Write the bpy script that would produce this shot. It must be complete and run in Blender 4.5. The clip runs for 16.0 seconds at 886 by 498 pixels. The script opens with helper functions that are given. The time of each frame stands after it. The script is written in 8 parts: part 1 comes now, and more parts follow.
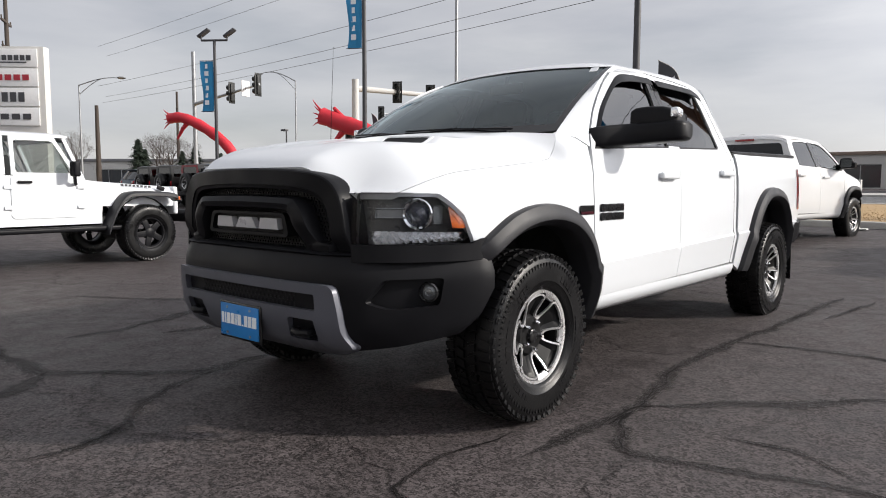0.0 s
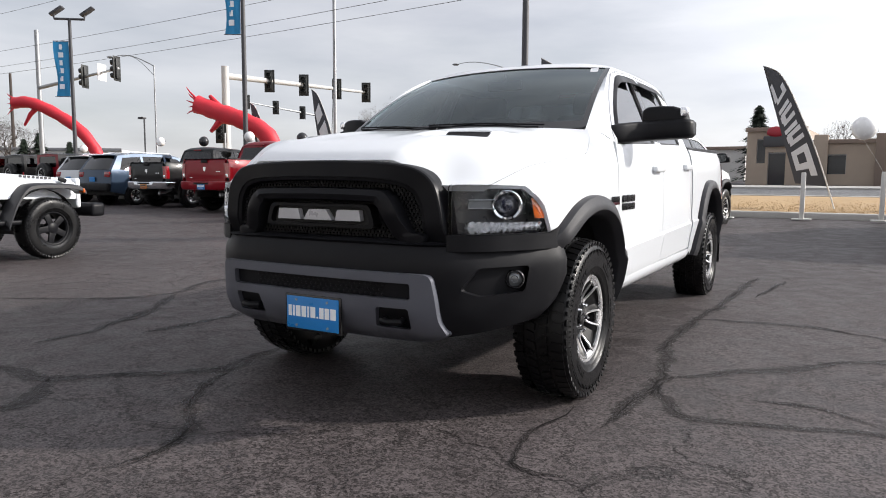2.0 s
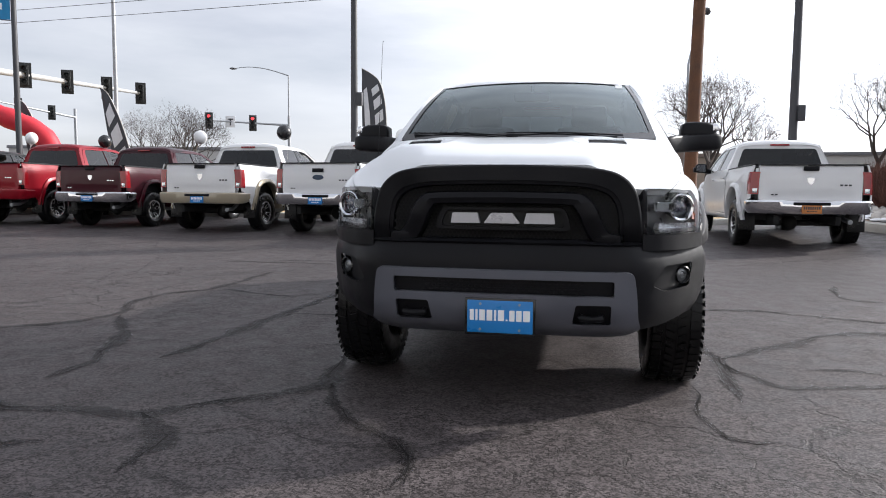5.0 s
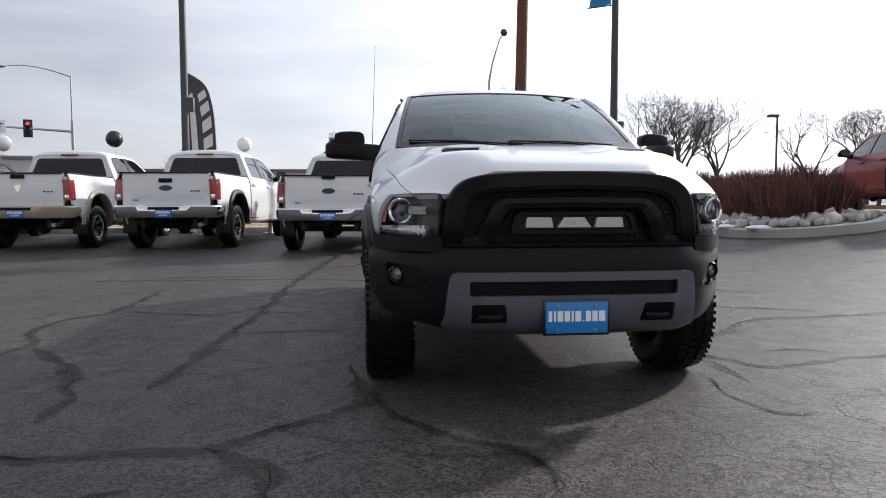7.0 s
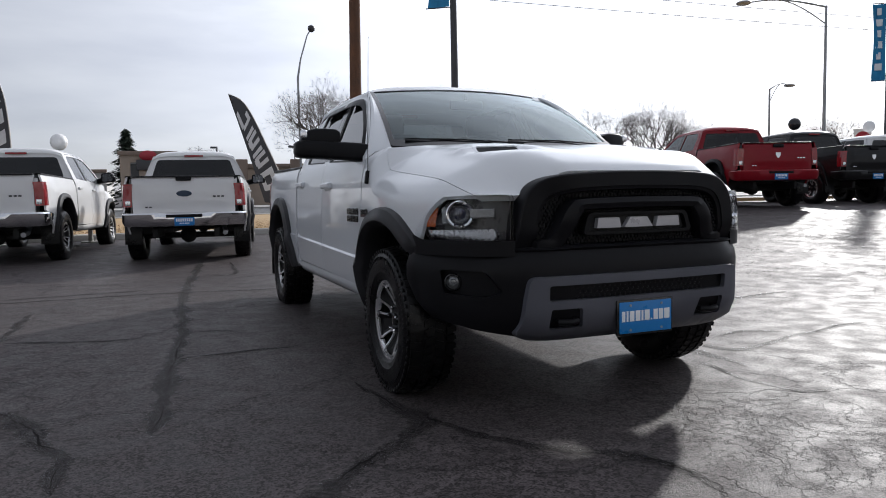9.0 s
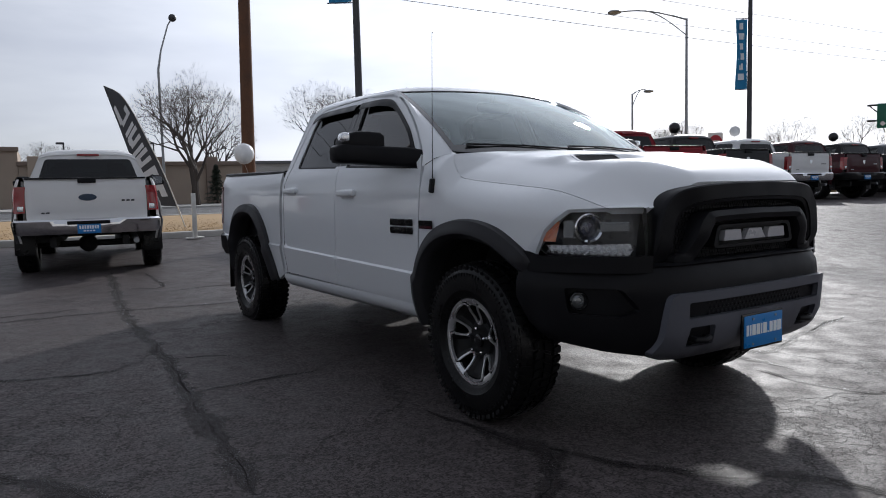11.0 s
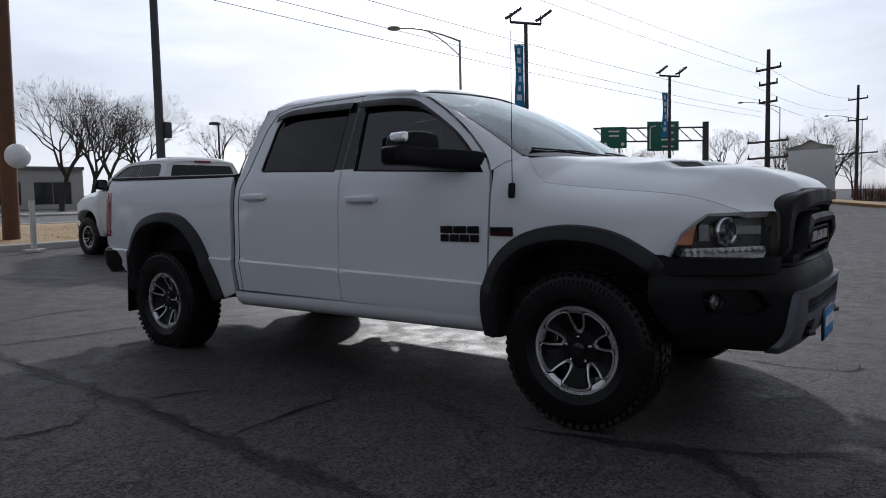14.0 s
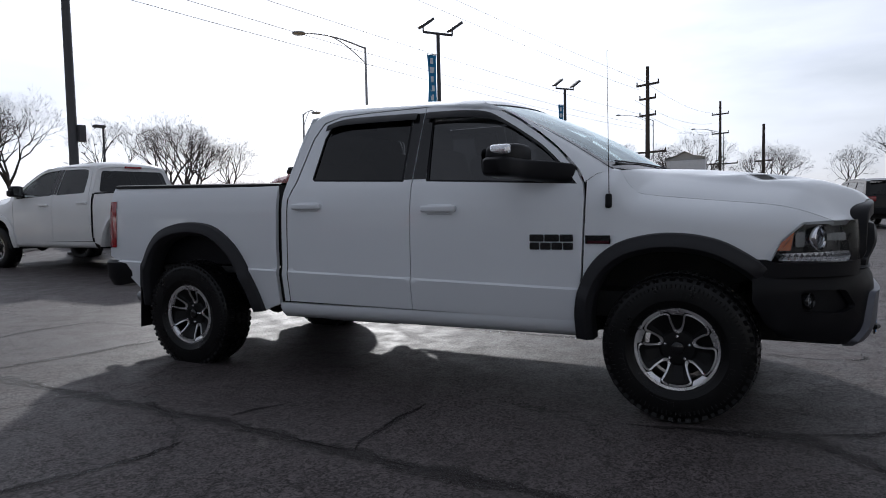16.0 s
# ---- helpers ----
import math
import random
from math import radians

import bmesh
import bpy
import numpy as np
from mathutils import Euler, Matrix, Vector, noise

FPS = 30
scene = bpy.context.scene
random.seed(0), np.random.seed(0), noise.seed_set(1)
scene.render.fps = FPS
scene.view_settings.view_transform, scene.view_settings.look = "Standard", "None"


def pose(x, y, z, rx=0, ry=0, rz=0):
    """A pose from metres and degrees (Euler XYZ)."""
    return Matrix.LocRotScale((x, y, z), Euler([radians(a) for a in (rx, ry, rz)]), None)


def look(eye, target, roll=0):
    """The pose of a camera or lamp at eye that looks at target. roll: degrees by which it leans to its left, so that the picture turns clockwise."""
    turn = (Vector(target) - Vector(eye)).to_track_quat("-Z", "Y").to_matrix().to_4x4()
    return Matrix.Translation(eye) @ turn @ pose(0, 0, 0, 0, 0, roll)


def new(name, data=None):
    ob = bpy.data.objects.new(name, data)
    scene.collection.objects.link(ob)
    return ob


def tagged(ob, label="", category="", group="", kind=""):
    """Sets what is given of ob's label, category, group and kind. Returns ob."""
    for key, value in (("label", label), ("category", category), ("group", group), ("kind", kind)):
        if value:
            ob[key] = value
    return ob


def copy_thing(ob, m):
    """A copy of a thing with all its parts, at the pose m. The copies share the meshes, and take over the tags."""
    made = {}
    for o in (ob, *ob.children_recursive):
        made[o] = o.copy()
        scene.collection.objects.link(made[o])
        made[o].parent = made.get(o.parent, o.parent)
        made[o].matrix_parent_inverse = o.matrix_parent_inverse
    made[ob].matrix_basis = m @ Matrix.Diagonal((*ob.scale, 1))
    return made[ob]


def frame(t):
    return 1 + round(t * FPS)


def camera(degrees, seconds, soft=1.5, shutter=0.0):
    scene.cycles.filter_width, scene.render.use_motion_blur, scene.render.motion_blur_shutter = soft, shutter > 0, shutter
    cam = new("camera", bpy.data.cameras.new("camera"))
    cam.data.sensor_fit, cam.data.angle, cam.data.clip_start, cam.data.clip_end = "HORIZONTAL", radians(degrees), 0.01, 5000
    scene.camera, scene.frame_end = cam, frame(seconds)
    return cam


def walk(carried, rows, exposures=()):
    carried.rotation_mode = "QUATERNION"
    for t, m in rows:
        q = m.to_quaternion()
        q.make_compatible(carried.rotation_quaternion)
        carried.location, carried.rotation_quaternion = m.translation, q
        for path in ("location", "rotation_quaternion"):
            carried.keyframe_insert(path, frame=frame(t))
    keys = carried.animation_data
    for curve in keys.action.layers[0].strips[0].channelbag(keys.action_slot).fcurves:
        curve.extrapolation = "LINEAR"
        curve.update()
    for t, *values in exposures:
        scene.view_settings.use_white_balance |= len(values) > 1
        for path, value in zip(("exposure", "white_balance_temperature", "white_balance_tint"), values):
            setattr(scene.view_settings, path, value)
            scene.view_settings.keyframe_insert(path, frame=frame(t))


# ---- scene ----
cam = camera(64.6, 16.0, soft=1.0)
PATH = [
    (0, (2.772, -2.756, 1.111), (1.464, -1.254, 0.931), 0.2),
    (0.5, (2.644, -2.908, 1.112), (1.363, -1.384, 0.923), 0.4),
    (1, (2.505, -3.094, 1.114), (1.282, -1.523, 0.919), 0.4),
    (1.5, (2.335, -3.27, 1.118), (1.222, -1.62, 0.92), 0.4),
    (2, (2.079, -3.424, 1.109), (1.091, -1.697, 0.908), 0.3),
    (2.5, (1.808, -3.575, 1.112), (0.941, -1.785, 0.907), 0.4),
    (3, (1.521, -3.72, 1.107), (0.737, -1.892, 0.9), 0.3),
    (3.5, (1.247, -3.843, 1.116), (0.53, -1.987, 0.912), 0.2),
    (6, (-0.339, -4.235, 1.049), (-0.423, -2.242, 0.899), 0.3),
    (6.5, (-0.665, -4.234, 1.054), (-0.614, -2.24, 0.908), 0.0),
    (7, (-0.965, -4.207, 1.047), (-0.764, -2.222, 0.909), -0.1),
    (7.5, (-1.289, -4.172, 1.04), (-0.95, -2.205, 0.908), -0.2),
    (8, (-1.577, -4.045, 1.058), (-1.087, -2.11, 0.929), -0.5),
    (8.5, (-1.866, -3.881, 1.067), (-1.233, -1.99, 0.929), -0.9),
    (11, (-3.039, -2.879, 1.169), (-1.943, -1.214, 1.007), -1.4),
    (11.5, (-3.252, -2.691, 1.184), (-2.061, -1.092, 1.026), -1.4),
    (12, (-3.456, -2.498, 1.193), (-2.179, -0.966, 1.041), -1.4),
    (12.5, (-3.634, -2.274, 1.174), (-2.252, -0.835, 1.033), -1.4),
    (13, (-3.791, -1.997, 1.167), (-2.318, -0.651, 1.026), -1.3),
    (13.5, (-3.957, -1.755, 1.173), (-2.402, -0.506, 1.028), -1.3),
    (14, (-4.14, -1.511, 1.175), (-2.531, -0.332, 1.029), -1.2),
    (14.5, (-4.32, -1.269, 1.18), (-2.664, -0.157, 1.032), -1.2),
    (15, (-4.497, -1.028, 1.192), (-2.803, 0.027, 1.052), -1.2),
    (15.5, (-4.685, -0.799, 1.207), (-2.944, 0.176, 1.074), -1.2),
    (16, (-4.853, -0.559, 1.216), (-3.07, 0.337, 1.083), -1.2),
]
walk(cam, [(t, look(eye, target, roll)) for t, eye, target, roll in PATH],
     exposures=[(0, -0.16, 6750, 10), (3.5, 0.32, 6500, 10), (6, 0.14, 6400, 10), (8.5, -0.38, 6300, 10), (11, -0.80, 6180, 10), (13, -1.08, 6100, 10), (15, -1.08, 6100, 10), (16, -0.81, 6100, 10)])

# ---------------------------------------------------------------- light
SUN_AZ, SUN_EL = radians(55), radians(25)      # azimuth from +y towards +x
world = bpy.data.worlds.new("overcast_sky")
scene.world = world
world.use_nodes = True
wn, wl = world.node_tree.nodes, world.node_tree.links
wn.clear()
w_out = wn.new("ShaderNodeOutputWorld")
w_bg = wn.new("ShaderNodeBackground")
w_sky = wn.new("ShaderNodeTexSky")
w_sky.sky_type, w_sky.sun_disc = "NISHITA", False
w_sky.sun_elevation, w_sky.sun_rotation = SUN_EL, SUN_AZ
w_sky.air_density, w_sky.dust_density = 1.0, 1.0
w_tc = wn.new("ShaderNodeTexCoord")
w_map = wn.new("ShaderNodeMapping")
w_map.inputs["Scale"].default_value = (1.0, 1.0, 4.5)
w_noise = wn.new("ShaderNodeTexNoise")
w_noise.inputs["Scale"].default_value, w_noise.inputs["Detail"].default_value = 2.2, 7.0
w_noise.inputs["Roughness"].default_value = 0.55
w_ramp = wn.new("ShaderNodeValToRGB")
w_ramp.color_ramp.elements[0].position, w_ramp.color_ramp.elements[0].color = 0.33, (0.75, 0.75, 0.75, 1)
w_ramp.color_ramp.elements[1].position, w_ramp.color_ramp.elements[1].color = 0.52, (0.96, 0.96, 0.96, 1)
w_noise2 = wn.new("ShaderNodeTexNoise")
w_noise2.inputs["Scale"].default_value, w_noise2.inputs["Detail"].default_value = 4.0, 6.0
w_ramp2 = wn.new("ShaderNodeValToRGB")
w_ramp2.color_ramp.elements[0].position, w_ramp2.color_ramp.elements[0].color = 0.30, (6.9, 7.1, 7.9, 1)
w_ramp2.color_ramp.elements[1].position, w_ramp2.color_ramp.elements[1].color = 0.68, (8.6, 8.75, 9.35, 1)
w_mix = wn.new("ShaderNodeMix")
w_mix.data_type = "RGBA"
wl.new(w_tc.outputs["Generated"], w_map.inputs["Vector"])
wl.new(w_map.outputs["Vector"], w_noise.inputs["Vector"])
wl.new(w_map.outputs["Vector"], w_noise2.inputs["Vector"])
wl.new(w_noise.outputs["Fac"], w_ramp.inputs["Fac"])
wl.new(w_noise2.outputs["Fac"], w_ramp2.inputs["Fac"])
wl.new(w_ramp.outputs["Color"], w_mix.inputs["Factor"])
wl.new(w_sky.outputs["Color"], w_mix.inputs["A"])
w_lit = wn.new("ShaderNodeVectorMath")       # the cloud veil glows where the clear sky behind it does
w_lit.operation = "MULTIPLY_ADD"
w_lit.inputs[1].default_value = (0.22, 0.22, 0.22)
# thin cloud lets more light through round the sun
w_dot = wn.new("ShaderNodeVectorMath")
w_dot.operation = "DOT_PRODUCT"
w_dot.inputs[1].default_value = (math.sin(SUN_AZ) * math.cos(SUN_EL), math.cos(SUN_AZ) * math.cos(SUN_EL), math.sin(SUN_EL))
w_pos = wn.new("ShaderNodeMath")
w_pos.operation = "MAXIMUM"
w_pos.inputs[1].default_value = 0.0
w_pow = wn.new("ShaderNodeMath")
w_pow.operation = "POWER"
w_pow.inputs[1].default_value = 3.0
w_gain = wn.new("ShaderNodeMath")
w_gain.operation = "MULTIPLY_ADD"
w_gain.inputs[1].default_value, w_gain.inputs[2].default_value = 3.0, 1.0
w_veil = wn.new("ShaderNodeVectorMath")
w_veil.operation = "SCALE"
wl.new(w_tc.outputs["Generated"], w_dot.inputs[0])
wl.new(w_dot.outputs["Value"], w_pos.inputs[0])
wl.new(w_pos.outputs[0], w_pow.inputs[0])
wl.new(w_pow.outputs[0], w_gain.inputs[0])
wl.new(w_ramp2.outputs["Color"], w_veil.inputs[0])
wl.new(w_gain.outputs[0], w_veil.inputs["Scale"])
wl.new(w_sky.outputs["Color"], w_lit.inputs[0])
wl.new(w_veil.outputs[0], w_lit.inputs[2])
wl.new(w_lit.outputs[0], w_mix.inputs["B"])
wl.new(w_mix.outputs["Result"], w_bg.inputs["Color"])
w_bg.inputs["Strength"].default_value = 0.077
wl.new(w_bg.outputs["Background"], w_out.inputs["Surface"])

sun = new("sun", bpy.data.lights.new("sun", "SUN"))
sun.data.energy, sun.data.angle, sun.data.color = 5.0, radians(2.0), (1.0, 0.96, 0.91)
SUN_DIR = Vector((math.sin(SUN_AZ) * math.cos(SUN_EL), math.cos(SUN_AZ) * math.cos(SUN_EL), math.sin(SUN_EL)))
sun.matrix_world = look(SUN_DIR * 50, (0, 0, 0))

# ---------------------------------------------------------------- materials
def nodes_of(name):
    m = bpy.data.materials.new(name)
    m.use_nodes = True
    nt = m.node_tree
    return m, nt, nt.nodes["Principled BSDF"]


def put(nt, kind, **values):
    n = nt.nodes.new(kind)
    for k, v in values.items():
        n.inputs[k].default_value = v
    return n


def mat(name, col, rough=0.5, metal=0.0, vary=0.12, scale=6.0, fine=60.0, bump=0.1, coat=0.0, rvary=0.12, dist=0.002, spec=0.5, island=0.0):
    """A surface with colour and gloss that vary at two scales and a fine relief."""
    m, nt, b = nodes_of(name)
    tc = nt.nodes.new("ShaderNodeTexCoord")
    n1 = put(nt, "ShaderNodeTexNoise", Scale=scale, Detail=5.0)
    n2 = put(nt, "ShaderNodeTexNoise", Scale=fine, Detail=4.0)
    nt.links.new(tc.outputs["Object"], n1.inputs["Vector"])
    nt.links.new(tc.outputs["Object"], n2.inputs["Vector"])
    add = nt.nodes.new("ShaderNodeMath")
    add.operation = "ADD"
    nt.links.new(n1.outputs["Fac"], add.inputs[0])
    nt.links.new(n2.outputs["Fac"], add.inputs[1])
    rng = put(nt, "ShaderNodeMapRange")
    rng.inputs["From Min"].default_value, rng.inputs["From Max"].default_value = 0.6, 1.4
    rng.inputs["To Min"].default_value, rng.inputs["To Max"].default_value = 1 - vary, 1 + vary
    nt.links.new(add.outputs[0], rng.inputs["Value"])
    fac = rng.outputs["Result"]
    if island:
        geo = nt.nodes.new("ShaderNodeNewGeometry")
        r2 = put(nt, "ShaderNodeMapRange")
        r2.inputs["To Min"].default_value, r2.inputs["To Max"].default_value = 1 - island, 1 + island
        nt.links.new(geo.outputs["Random Per Island"], r2.inputs["Value"])
        mu = nt.nodes.new("ShaderNodeMath")
        mu.operation = "MULTIPLY"
        nt.links.new(fac, mu.inputs[0])
        nt.links.new(r2.outputs["Result"], mu.inputs[1])
        fac = mu.outputs[0]
    mul = nt.nodes.new("ShaderNodeVectorMath")
    mul.operation = "SCALE"
    mul.inputs[0].default_value = col
    nt.links.new(fac, mul.inputs["Scale"])
    nt.links.new(mul.outputs[0], b.inputs["Base Color"])
    rr = put(nt, "ShaderNodeMapRange")
    rr.inputs["From Min"].default_value, rr.inputs["From Max"].default_value = 0.3, 0.7
    rr.inputs["To Min"].default_value, rr.inputs["To Max"].default_value = max(0.02, rough - rvary), min(1.0, rough + rvary)
    nt.links.new(n1.outputs["Fac"], rr.inputs["Value"])
    nt.links.new(rr.outputs["Result"], b.inputs["Roughness"])
    b.inputs["Metallic"].default_value = metal
    b.inputs["Coat Weight"].default_value = coat
    b.inputs["Coat Roughness"].default_value = 0.04
    b.inputs["Specular IOR Level"].default_value = spec
    if bump:
        bp = put(nt, "ShaderNodeBump", Strength=bump, Distance=dist)
        nt.links.new(n2.outputs["Fac"], bp.inputs["Height"])
        nt.links.new(bp.outputs["Normal"], b.inputs["Normal"])
    return m


def paint(name, col, flake=0.0, rough=0.32, coat=0.7, spec=0.3):
    """Car paint: clear coat over a base with a faint unevenness and road dust low on the panel grain."""
    m = mat(name, col, rough=rough, metal=flake, vary=0.012, scale=1.6, fine=220.0, bump=0.006, coat=coat, rvary=0.02, dist=0.001, spec=spec)
    return m


def glass(name, tint, gloss_rough=0.01, ior=1.5, sheen=(1, 1, 1)):
    """A thin pane: tinted see-through with mirror gloss that grows towards grazing."""
    m, nt, b = nodes_of(name)
    nt.nodes.remove(b)
    out = nt.nodes["Material Output"]
    tr = put(nt, "ShaderNodeBsdfTransparent")
    tr.inputs["Color"].default_value = (*tint, 1)
    gl = put(nt, "ShaderNodeBsdfGlossy", Roughness=gloss_rough)
    gl.inputs["Color"].default_value = (*sheen, 1)
    fr = put(nt, "ShaderNodeFresnel", IOR=ior)
    mx = nt.nodes.new("ShaderNodeMixShader")
    nt.links.new(fr.outputs["Fac"], mx.inputs["Fac"])
    nt.links.new(tr.outputs[0], mx.inputs[1])
    nt.links.new(gl.outputs[0], mx.inputs[2])
    nt.links.new(mx.outputs[0], out.inputs["Surface"])
    return m


def glow(name, col, strength):
    m, nt, b = nodes_of(name)
    b.inputs["Base Color"].default_value = (*col, 1)
    b.inputs["Emission Color"].default_value = (*col, 1)
    b.inputs["Emission Strength"].default_value = strength
    return m


WHITE = paint("white_paint", (0.71, 0.735, 0.765))
WHITE_B = paint("off_white_paint", (0.72, 0.72, 0.72))
SILVER_P = paint("silver_paint", (0.55, 0.56, 0.58), 0.35)
BLACK_P = paint("black_paint", (0.007, 0.007, 0.008), coat=0.3, spec=0.15)
RED_P = paint("red_paint", (0.22, 0.004, 0.012), 0.05, coat=0.3, spec=0.15)
MAROON_P = paint("maroon_paint", (0.040, 0.003, 0.008), 0.05, coat=0.3, spec=0.15)
BLUE_P = paint("slate_blue_paint", (0.035, 0.055, 0.09), 0.2, coat=0.3, spec=0.15)
GREY_P = paint("grey_paint", (0.09, 0.095, 0.105), 0.3, coat=0.3, spec=0.15)
TAN_P = paint("tan_paint", (0.36, 0.31, 0.23), 0.2)
TRIM = mat("black_textured_plastic", (0.0075, 0.0076, 0.0092), rough=0.44, vary=0.2, scale=5, fine=900, bump=0.12, dist=0.0006, spec=0.14)
FLARE = mat("weathered_black_plastic", (0.022, 0.022, 0.025), rough=0.44, vary=0.18, scale=4, fine=800, bump=0.12, dist=0.0006, spec=0.25)
SATINB = mat("satin_black_wheel_paint", (0.006, 0.006, 0.0065), rough=0.42, vary=0.2, bump=0.0, rvary=0.08, spec=0.2)
GLOSSB = mat("gloss_black_plastic", (0.01, 0.01, 0.011), rough=0.14, vary=0.1, bump=0.0, rvary=0.05)
BEZEL = mat("lamp_bezel_grey", (0.035, 0.036, 0.040), rough=0.3, vary=0.2, scale=20, bump=0.0)
SKID = mat("grey_bumper_paint", (0.105, 0.110, 0.132), rough=0.42, metal=0.3, vary=0.1, scale=5, fine=500, bump=0.05, dist=0.0005)
CHROME = mat("chrome", (0.75, 0.76, 0.78), rough=0.08, metal=1.0, vary=0.04, bump=0.0, rvary=0.04)
MACHINED = mat("machined_aluminium", (0.74, 0.74, 0.75), rough=0.30, metal=0.85, vary=0.08, fine=300, bump=0.05, dist=0.0004)
RUBBER = mat("tyre_rubber", (0.0045, 0.0045, 0.005), rough=0.33, vary=0.3, scale=7, fine=150, bump=0.5, dist=0.0025, rvary=0.12, spec=0.24)
DARK = mat("underbody_black", (0.012, 0.012, 0.012), rough=0.8, vary=0.4, bump=0.3)
MESHB = mat("grille_mesh_black", (0.006, 0.006, 0.007), rough=0.5, vary=0.2, bump=0.0, spec=0.15)
SEATM = mat("dark_seat_cloth", (0.035, 0.035, 0.038), rough=0.85, vary=0.2, fine=400, bump=0.3)
DASHM = mat("dashboard_vinyl", (0.04, 0.04, 0.042), rough=0.6, vary=0.15, fine=300, bump=0.2)
LENS_RED = mat("red_tail_lens", (0.26, 0.007, 0.012), rough=0.1, vary=0.2, scale=30, bump=0.05, coat=0.8, rvary=0.05)
LENS_AMB = mat("amber_lens", (0.48, 0.095, 0.015), rough=0.12, vary=0.2, scale=40, bump=0.1, coat=0.6, rvary=0.05)
LENS_CLR = mat("clear_reflector", (0.82, 0.83, 0.85), rough=0.14, metal=0.75, vary=0.25, scale=60, fine=200, bump=0.4, rvary=0.1)
NAME_S = mat("satin_silver", (0.42, 0.42, 0.44), rough=0.35, metal=0.3, vary=0.05, bump=0.0)
LENS_DIM = mat("dim_lamp_glass", (0.20, 0.21, 0.22), rough=0.15, metal=0.6, vary=0.3, scale=60, fine=200, bump=0.4, rvary=0.1)
PROJ = mat("projector_glass", (0.03, 0.035, 0.06), rough=0.05, vary=0.2, bump=0.0, coat=1.0, rvary=0.02, spec=0.9)
PLATE_B = mat("blue_plate", (0.012, 0.19, 0.52), rough=0.35, vary=0.05, bump=0.02)
PLATE_W = mat("white_plate_print", (0.82, 0.84, 0.86), rough=0.4, vary=0.04, bump=0.0)
PLATE_O = mat("orange_plate", (0.55, 0.20, 0.05), rough=0.4, vary=0.2, bump=0.02)
TINT = glass("privacy_glass", (0.045, 0.048, 0.052), ior=1.5)
TINTF = glass("tinted_front_glass", (0.085, 0.088, 0.095), ior=1.75)
SHIELD = glass("windshield_glass", (0.42, 0.53, 0.54), ior=1.62, sheen=(0.86, 0.95, 0.97))
CLEAR = glass("clear_side_glass", (0.6, 0.64, 0.62))
LENSG = glass("headlamp_lens", (0.95, 0.96, 0.97), ior=1.22)
STEEL = mat("galvanised_steel", (0.34, 0.35, 0.36), rough=0.5, metal=0.7, vary=0.15, bump=0.1)
POLE_D = mat("dark_painted_pole", (0.045, 0.045, 0.05), rough=0.5, vary=0.2, bump=0.1)
POST_W = mat("white_post_paint", (0.66, 0.65, 0.62), rough=0.55, vary=0.1, scale=9, bump=0.15)
WOOD = mat("creosoted_wood_pole", (0.115, 0.055, 0.03), rough=0.85, vary=0.45, scale=3, fine=40, bump=0.6, dist=0.01)
BARK = mat("winter_bark", (0.065, 0.052, 0.044), rough=0.9, vary=0.35, scale=4, fine=50, bump=0.5, dist=0.01)
TWIG = mat("winter_twigs", (0.075, 0.058, 0.052), rough=0.9, vary=0.3, bump=0.0, island=0.3)
NEEDLE = mat("spruce_needles", (0.022, 0.036, 0.022), rough=0.8, vary=0.35, bump=0.0, island=0.4)
BRUSH = mat("red_brown_brush", (0.115, 0.048, 0.035), rough=0.9, vary=0.3, bump=0.0, island=0.5)
ROCK = mat("pale_landscape_rock", (0.38, 0.36, 0.34), rough=0.85, vary=0.25, scale=3, fine=30, bump=0.6, dist=0.01, island=0.35)
SNOW = mat("old_snow", (0.72, 0.74, 0.78), rough=0.7, vary=0.1, fine=30, bump=0.4, dist=0.01)
KERB = mat("kerb_concrete", (0.36, 0.35, 0.33), rough=0.85, vary=0.22, scale=2, fine=60, bump=0.4, dist=0.004)
BANNER = mat("blue_banner_cloth", (0.02, 0.22, 0.44), rough=0.75, vary=0.14, scale=3, fine=200, bump=0.2)
BANNER_W = mat("white_banner_print", (0.75, 0.78, 0.8), rough=0.75, vary=0.08, bump=0.05)
FLAGC = mat("charcoal_flag_cloth", (0.06, 0.062, 0.07), rough=0.8, vary=0.15, scale=3, fine=200, bump=0.15)
FLAG_W = mat("white_flag_print", (0.62, 0.63, 0.65), rough=0.8, vary=0.1, bump=0.05)
NYLON = mat("red_nylon", (0.55, 0.02, 0.035), rough=0.55, vary=0.15, scale=4, fine=90, bump=0.3, dist=0.006)
BALLOON_W = mat("white_balloon", (0.78, 0.78, 0.78), rough=0.25, vary=0.04, bump=0.0)
BALLOON_D = mat("dark_balloon", (0.02, 0.02, 0.022), rough=0.22, vary=0.1, bump=0.0)
SIGNAL = mat("signal_housing", (0.016, 0.017, 0.016), rough=0.5, vary=0.2, bump=0.05)
SIGN_W = mat("white_sign_face", (0.74, 0.74, 0.74), rough=0.35, vary=0.05, bump=0.0)
SIGN_D = mat("dark_sign_print", (0.05, 0.05, 0.055), rough=0.4, vary=0.1, bump=0.0)
SIGN_R = mat("red_sign_print", (0.36, 0.02, 0.035), rough=0.4, vary=0.1, bump=0.0)
SIGN_G = mat("green_road_sign", (0.005, 0.12, 0.075), rough=0.4, vary=0.1, scale=2, bump=0.0)
TAN_W = mat("tan_stucco", (0.40, 0.325, 0.26), rough=0.9, vary=0.1, scale=1.2, fine=30, bump=0.3, dist=0.005)
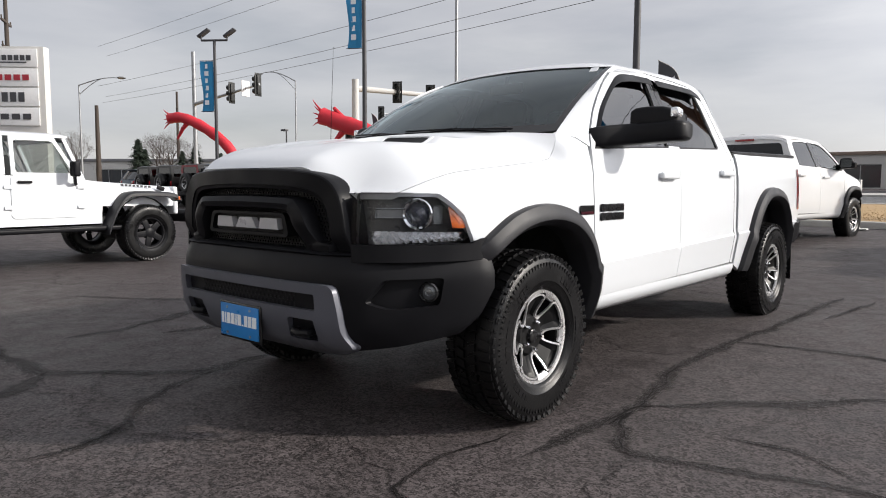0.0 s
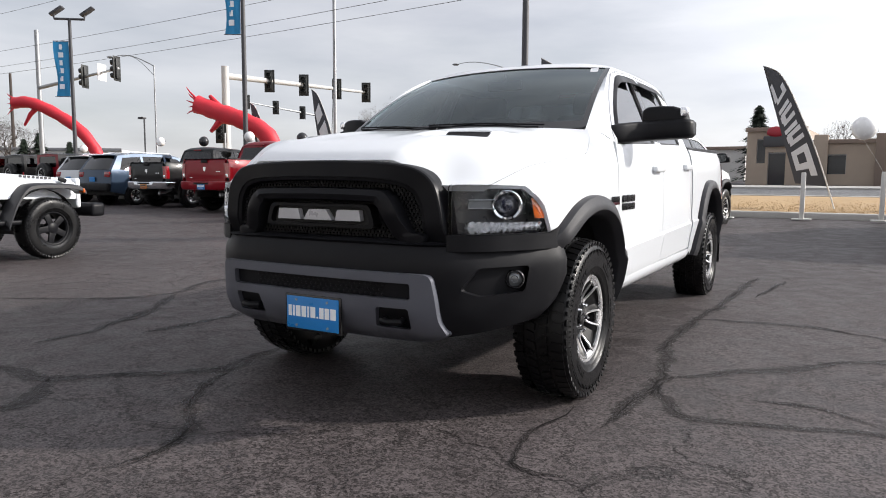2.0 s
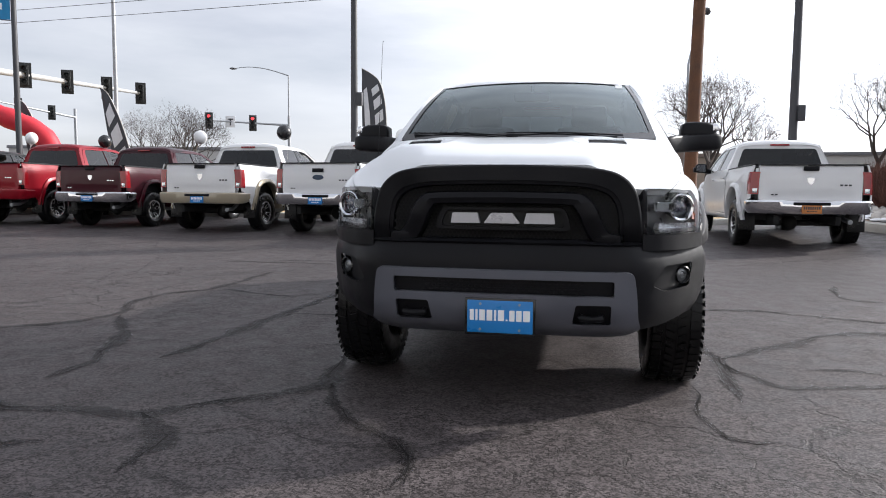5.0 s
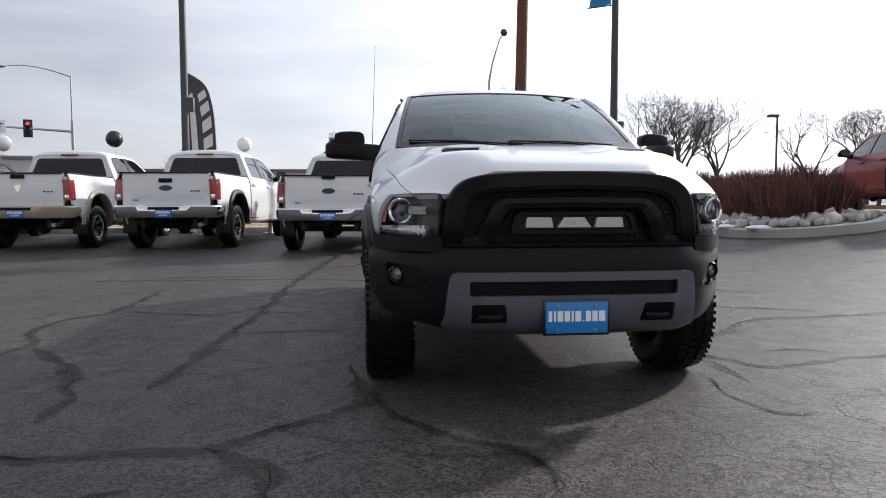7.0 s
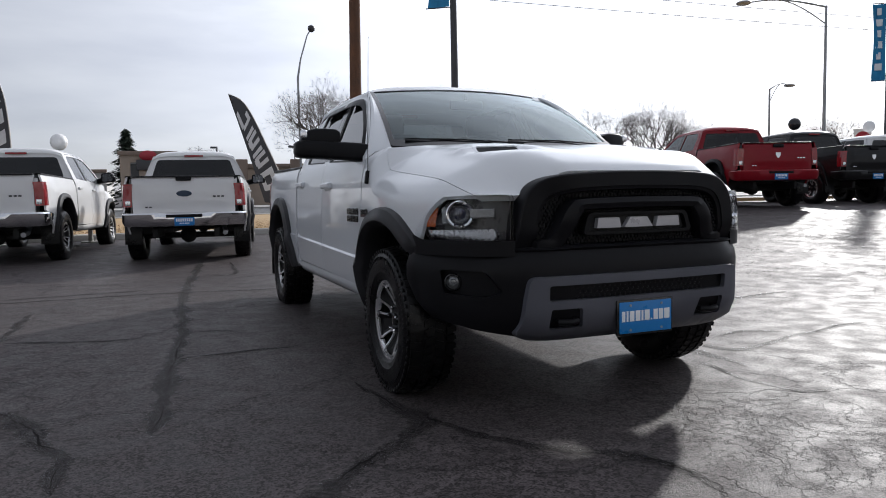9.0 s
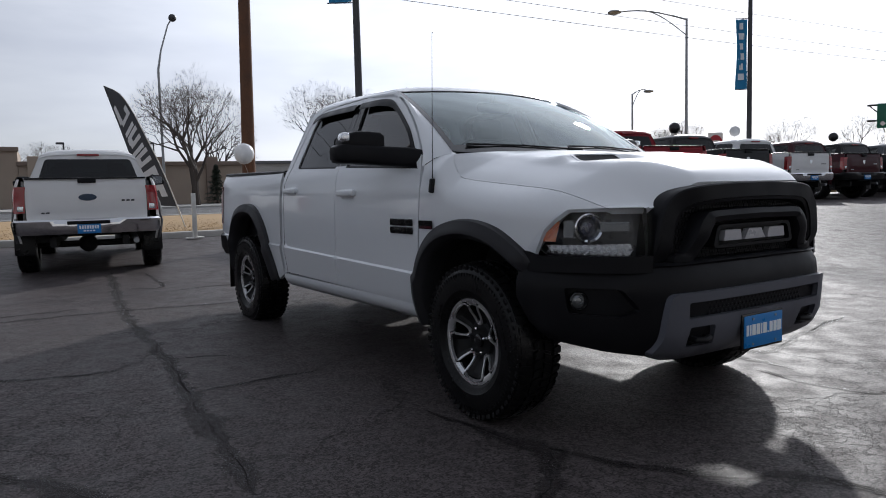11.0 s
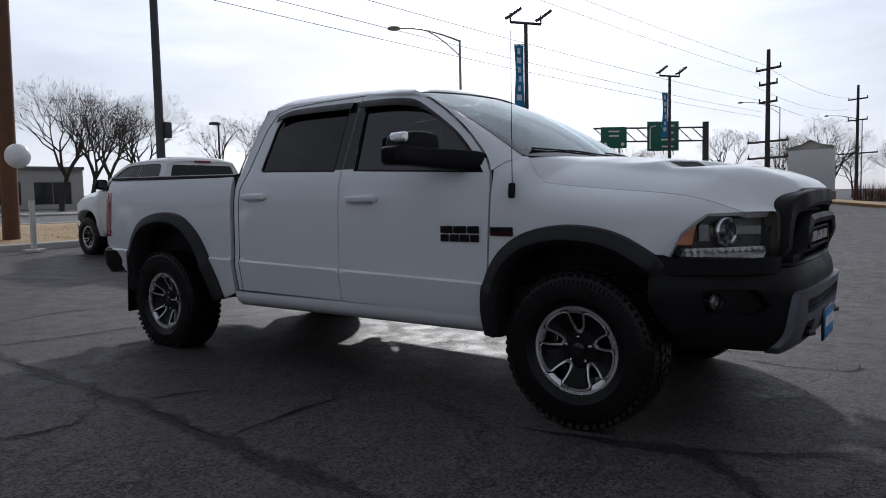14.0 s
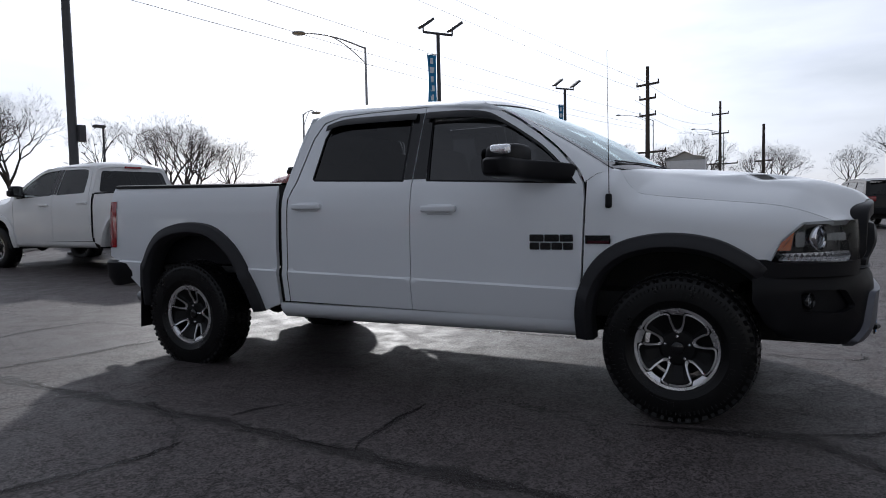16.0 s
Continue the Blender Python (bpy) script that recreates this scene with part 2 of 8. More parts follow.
TAN_D = mat("brown_stucco", (0.24, 0.185, 0.15), rough=0.9, vary=0.12, scale=1.2, fine=30, bump=0.3, dist=0.005)
WALL_W = mat("pale_cladding", (0.55, 0.54, 0.52), rough=0.8, vary=0.08, scale=0.8, fine=20, bump=0.1)
ROOF_G = mat("grey_roofing", (0.20, 0.20, 0.21), rough=0.85, vary=0.12, scale=0.7, fine=15, bump=0.3)
WIN_D = mat("dark_shop_glass", (0.02, 0.024, 0.03), rough=0.12, vary=0.2, bump=0.0, rvary=0.05)
WIRE = mat("black_cable", (0.02, 0.02, 0.02), rough=0.6, vary=0.1, bump=0.0)
RED_LAMP = glow("red_signal_lamp", (1.0, 0.05, 0.06), 2.2)
DRYG = mat("dry_winter_grass", (0.36, 0.24, 0.115), rough=0.95, vary=0.22, scale=0.5, fine=14, bump=0.5, dist=0.02)
GRASSB = mat("dry_grass_blades", (0.34, 0.22, 0.10), rough=0.9, vary=0.2, bump=0.0, island=0.35)
CONC = mat("pale_concrete", (0.40, 0.39, 0.37), rough=0.85, vary=0.15, scale=0.6, fine=20, bump=0.3)


def asphalt(name, base, crack=1.0):
    """Old sealed asphalt: mottled, with wide wandering cracks, patches of fine crazing and stone grain."""
    m, nt, b = nodes_of(name)
    L = nt.links.new
    tc = nt.nodes.new("ShaderNodeTexCoord")
    warp = put(nt, "ShaderNodeTexNoise", Scale=0.9, Detail=9.0, Roughness=0.62)
    L(tc.outputs["Object"], warp.inputs["Vector"])
    sub = nt.nodes.new("ShaderNodeVectorMath")
    sub.operation = "SUBTRACT"
    sub.inputs[1].default_value = (0.5, 0.5, 0.5)
    L(warp.outputs["Color"], sub.inputs[0])
    sc = nt.nodes.new("ShaderNodeVectorMath")
    sc.operation = "SCALE"
    sc.inputs["Scale"].default_value = 1.3
    L(sub.outputs[0], sc.inputs[0])
    pos = nt.nodes.new("ShaderNodeVectorMath")
    L(tc.outputs["Object"], pos.inputs[0])
    L(sc.outputs[0], pos.inputs[1])
    masks = []
    # broad wandering seams, darkened by old sealer
    wv = put(nt, "ShaderNodeTexVoronoi", Scale=0.27)
    wv.feature = "DISTANCE_TO_EDGE"
    L(pos.outputs[0], wv.inputs["Vector"])
    wr = put(nt, "ShaderNodeMapRange")
    wr.inputs["From Min"].default_value, wr.inputs["From Max"].default_value = 0.005, 0.036
    wr.inputs["To Min"].default_value, wr.inputs["To Max"].default_value = 0.30, 0.0
    L(wv.outputs["Distance"], wr.inputs["Value"])
    wn_ = put(nt, "ShaderNodeTexNoise", Scale=1.1, Detail=4.0)
    L(tc.outputs["Object"], wn_.inputs["Vector"])
    wr2 = put(nt, "ShaderNodeMapRange")
    wr2.inputs["From Min"].default_value, wr2.inputs["From Max"].default_value = 0.28, 0.44
    L(wn_.outputs["Fac"], wr2.inputs["Value"])
    wm = nt.nodes.new("ShaderNodeMath")
    wm.operation = "MULTIPLY"
    L(wr.outputs["Result"], wm.inputs[0])
    L(wr2.outputs["Result"], wm.inputs[1])
    for scale, lo, hi, mask_scale, mlo, mhi in ((0.42, 0.002, 0.009, 0.35, 0.42, 0.52), (1.5, 0.003, 0.015, 0.22, 0.50, 0.60), (9.0, 0.012, 0.06, 0.30, 0.58, 0.68)):
        v = put(nt, "ShaderNodeTexVoronoi", Scale=scale)
        v.feature = "DISTANCE_TO_EDGE"
        L(pos.outputs[0], v.inputs["Vector"])
        r = put(nt, "ShaderNodeMapRange")
        r.inputs["From Min"].default_value, r.inputs["From Max"].default_value = lo, hi
        r.inputs["To Min"].default_value, r.inputs["To Max"].default_value = 1.0, 0.0
        L(v.outputs["Distance"], r.inputs["Value"])
        n = put(nt, "ShaderNodeTexNoise", Scale=mask_scale, Detail=3.0)
        L(tc.outputs["Object"], n.inputs["Vector"])
        r2 = put(nt, "ShaderNodeMapRange")
        r2.inputs["From Min"].default_value, r2.inputs["From Max"].default_value = mlo, mhi
        L(n.outputs["Fac"], r2.inputs["Value"])
        mu = nt.nodes.new("ShaderNodeMath")
        mu.operation = "MULTIPLY"
        L(r.outputs["Result"], mu.inputs[0])
        L(r2.outputs["Result"], mu.inputs[1])
        masks.append(mu.outputs[0])
    mx1 = nt.nodes.new("ShaderNodeMath")
    mx1.operation = "MAXIMUM"
    L(masks[0], mx1.inputs[0])
    L(masks[1], mx1.inputs[1])
    mx = nt.nodes.new("ShaderNodeMath")
    mx.operation = "MAXIMUM"
    L(mx1.outputs[0], mx.inputs[0])
    L(masks[2], mx.inputs[1])
    big = put(nt, "ShaderNodeTexNoise", Scale=0.35, Detail=6.0, Roughness=0.6)
    fine = put(nt, "ShaderNodeTexNoise", Scale=110.0, Detail=4.0)
    mid = put(nt, "ShaderNodeTexNoise", Scale=5.0, Detail=6.0)
    for n in (big, fine, mid):
        L(tc.outputs["Object"], n.inputs["Vector"])
    ramp = nt.nodes.new("ShaderNodeValToRGB")
    e = ramp.color_ramp.elements
    e[0].position, e[0].color = 0.30, (*[c * 0.62 for c in base], 1)
    e[1].position, e[1].color = 0.72, (*[c * 1.45 for c in base], 1)
    av = nt.nodes.new("ShaderNodeMath")
    av.operation = "MULTIPLY_ADD"
    av.inputs[1].default_value = 0.45
    L(mid.outputs["Fac"], av.inputs[0])
    h = nt.nodes.new("ShaderNodeMath")
    h.operation = "MULTIPLY"
    h.inputs[1].default_value = 0.55
    L(big.outputs["Fac"], h.inputs[0])
    L(h.outputs[0], av.inputs[2])
    L(av.outputs[0], ramp.inputs["Fac"])
    speck = put(nt, "ShaderNodeMapRange")
    speck.inputs["From Min"].default_value, speck.inputs["From Max"].default_value = 0.35, 0.7
    speck.inputs["To Min"].default_value, speck.inputs["To Max"].default_value = 0.38, 1.80
    st = put(nt, "ShaderNodeTexVoronoi", Scale=75.0)
    L(tc.outputs["Object"], st.inputs["Vector"])
    sx = nt.nodes.new("ShaderNodeSeparateColor")
    L(st.outputs["Color"], sx.inputs[0])
    s3 = nt.nodes.new("ShaderNodeMath")
    s3.operation = "MULTIPLY_ADD"
    s3.inputs[1].default_value, s3.inputs[2].default_value = 0.35, -0.16
    L(sx.outputs[0], s3.inputs[0])
    s4 = nt.nodes.new("ShaderNodeMath")
    L(fine.outputs["Fac"], s4.inputs[0])
    L(s3.outputs[0], s4.inputs[1])
    L(s4.outputs[0], speck.inputs["Value"])
    vm = nt.nodes.new("ShaderNodeVectorMath")
    vm.operation = "SCALE"
    L(ramp.outputs["Color"], vm.inputs[0])
    L(speck.outputs["Result"], vm.inputs["Scale"])
    mc = nt.nodes.new("ShaderNodeMix")
    mc.data_type = "RGBA"
    mc.inputs["B"].default_value = (0.004, 0.0036, 0.0036, 1)
    cf = nt.nodes.new("ShaderNodeMath")
    cf.operation = "MULTIPLY"
    cf.inputs[1].default_value = 0.95 * crack
    cmx = nt.nodes.new("ShaderNodeMath")
    cmx.operation = "MAXIMUM"
    L(mx.outputs[0], cmx.inputs[0])
    L(wm.outputs[0], cmx.inputs[1])
    L(cmx.outputs[0], cf.inputs[0])
    L(cf.outputs[0], mc.inputs["Factor"])
    L(vm.outputs[0], mc.inputs["A"])
    L(mc.outputs["Result"], b.inputs["Base Color"])
    rr = put(nt, "ShaderNodeMapRange")
    rr.inputs["From Min"].default_value, rr.inputs["From Max"].default_value = 0.38, 0.62
    rr.inputs["To Min"].default_value, rr.inputs["To Max"].default_value = 0.50, 0.66
    b.inputs["Specular IOR Level"].default_value = 0.14
    L(mid.outputs["Fac"], rr.inputs["Value"])
    L(rr.outputs["Result"], b.inputs["Roughness"])
    hs = nt.nodes.new("ShaderNodeMath")
    hs.operation = "MULTIPLY_ADD"
    hs.inputs[1].default_value = -1.6
    L(mx.outputs[0], hs.inputs[0])
    L(fine.outputs["Fac"], hs.inputs[2])
    bp = put(nt, "ShaderNodeBump", Strength=0.6, Distance=0.005)
    L(hs.outputs[0], bp.inputs["Height"])
    L(bp.outputs["Normal"], b.inputs["Normal"])
    return m


def sealer_material():
    """Old crack sealer, worn away in patches towards its edges (the mesh stores the distance from the edge as "cover")."""
    m = mat("old_crack_sealer", (0.029, 0.026, 0.026), rough=0.62, vary=0.3, scale=9, fine=90, bump=0.5, dist=0.003, rvary=0.1, spec=0.3)
    nt = m.node_tree
    cover = nt.nodes.new("ShaderNodeAttribute")
    cover.attribute_name = "cover"
    tc = nt.nodes.new("ShaderNodeTexCoord")
    n = put(nt, "ShaderNodeTexNoise", Scale=14.0, Detail=6.0, Roughness=0.65)
    nt.links.new(tc.outputs["Object"], n.inputs["Vector"])
    add = nt.nodes.new("ShaderNodeMath")
    nt.links.new(cover.outputs["Fac"], add.inputs[0])
    nt.links.new(n.outputs["Fac"], add.inputs[1])
    rng = put(nt, "ShaderNodeMapRange")
    rng.inputs["From Min"].default_value, rng.inputs["From Max"].default_value = 0.55, 1.05
    rng.inputs["To Max"].default_value = 0.55
    nt.links.new(add.outputs[0], rng.inputs["Value"])
    nt.links.new(rng.outputs["Result"], nt.nodes["Principled BSDF"].inputs["Alpha"])
    return m


ASPHALT = asphalt("cracked_lot_asphalt", (0.0580, 0.0500, 0.0500), 0.5)
SEALER = sealer_material()
GROOVE = mat("open_crack", (0.012, 0.011, 0.011), rough=0.95, vary=0.3, bump=0.0, spec=0.1)
ROADM = asphalt("worn_road_asphalt", (0.12, 0.12, 0.12), 0.3)

# ---------------------------------------------------------------- modelling kit
from mathutils import geometry


def thing(name, label, category, m=None, group="", kind=""):
    ob = new(name)
    ob.empty_display_size = 0.2
    tagged(ob, label, category, group, kind)
    ob.matrix_basis = m if m else Matrix()
    return ob


def mesh_of(name, bm, material, sharp=40):
    bmesh.ops.recalc_face_normals(bm, faces=bm.faces)
    me = bpy.data.meshes.new(name)
    bm.to_mesh(me)
    bm.free()
    for mt in (material if isinstance(material, (list, tuple)) else [material]):
        me.materials.append(mt)
    me.shade_smooth()
    me.set_sharp_from_angle(angle=radians(sharp))
    return me


def part(name, bm, material, parent, label="", m=None, sharp=40, kind=""):
    ob = new(name, mesh_of(name, bm, material, sharp))
    if parent:
        ob.parent = parent
    if m:
        ob.matrix_basis = m
    return tagged(ob, label, "", "", kind)


def solid(name, bm, material, label, category, m=None, group="", kind="", sharp=40):
    ob = new(name, mesh_of(name, bm, material, sharp))
    if m:
        ob.matrix_basis = m
    return tagged(ob, label, category, group, kind)


def add_bm(bm, other, m=None):
    if m:
        other.transform(m)
    me = bpy.data.meshes.new("tmp")
    other.to_mesh(me)
    other.free()
    bm.from_mesh(me)
    bpy.data.meshes.remove(me)


def box(bm, c, s, bev=0.0, rot=(0, 0, 0), seg=2, taper=None):
    """A box with rounded edges; taper scales its top in x and y."""
    t = bmesh.new()
    bmesh.ops.create_cube(t, size=1.0)
    for v in t.verts:
        k = taper if (taper and v.co.z > 0) else (1, 1)
        v.co = Vector((v.co.x * s[0] * k[0], v.co.y * s[1] * k[1], v.co.z * s[2]))
    if bev:
        bmesh.ops.bevel(t, geom=t.edges[:], offset=min(bev, 0.49 * min(s)), segments=seg, affect="EDGES", profile=0.6)
    add_bm(bm, t, pose(*c, *rot))
    return bm


def rod(bm, a, b, r0, r1=None, n=12, cap=True):
    a, b = Vector(a), Vector(b)
    r1 = r0 if r1 is None else r1
    d = (b - a).normalized()
    q = d.to_track_quat("Z", "Y")
    rings = []
    for p, r in ((a, r0), (b, r1)):
        rings.append([bm.verts.new(p + q @ Vector((r * math.cos(2 * math.pi * i / n), r * math.sin(2 * math.pi * i / n), 0))) for i in range(n)])
    for i in range(n):
        bm.faces.new((rings[0][i], rings[0][(i + 1) % n], rings[1][(i + 1) % n], rings[1][i]))
    if cap:
        bm.faces.new(rings[0][::-1])
        bm.faces.new(rings[1])
    return bm


def tube(bm, pts, r, n=8):
    """A bent pipe through points; r is one radius or one for each point."""
    pts = [Vector(p) for p in pts]
    rs = r if isinstance(r, (list, tuple)) else [r] * len(pts)
    rings = []
    up = Vector((0, 0, 1))
    for i, p in enumerate(pts):
        d = (pts[min(i + 1, len(pts) - 1)] - pts[max(i - 1, 0)]).normalized()
        if abs(d.dot(up)) > 0.98:
            up = Vector((0, 1, 0)) if abs(d.y) < 0.9 else Vector((1, 0, 0))
        s = d.cross(up).normalized()
        u = s.cross(d)
        rings.append([bm.verts.new(p + rs[i] * (math.cos(2 * math.pi * k / n) * s + math.sin(2 * math.pi * k / n) * u)) for k in range(n)])
    for a, b in zip(rings, rings[1:]):
        for k in range(n):
            bm.faces.new((a[k], a[(k + 1) % n], b[(k + 1) % n], b[k]))
    bm.faces.new(rings[0][::-1])
    bm.faces.new(rings[-1])
    return bm


def lathe(bm, prof, n=48, m=None, axis="x"):
    """Turns (radius, height) round an axis through the origin."""
    t = bmesh.new()
    rings = []
    for r, h in prof:
        ring = []
        for k in range(n):
            a = 2 * math.pi * k / n
            c, s = r * math.cos(a), r * math.sin(a)
            ring.append(t.verts.new((h, c, s) if axis == "x" else (c, s, h)))
        rings.append(ring)
    for a, b in zip(rings, rings[1:]):
        for k in range(n):
            t.faces.new((a[k], a[(k + 1) % n], b[(k + 1) % n], b[k]))
    if prof[0][0] > 1e-4 and prof[-1][0] > 1e-4 and prof[0] != prof[-1]:
        pass
    bmesh.ops.remove_doubles(t, verts=t.verts, dist=1e-5)
    add_bm(bm, t, m)
    return bm


def ball(bm, c, r, sq=(1, 1, 1), sub=3):
    t = bmesh.new()
    bmesh.ops.create_icosphere(t, subdivisions=sub, radius=r)
    for v in t.verts:
        v.co = Vector((v.co.x * sq[0], v.co.y * sq[1], v.co.z * sq[2])) + Vector(c)
    add_bm(bm, t)
    return bm


def inside(p, poly):
    x, y = p
    c = False
    for (x0, y0), (x1, y1) in zip(poly, poly[1:] + poly[:1]):
        if (y0 > y) != (y1 > y) and x < (x1 - x0) * (y - y0) / (y1 - y0) + x0:
            c = not c
    return c


def dense(poly, step):
    out = []
    for (x0, y0), (x1, y1) in zip(poly, poly[1:] + poly[:1]):
        n = max(1, int(math.hypot(x1 - x0, y1 - y0) / step))
        out += [(x0 + (x1 - x0) * i / n, y0 + (y1 - y0) * i / n) for i in range(n)]
    return out


def rounded(poly, r, seg=4):
    """A polygon with its corners cut round."""
    out = []
    n = len(poly)
    for i in range(n):
        p0, p1, p2 = Vector(poly[i - 1]), Vector(poly[i]), Vector(poly[(i + 1) % n])
        a, b = p0 - p1, p2 - p1
        k = min(r, a.length * 0.45, b.length * 0.45)
        s, e = p1 + a.normalized() * k, p1 + b.normalized() * k
        for j in range(seg + 1):
            t = j / seg
            q = s * (1 - t) ** 2 + p1 * 2 * t * (1 - t) + e * t * t
            out.append((q.x, q.y))
    return out


def smooth_line(pts, n=6, closed=False):
    """A Catmull-Rom line through points of two or three coordinates."""
    P = [Vector(p) for p in pts]
    out = []
    m = len(P)
    for i in range(m if closed else m - 1):
        p0, p1 = P[(i - 1) % m] if closed or i > 0 else P[i], P[i]
        p2 = P[(i + 1) % m]
        p3 = P[(i + 2) % m] if closed or i < m - 2 else P[i + 1]
        for j in range(n):
            t = j / n
            out.append(tuple(0.5 * (2 * p1 + (p2 - p0) * t + (2 * p0 - 5 * p1 + 4 * p2 - p3) * t * t + (3 * p1 - p0 - 3 * p2 + p3) * t ** 3)))
    if not closed:
        out.append(tuple(P[-1]))
    return out


def sheet(bm, poly, fn, step=0.06, holes=(), lip=0.0, lipv=None, creases=()):
    """Fills a flat outline (with holes) by a fine mesh, bends it by fn(u, v) into space, and turns its rims inward by lip."""
    loops = [dense(poly, step)] + [dense(h, step) for h in holes]
    pts, edges = [], []
    for lp in loops:
        k = len(pts)
        pts += lp
        edges += [(k + i, k + (i + 1) % len(lp)) for i in range(len(lp))]
    xs, ys = [p[0] for p in poly], [p[1] for p in poly]
    nx, ny = int((max(xs) - min(xs)) / step), int((max(ys) - min(ys)) / step)
    rim = np.array(pts)
    lines = []
    for v in creases:                                # rows of points that keep a sharp fold along v(u)
        for i in range(1, int((max(xs) - min(xs)) / 0.02)):
            u = min(xs) + i * 0.02
            p = (u, v(u))
            if inside(p, poly) and not any(inside(p, h) for h in holes) and np.min(np.hypot(rim[:, 0] - p[0], rim[:, 1] - p[1])) > 0.008:
                lines.append(p)
    pts += lines
    for i in range(1, nx + 1):
        for j in range(1, ny + 1):
            p = (min(xs) + i * step, min(ys) + (j + 0.5 * (i % 2)) * step)
            if inside(p, poly) and not any(inside(p, h) for h in holes) and np.min(np.hypot(rim[:, 0] - p[0], rim[:, 1] - p[1])) > 0.45 * step and all(abs(p[1] - v(p[0])) > 0.010 for v in creases):
                pts.append(p)
    res = geometry.delaunay_2d_cdt([Vector(p) for p in pts], edges, [], 0, 1e-6)
    t = bmesh.new()
    vs = [t.verts.new(fn(v.x, v.y)) for v in res[0]]
    for f in res[2]:
        c = (sum(res[0][i].x for i in f) / 3, sum(res[0][i].y for i in f) / 3)
        if inside(c, poly) and not any(inside(c, h) for h in holes):
            try:
                t.faces.new([vs[i] for i in f])
            except ValueError:
                pass
    for v in [v for v in t.verts if not v.link_faces]:
        t.verts.remove(v)
    if lip:
        bmesh.ops.recalc_face_normals(t, faces=t.faces)
        rimE = [e for e in t.edges if len(e.link_faces) == 1]
        r = bmesh.ops.extrude_edge_only(t, edges=rimE)
        for v in [g for g in r["geom"] if isinstance(g, bmesh.types.BMVert)]:
            v.co += Vector(lipv) * lip
    add_bm(bm, t)
    return bm


def loft(bm, rows, closed=False):
    """Quads through rows of points of the same length."""
    rs = [[bm.verts.new(p) for p in row] for row in rows]
    for a, b in zip(rs, rs[1:]):
        n = len(a)
        for i in range(n if closed else n - 1):
            bm.faces.new((a[i], a[(i + 1) % n], b[(i + 1) % n], b[i]))
    return bm


def lerp(x, pts):
    return float(np.interp(x, [p[0] for p in pts], [p[1] for p in pts]))


def sstep(a, b, x):
    t = min(1.0, max(0.0, (x - a) / (b - a)))
    return t * t * (3 - 2 * t)


# ---------------------------------------------------------------- ground
def base_z(x, y):
    return 0.014 * max(0.0, y - 1.0) + 0.22 * math.exp(-((x - 14) ** 2 + (y - 14) ** 2) / 72)


def gz(x, y):
    """The lot rises gently towards the road, and more under the sunward row of pickups."""
    bank = (0.60 - 0.08 * sstep(12.0, 18.0, x)) * sstep(3.6, 9.6, x) * sstep(0.5, 8.0, y) * (1 - sstep(14.0, 26.0, y)) * (1 - sstep(48.0, 64.0, x))
    return 0.014 * max(0.0, y - 1.0) + bank


def spread(lo, hi, fine, out, grow=1.25):
    """Grid lines: even between lo and hi, then wider and wider out to +-out."""
    a = list(np.arange(lo, hi + 1e-6, fine))
    d = fine
    while a[-1] < out:
        d *= grow
        a.append(a[-1] + d)
    d = fine
    while a[0] > -out:
        d *= grow
        a.insert(0, a[0] - d)
    return a


gx, gy = spread(-20, 40, 0.8, 900), spread(-8, 30, 0.8, 900)
bm = bmesh.new()
loft(bm, [[(x, y, gz(x, y)) for x in gx] for y in gy])
GROUND = solid("ground", bm, ASPHALT, "worn grey asphalt lot with wandering cracks", "ground", kind="structure")


def crack(pts, width, seed):
    """A wandering crack: an uneven band of old sealer with the open crack along it."""
    r = random.Random(seed)
    L = [Vector(p) for p in smooth_line(pts, 4)]
    fine = []
    for a, b in zip(L, L[1:]):
        n = max(2, int((b - a).length / 0.045))
        fine += [a.lerp(b, i / n) for i in range(n)]
    fine.append(L[-1])
    band, slit = [], []
    for i, p in enumerate(fine):
        d = (fine[min(i + 1, len(fine) - 1)] - fine[max(i - 1, 0)]).normalized()
        n = Vector((-d.y, d.x))
        p = p + n * (0.045 * noise.noise(Vector((i * 0.16, seed, 0))) + 0.016 * noise.noise(Vector((i * 0.7, seed, 5))))
        end = min(1.0, i / 6, (len(fine) - 1 - i) / 6)
        k = (0.5 + 0.55 * noise.noise(Vector((i * 0.11, seed, 9))) + r.uniform(-0.16, 0.16)) * end
        w0, w1 = width * max(0.04, k + 0.25 * end), width * max(0.04, k + r.uniform(-0.1, 0.3) * end)
        z = gz(p.x, p.y)
        band.append([(p.x + n.x * q, p.y + n.y * q, z + 0.004) for q in (-w0 * 2.0, -w0 * 0.7, 0.0, w1 * 0.7, w1 * 2.0)])
        q = p + n * 0.012 * noise.noise(Vector((i * 0.5, seed, 13)))
        g = 0.010 * max(0.0, 0.15 + noise.noise(Vector((i * 0.13, seed, 21)))) * end + 0.0006
        slit.append([(q.x - n.x * g, q.y - n.y * g, z + 0.008), (q.x + n.x * g, q.y + n.y * g, z + 0.008)])
    bm = bmesh.new()
    loft(bm, band)
    seam = part("crack_seam", bm, SEALER, GROUND, "dark sealed crack")
    seam.data.attributes.new("cover", "FLOAT", "POINT").data.foreach_set("value", [0.0, 0.75, 1.0, 0.75, 0.0] * len(band))
    bm = bmesh.new()
    loft(bm, slit)
    part("open_crack", bm, GROOVE, seam)


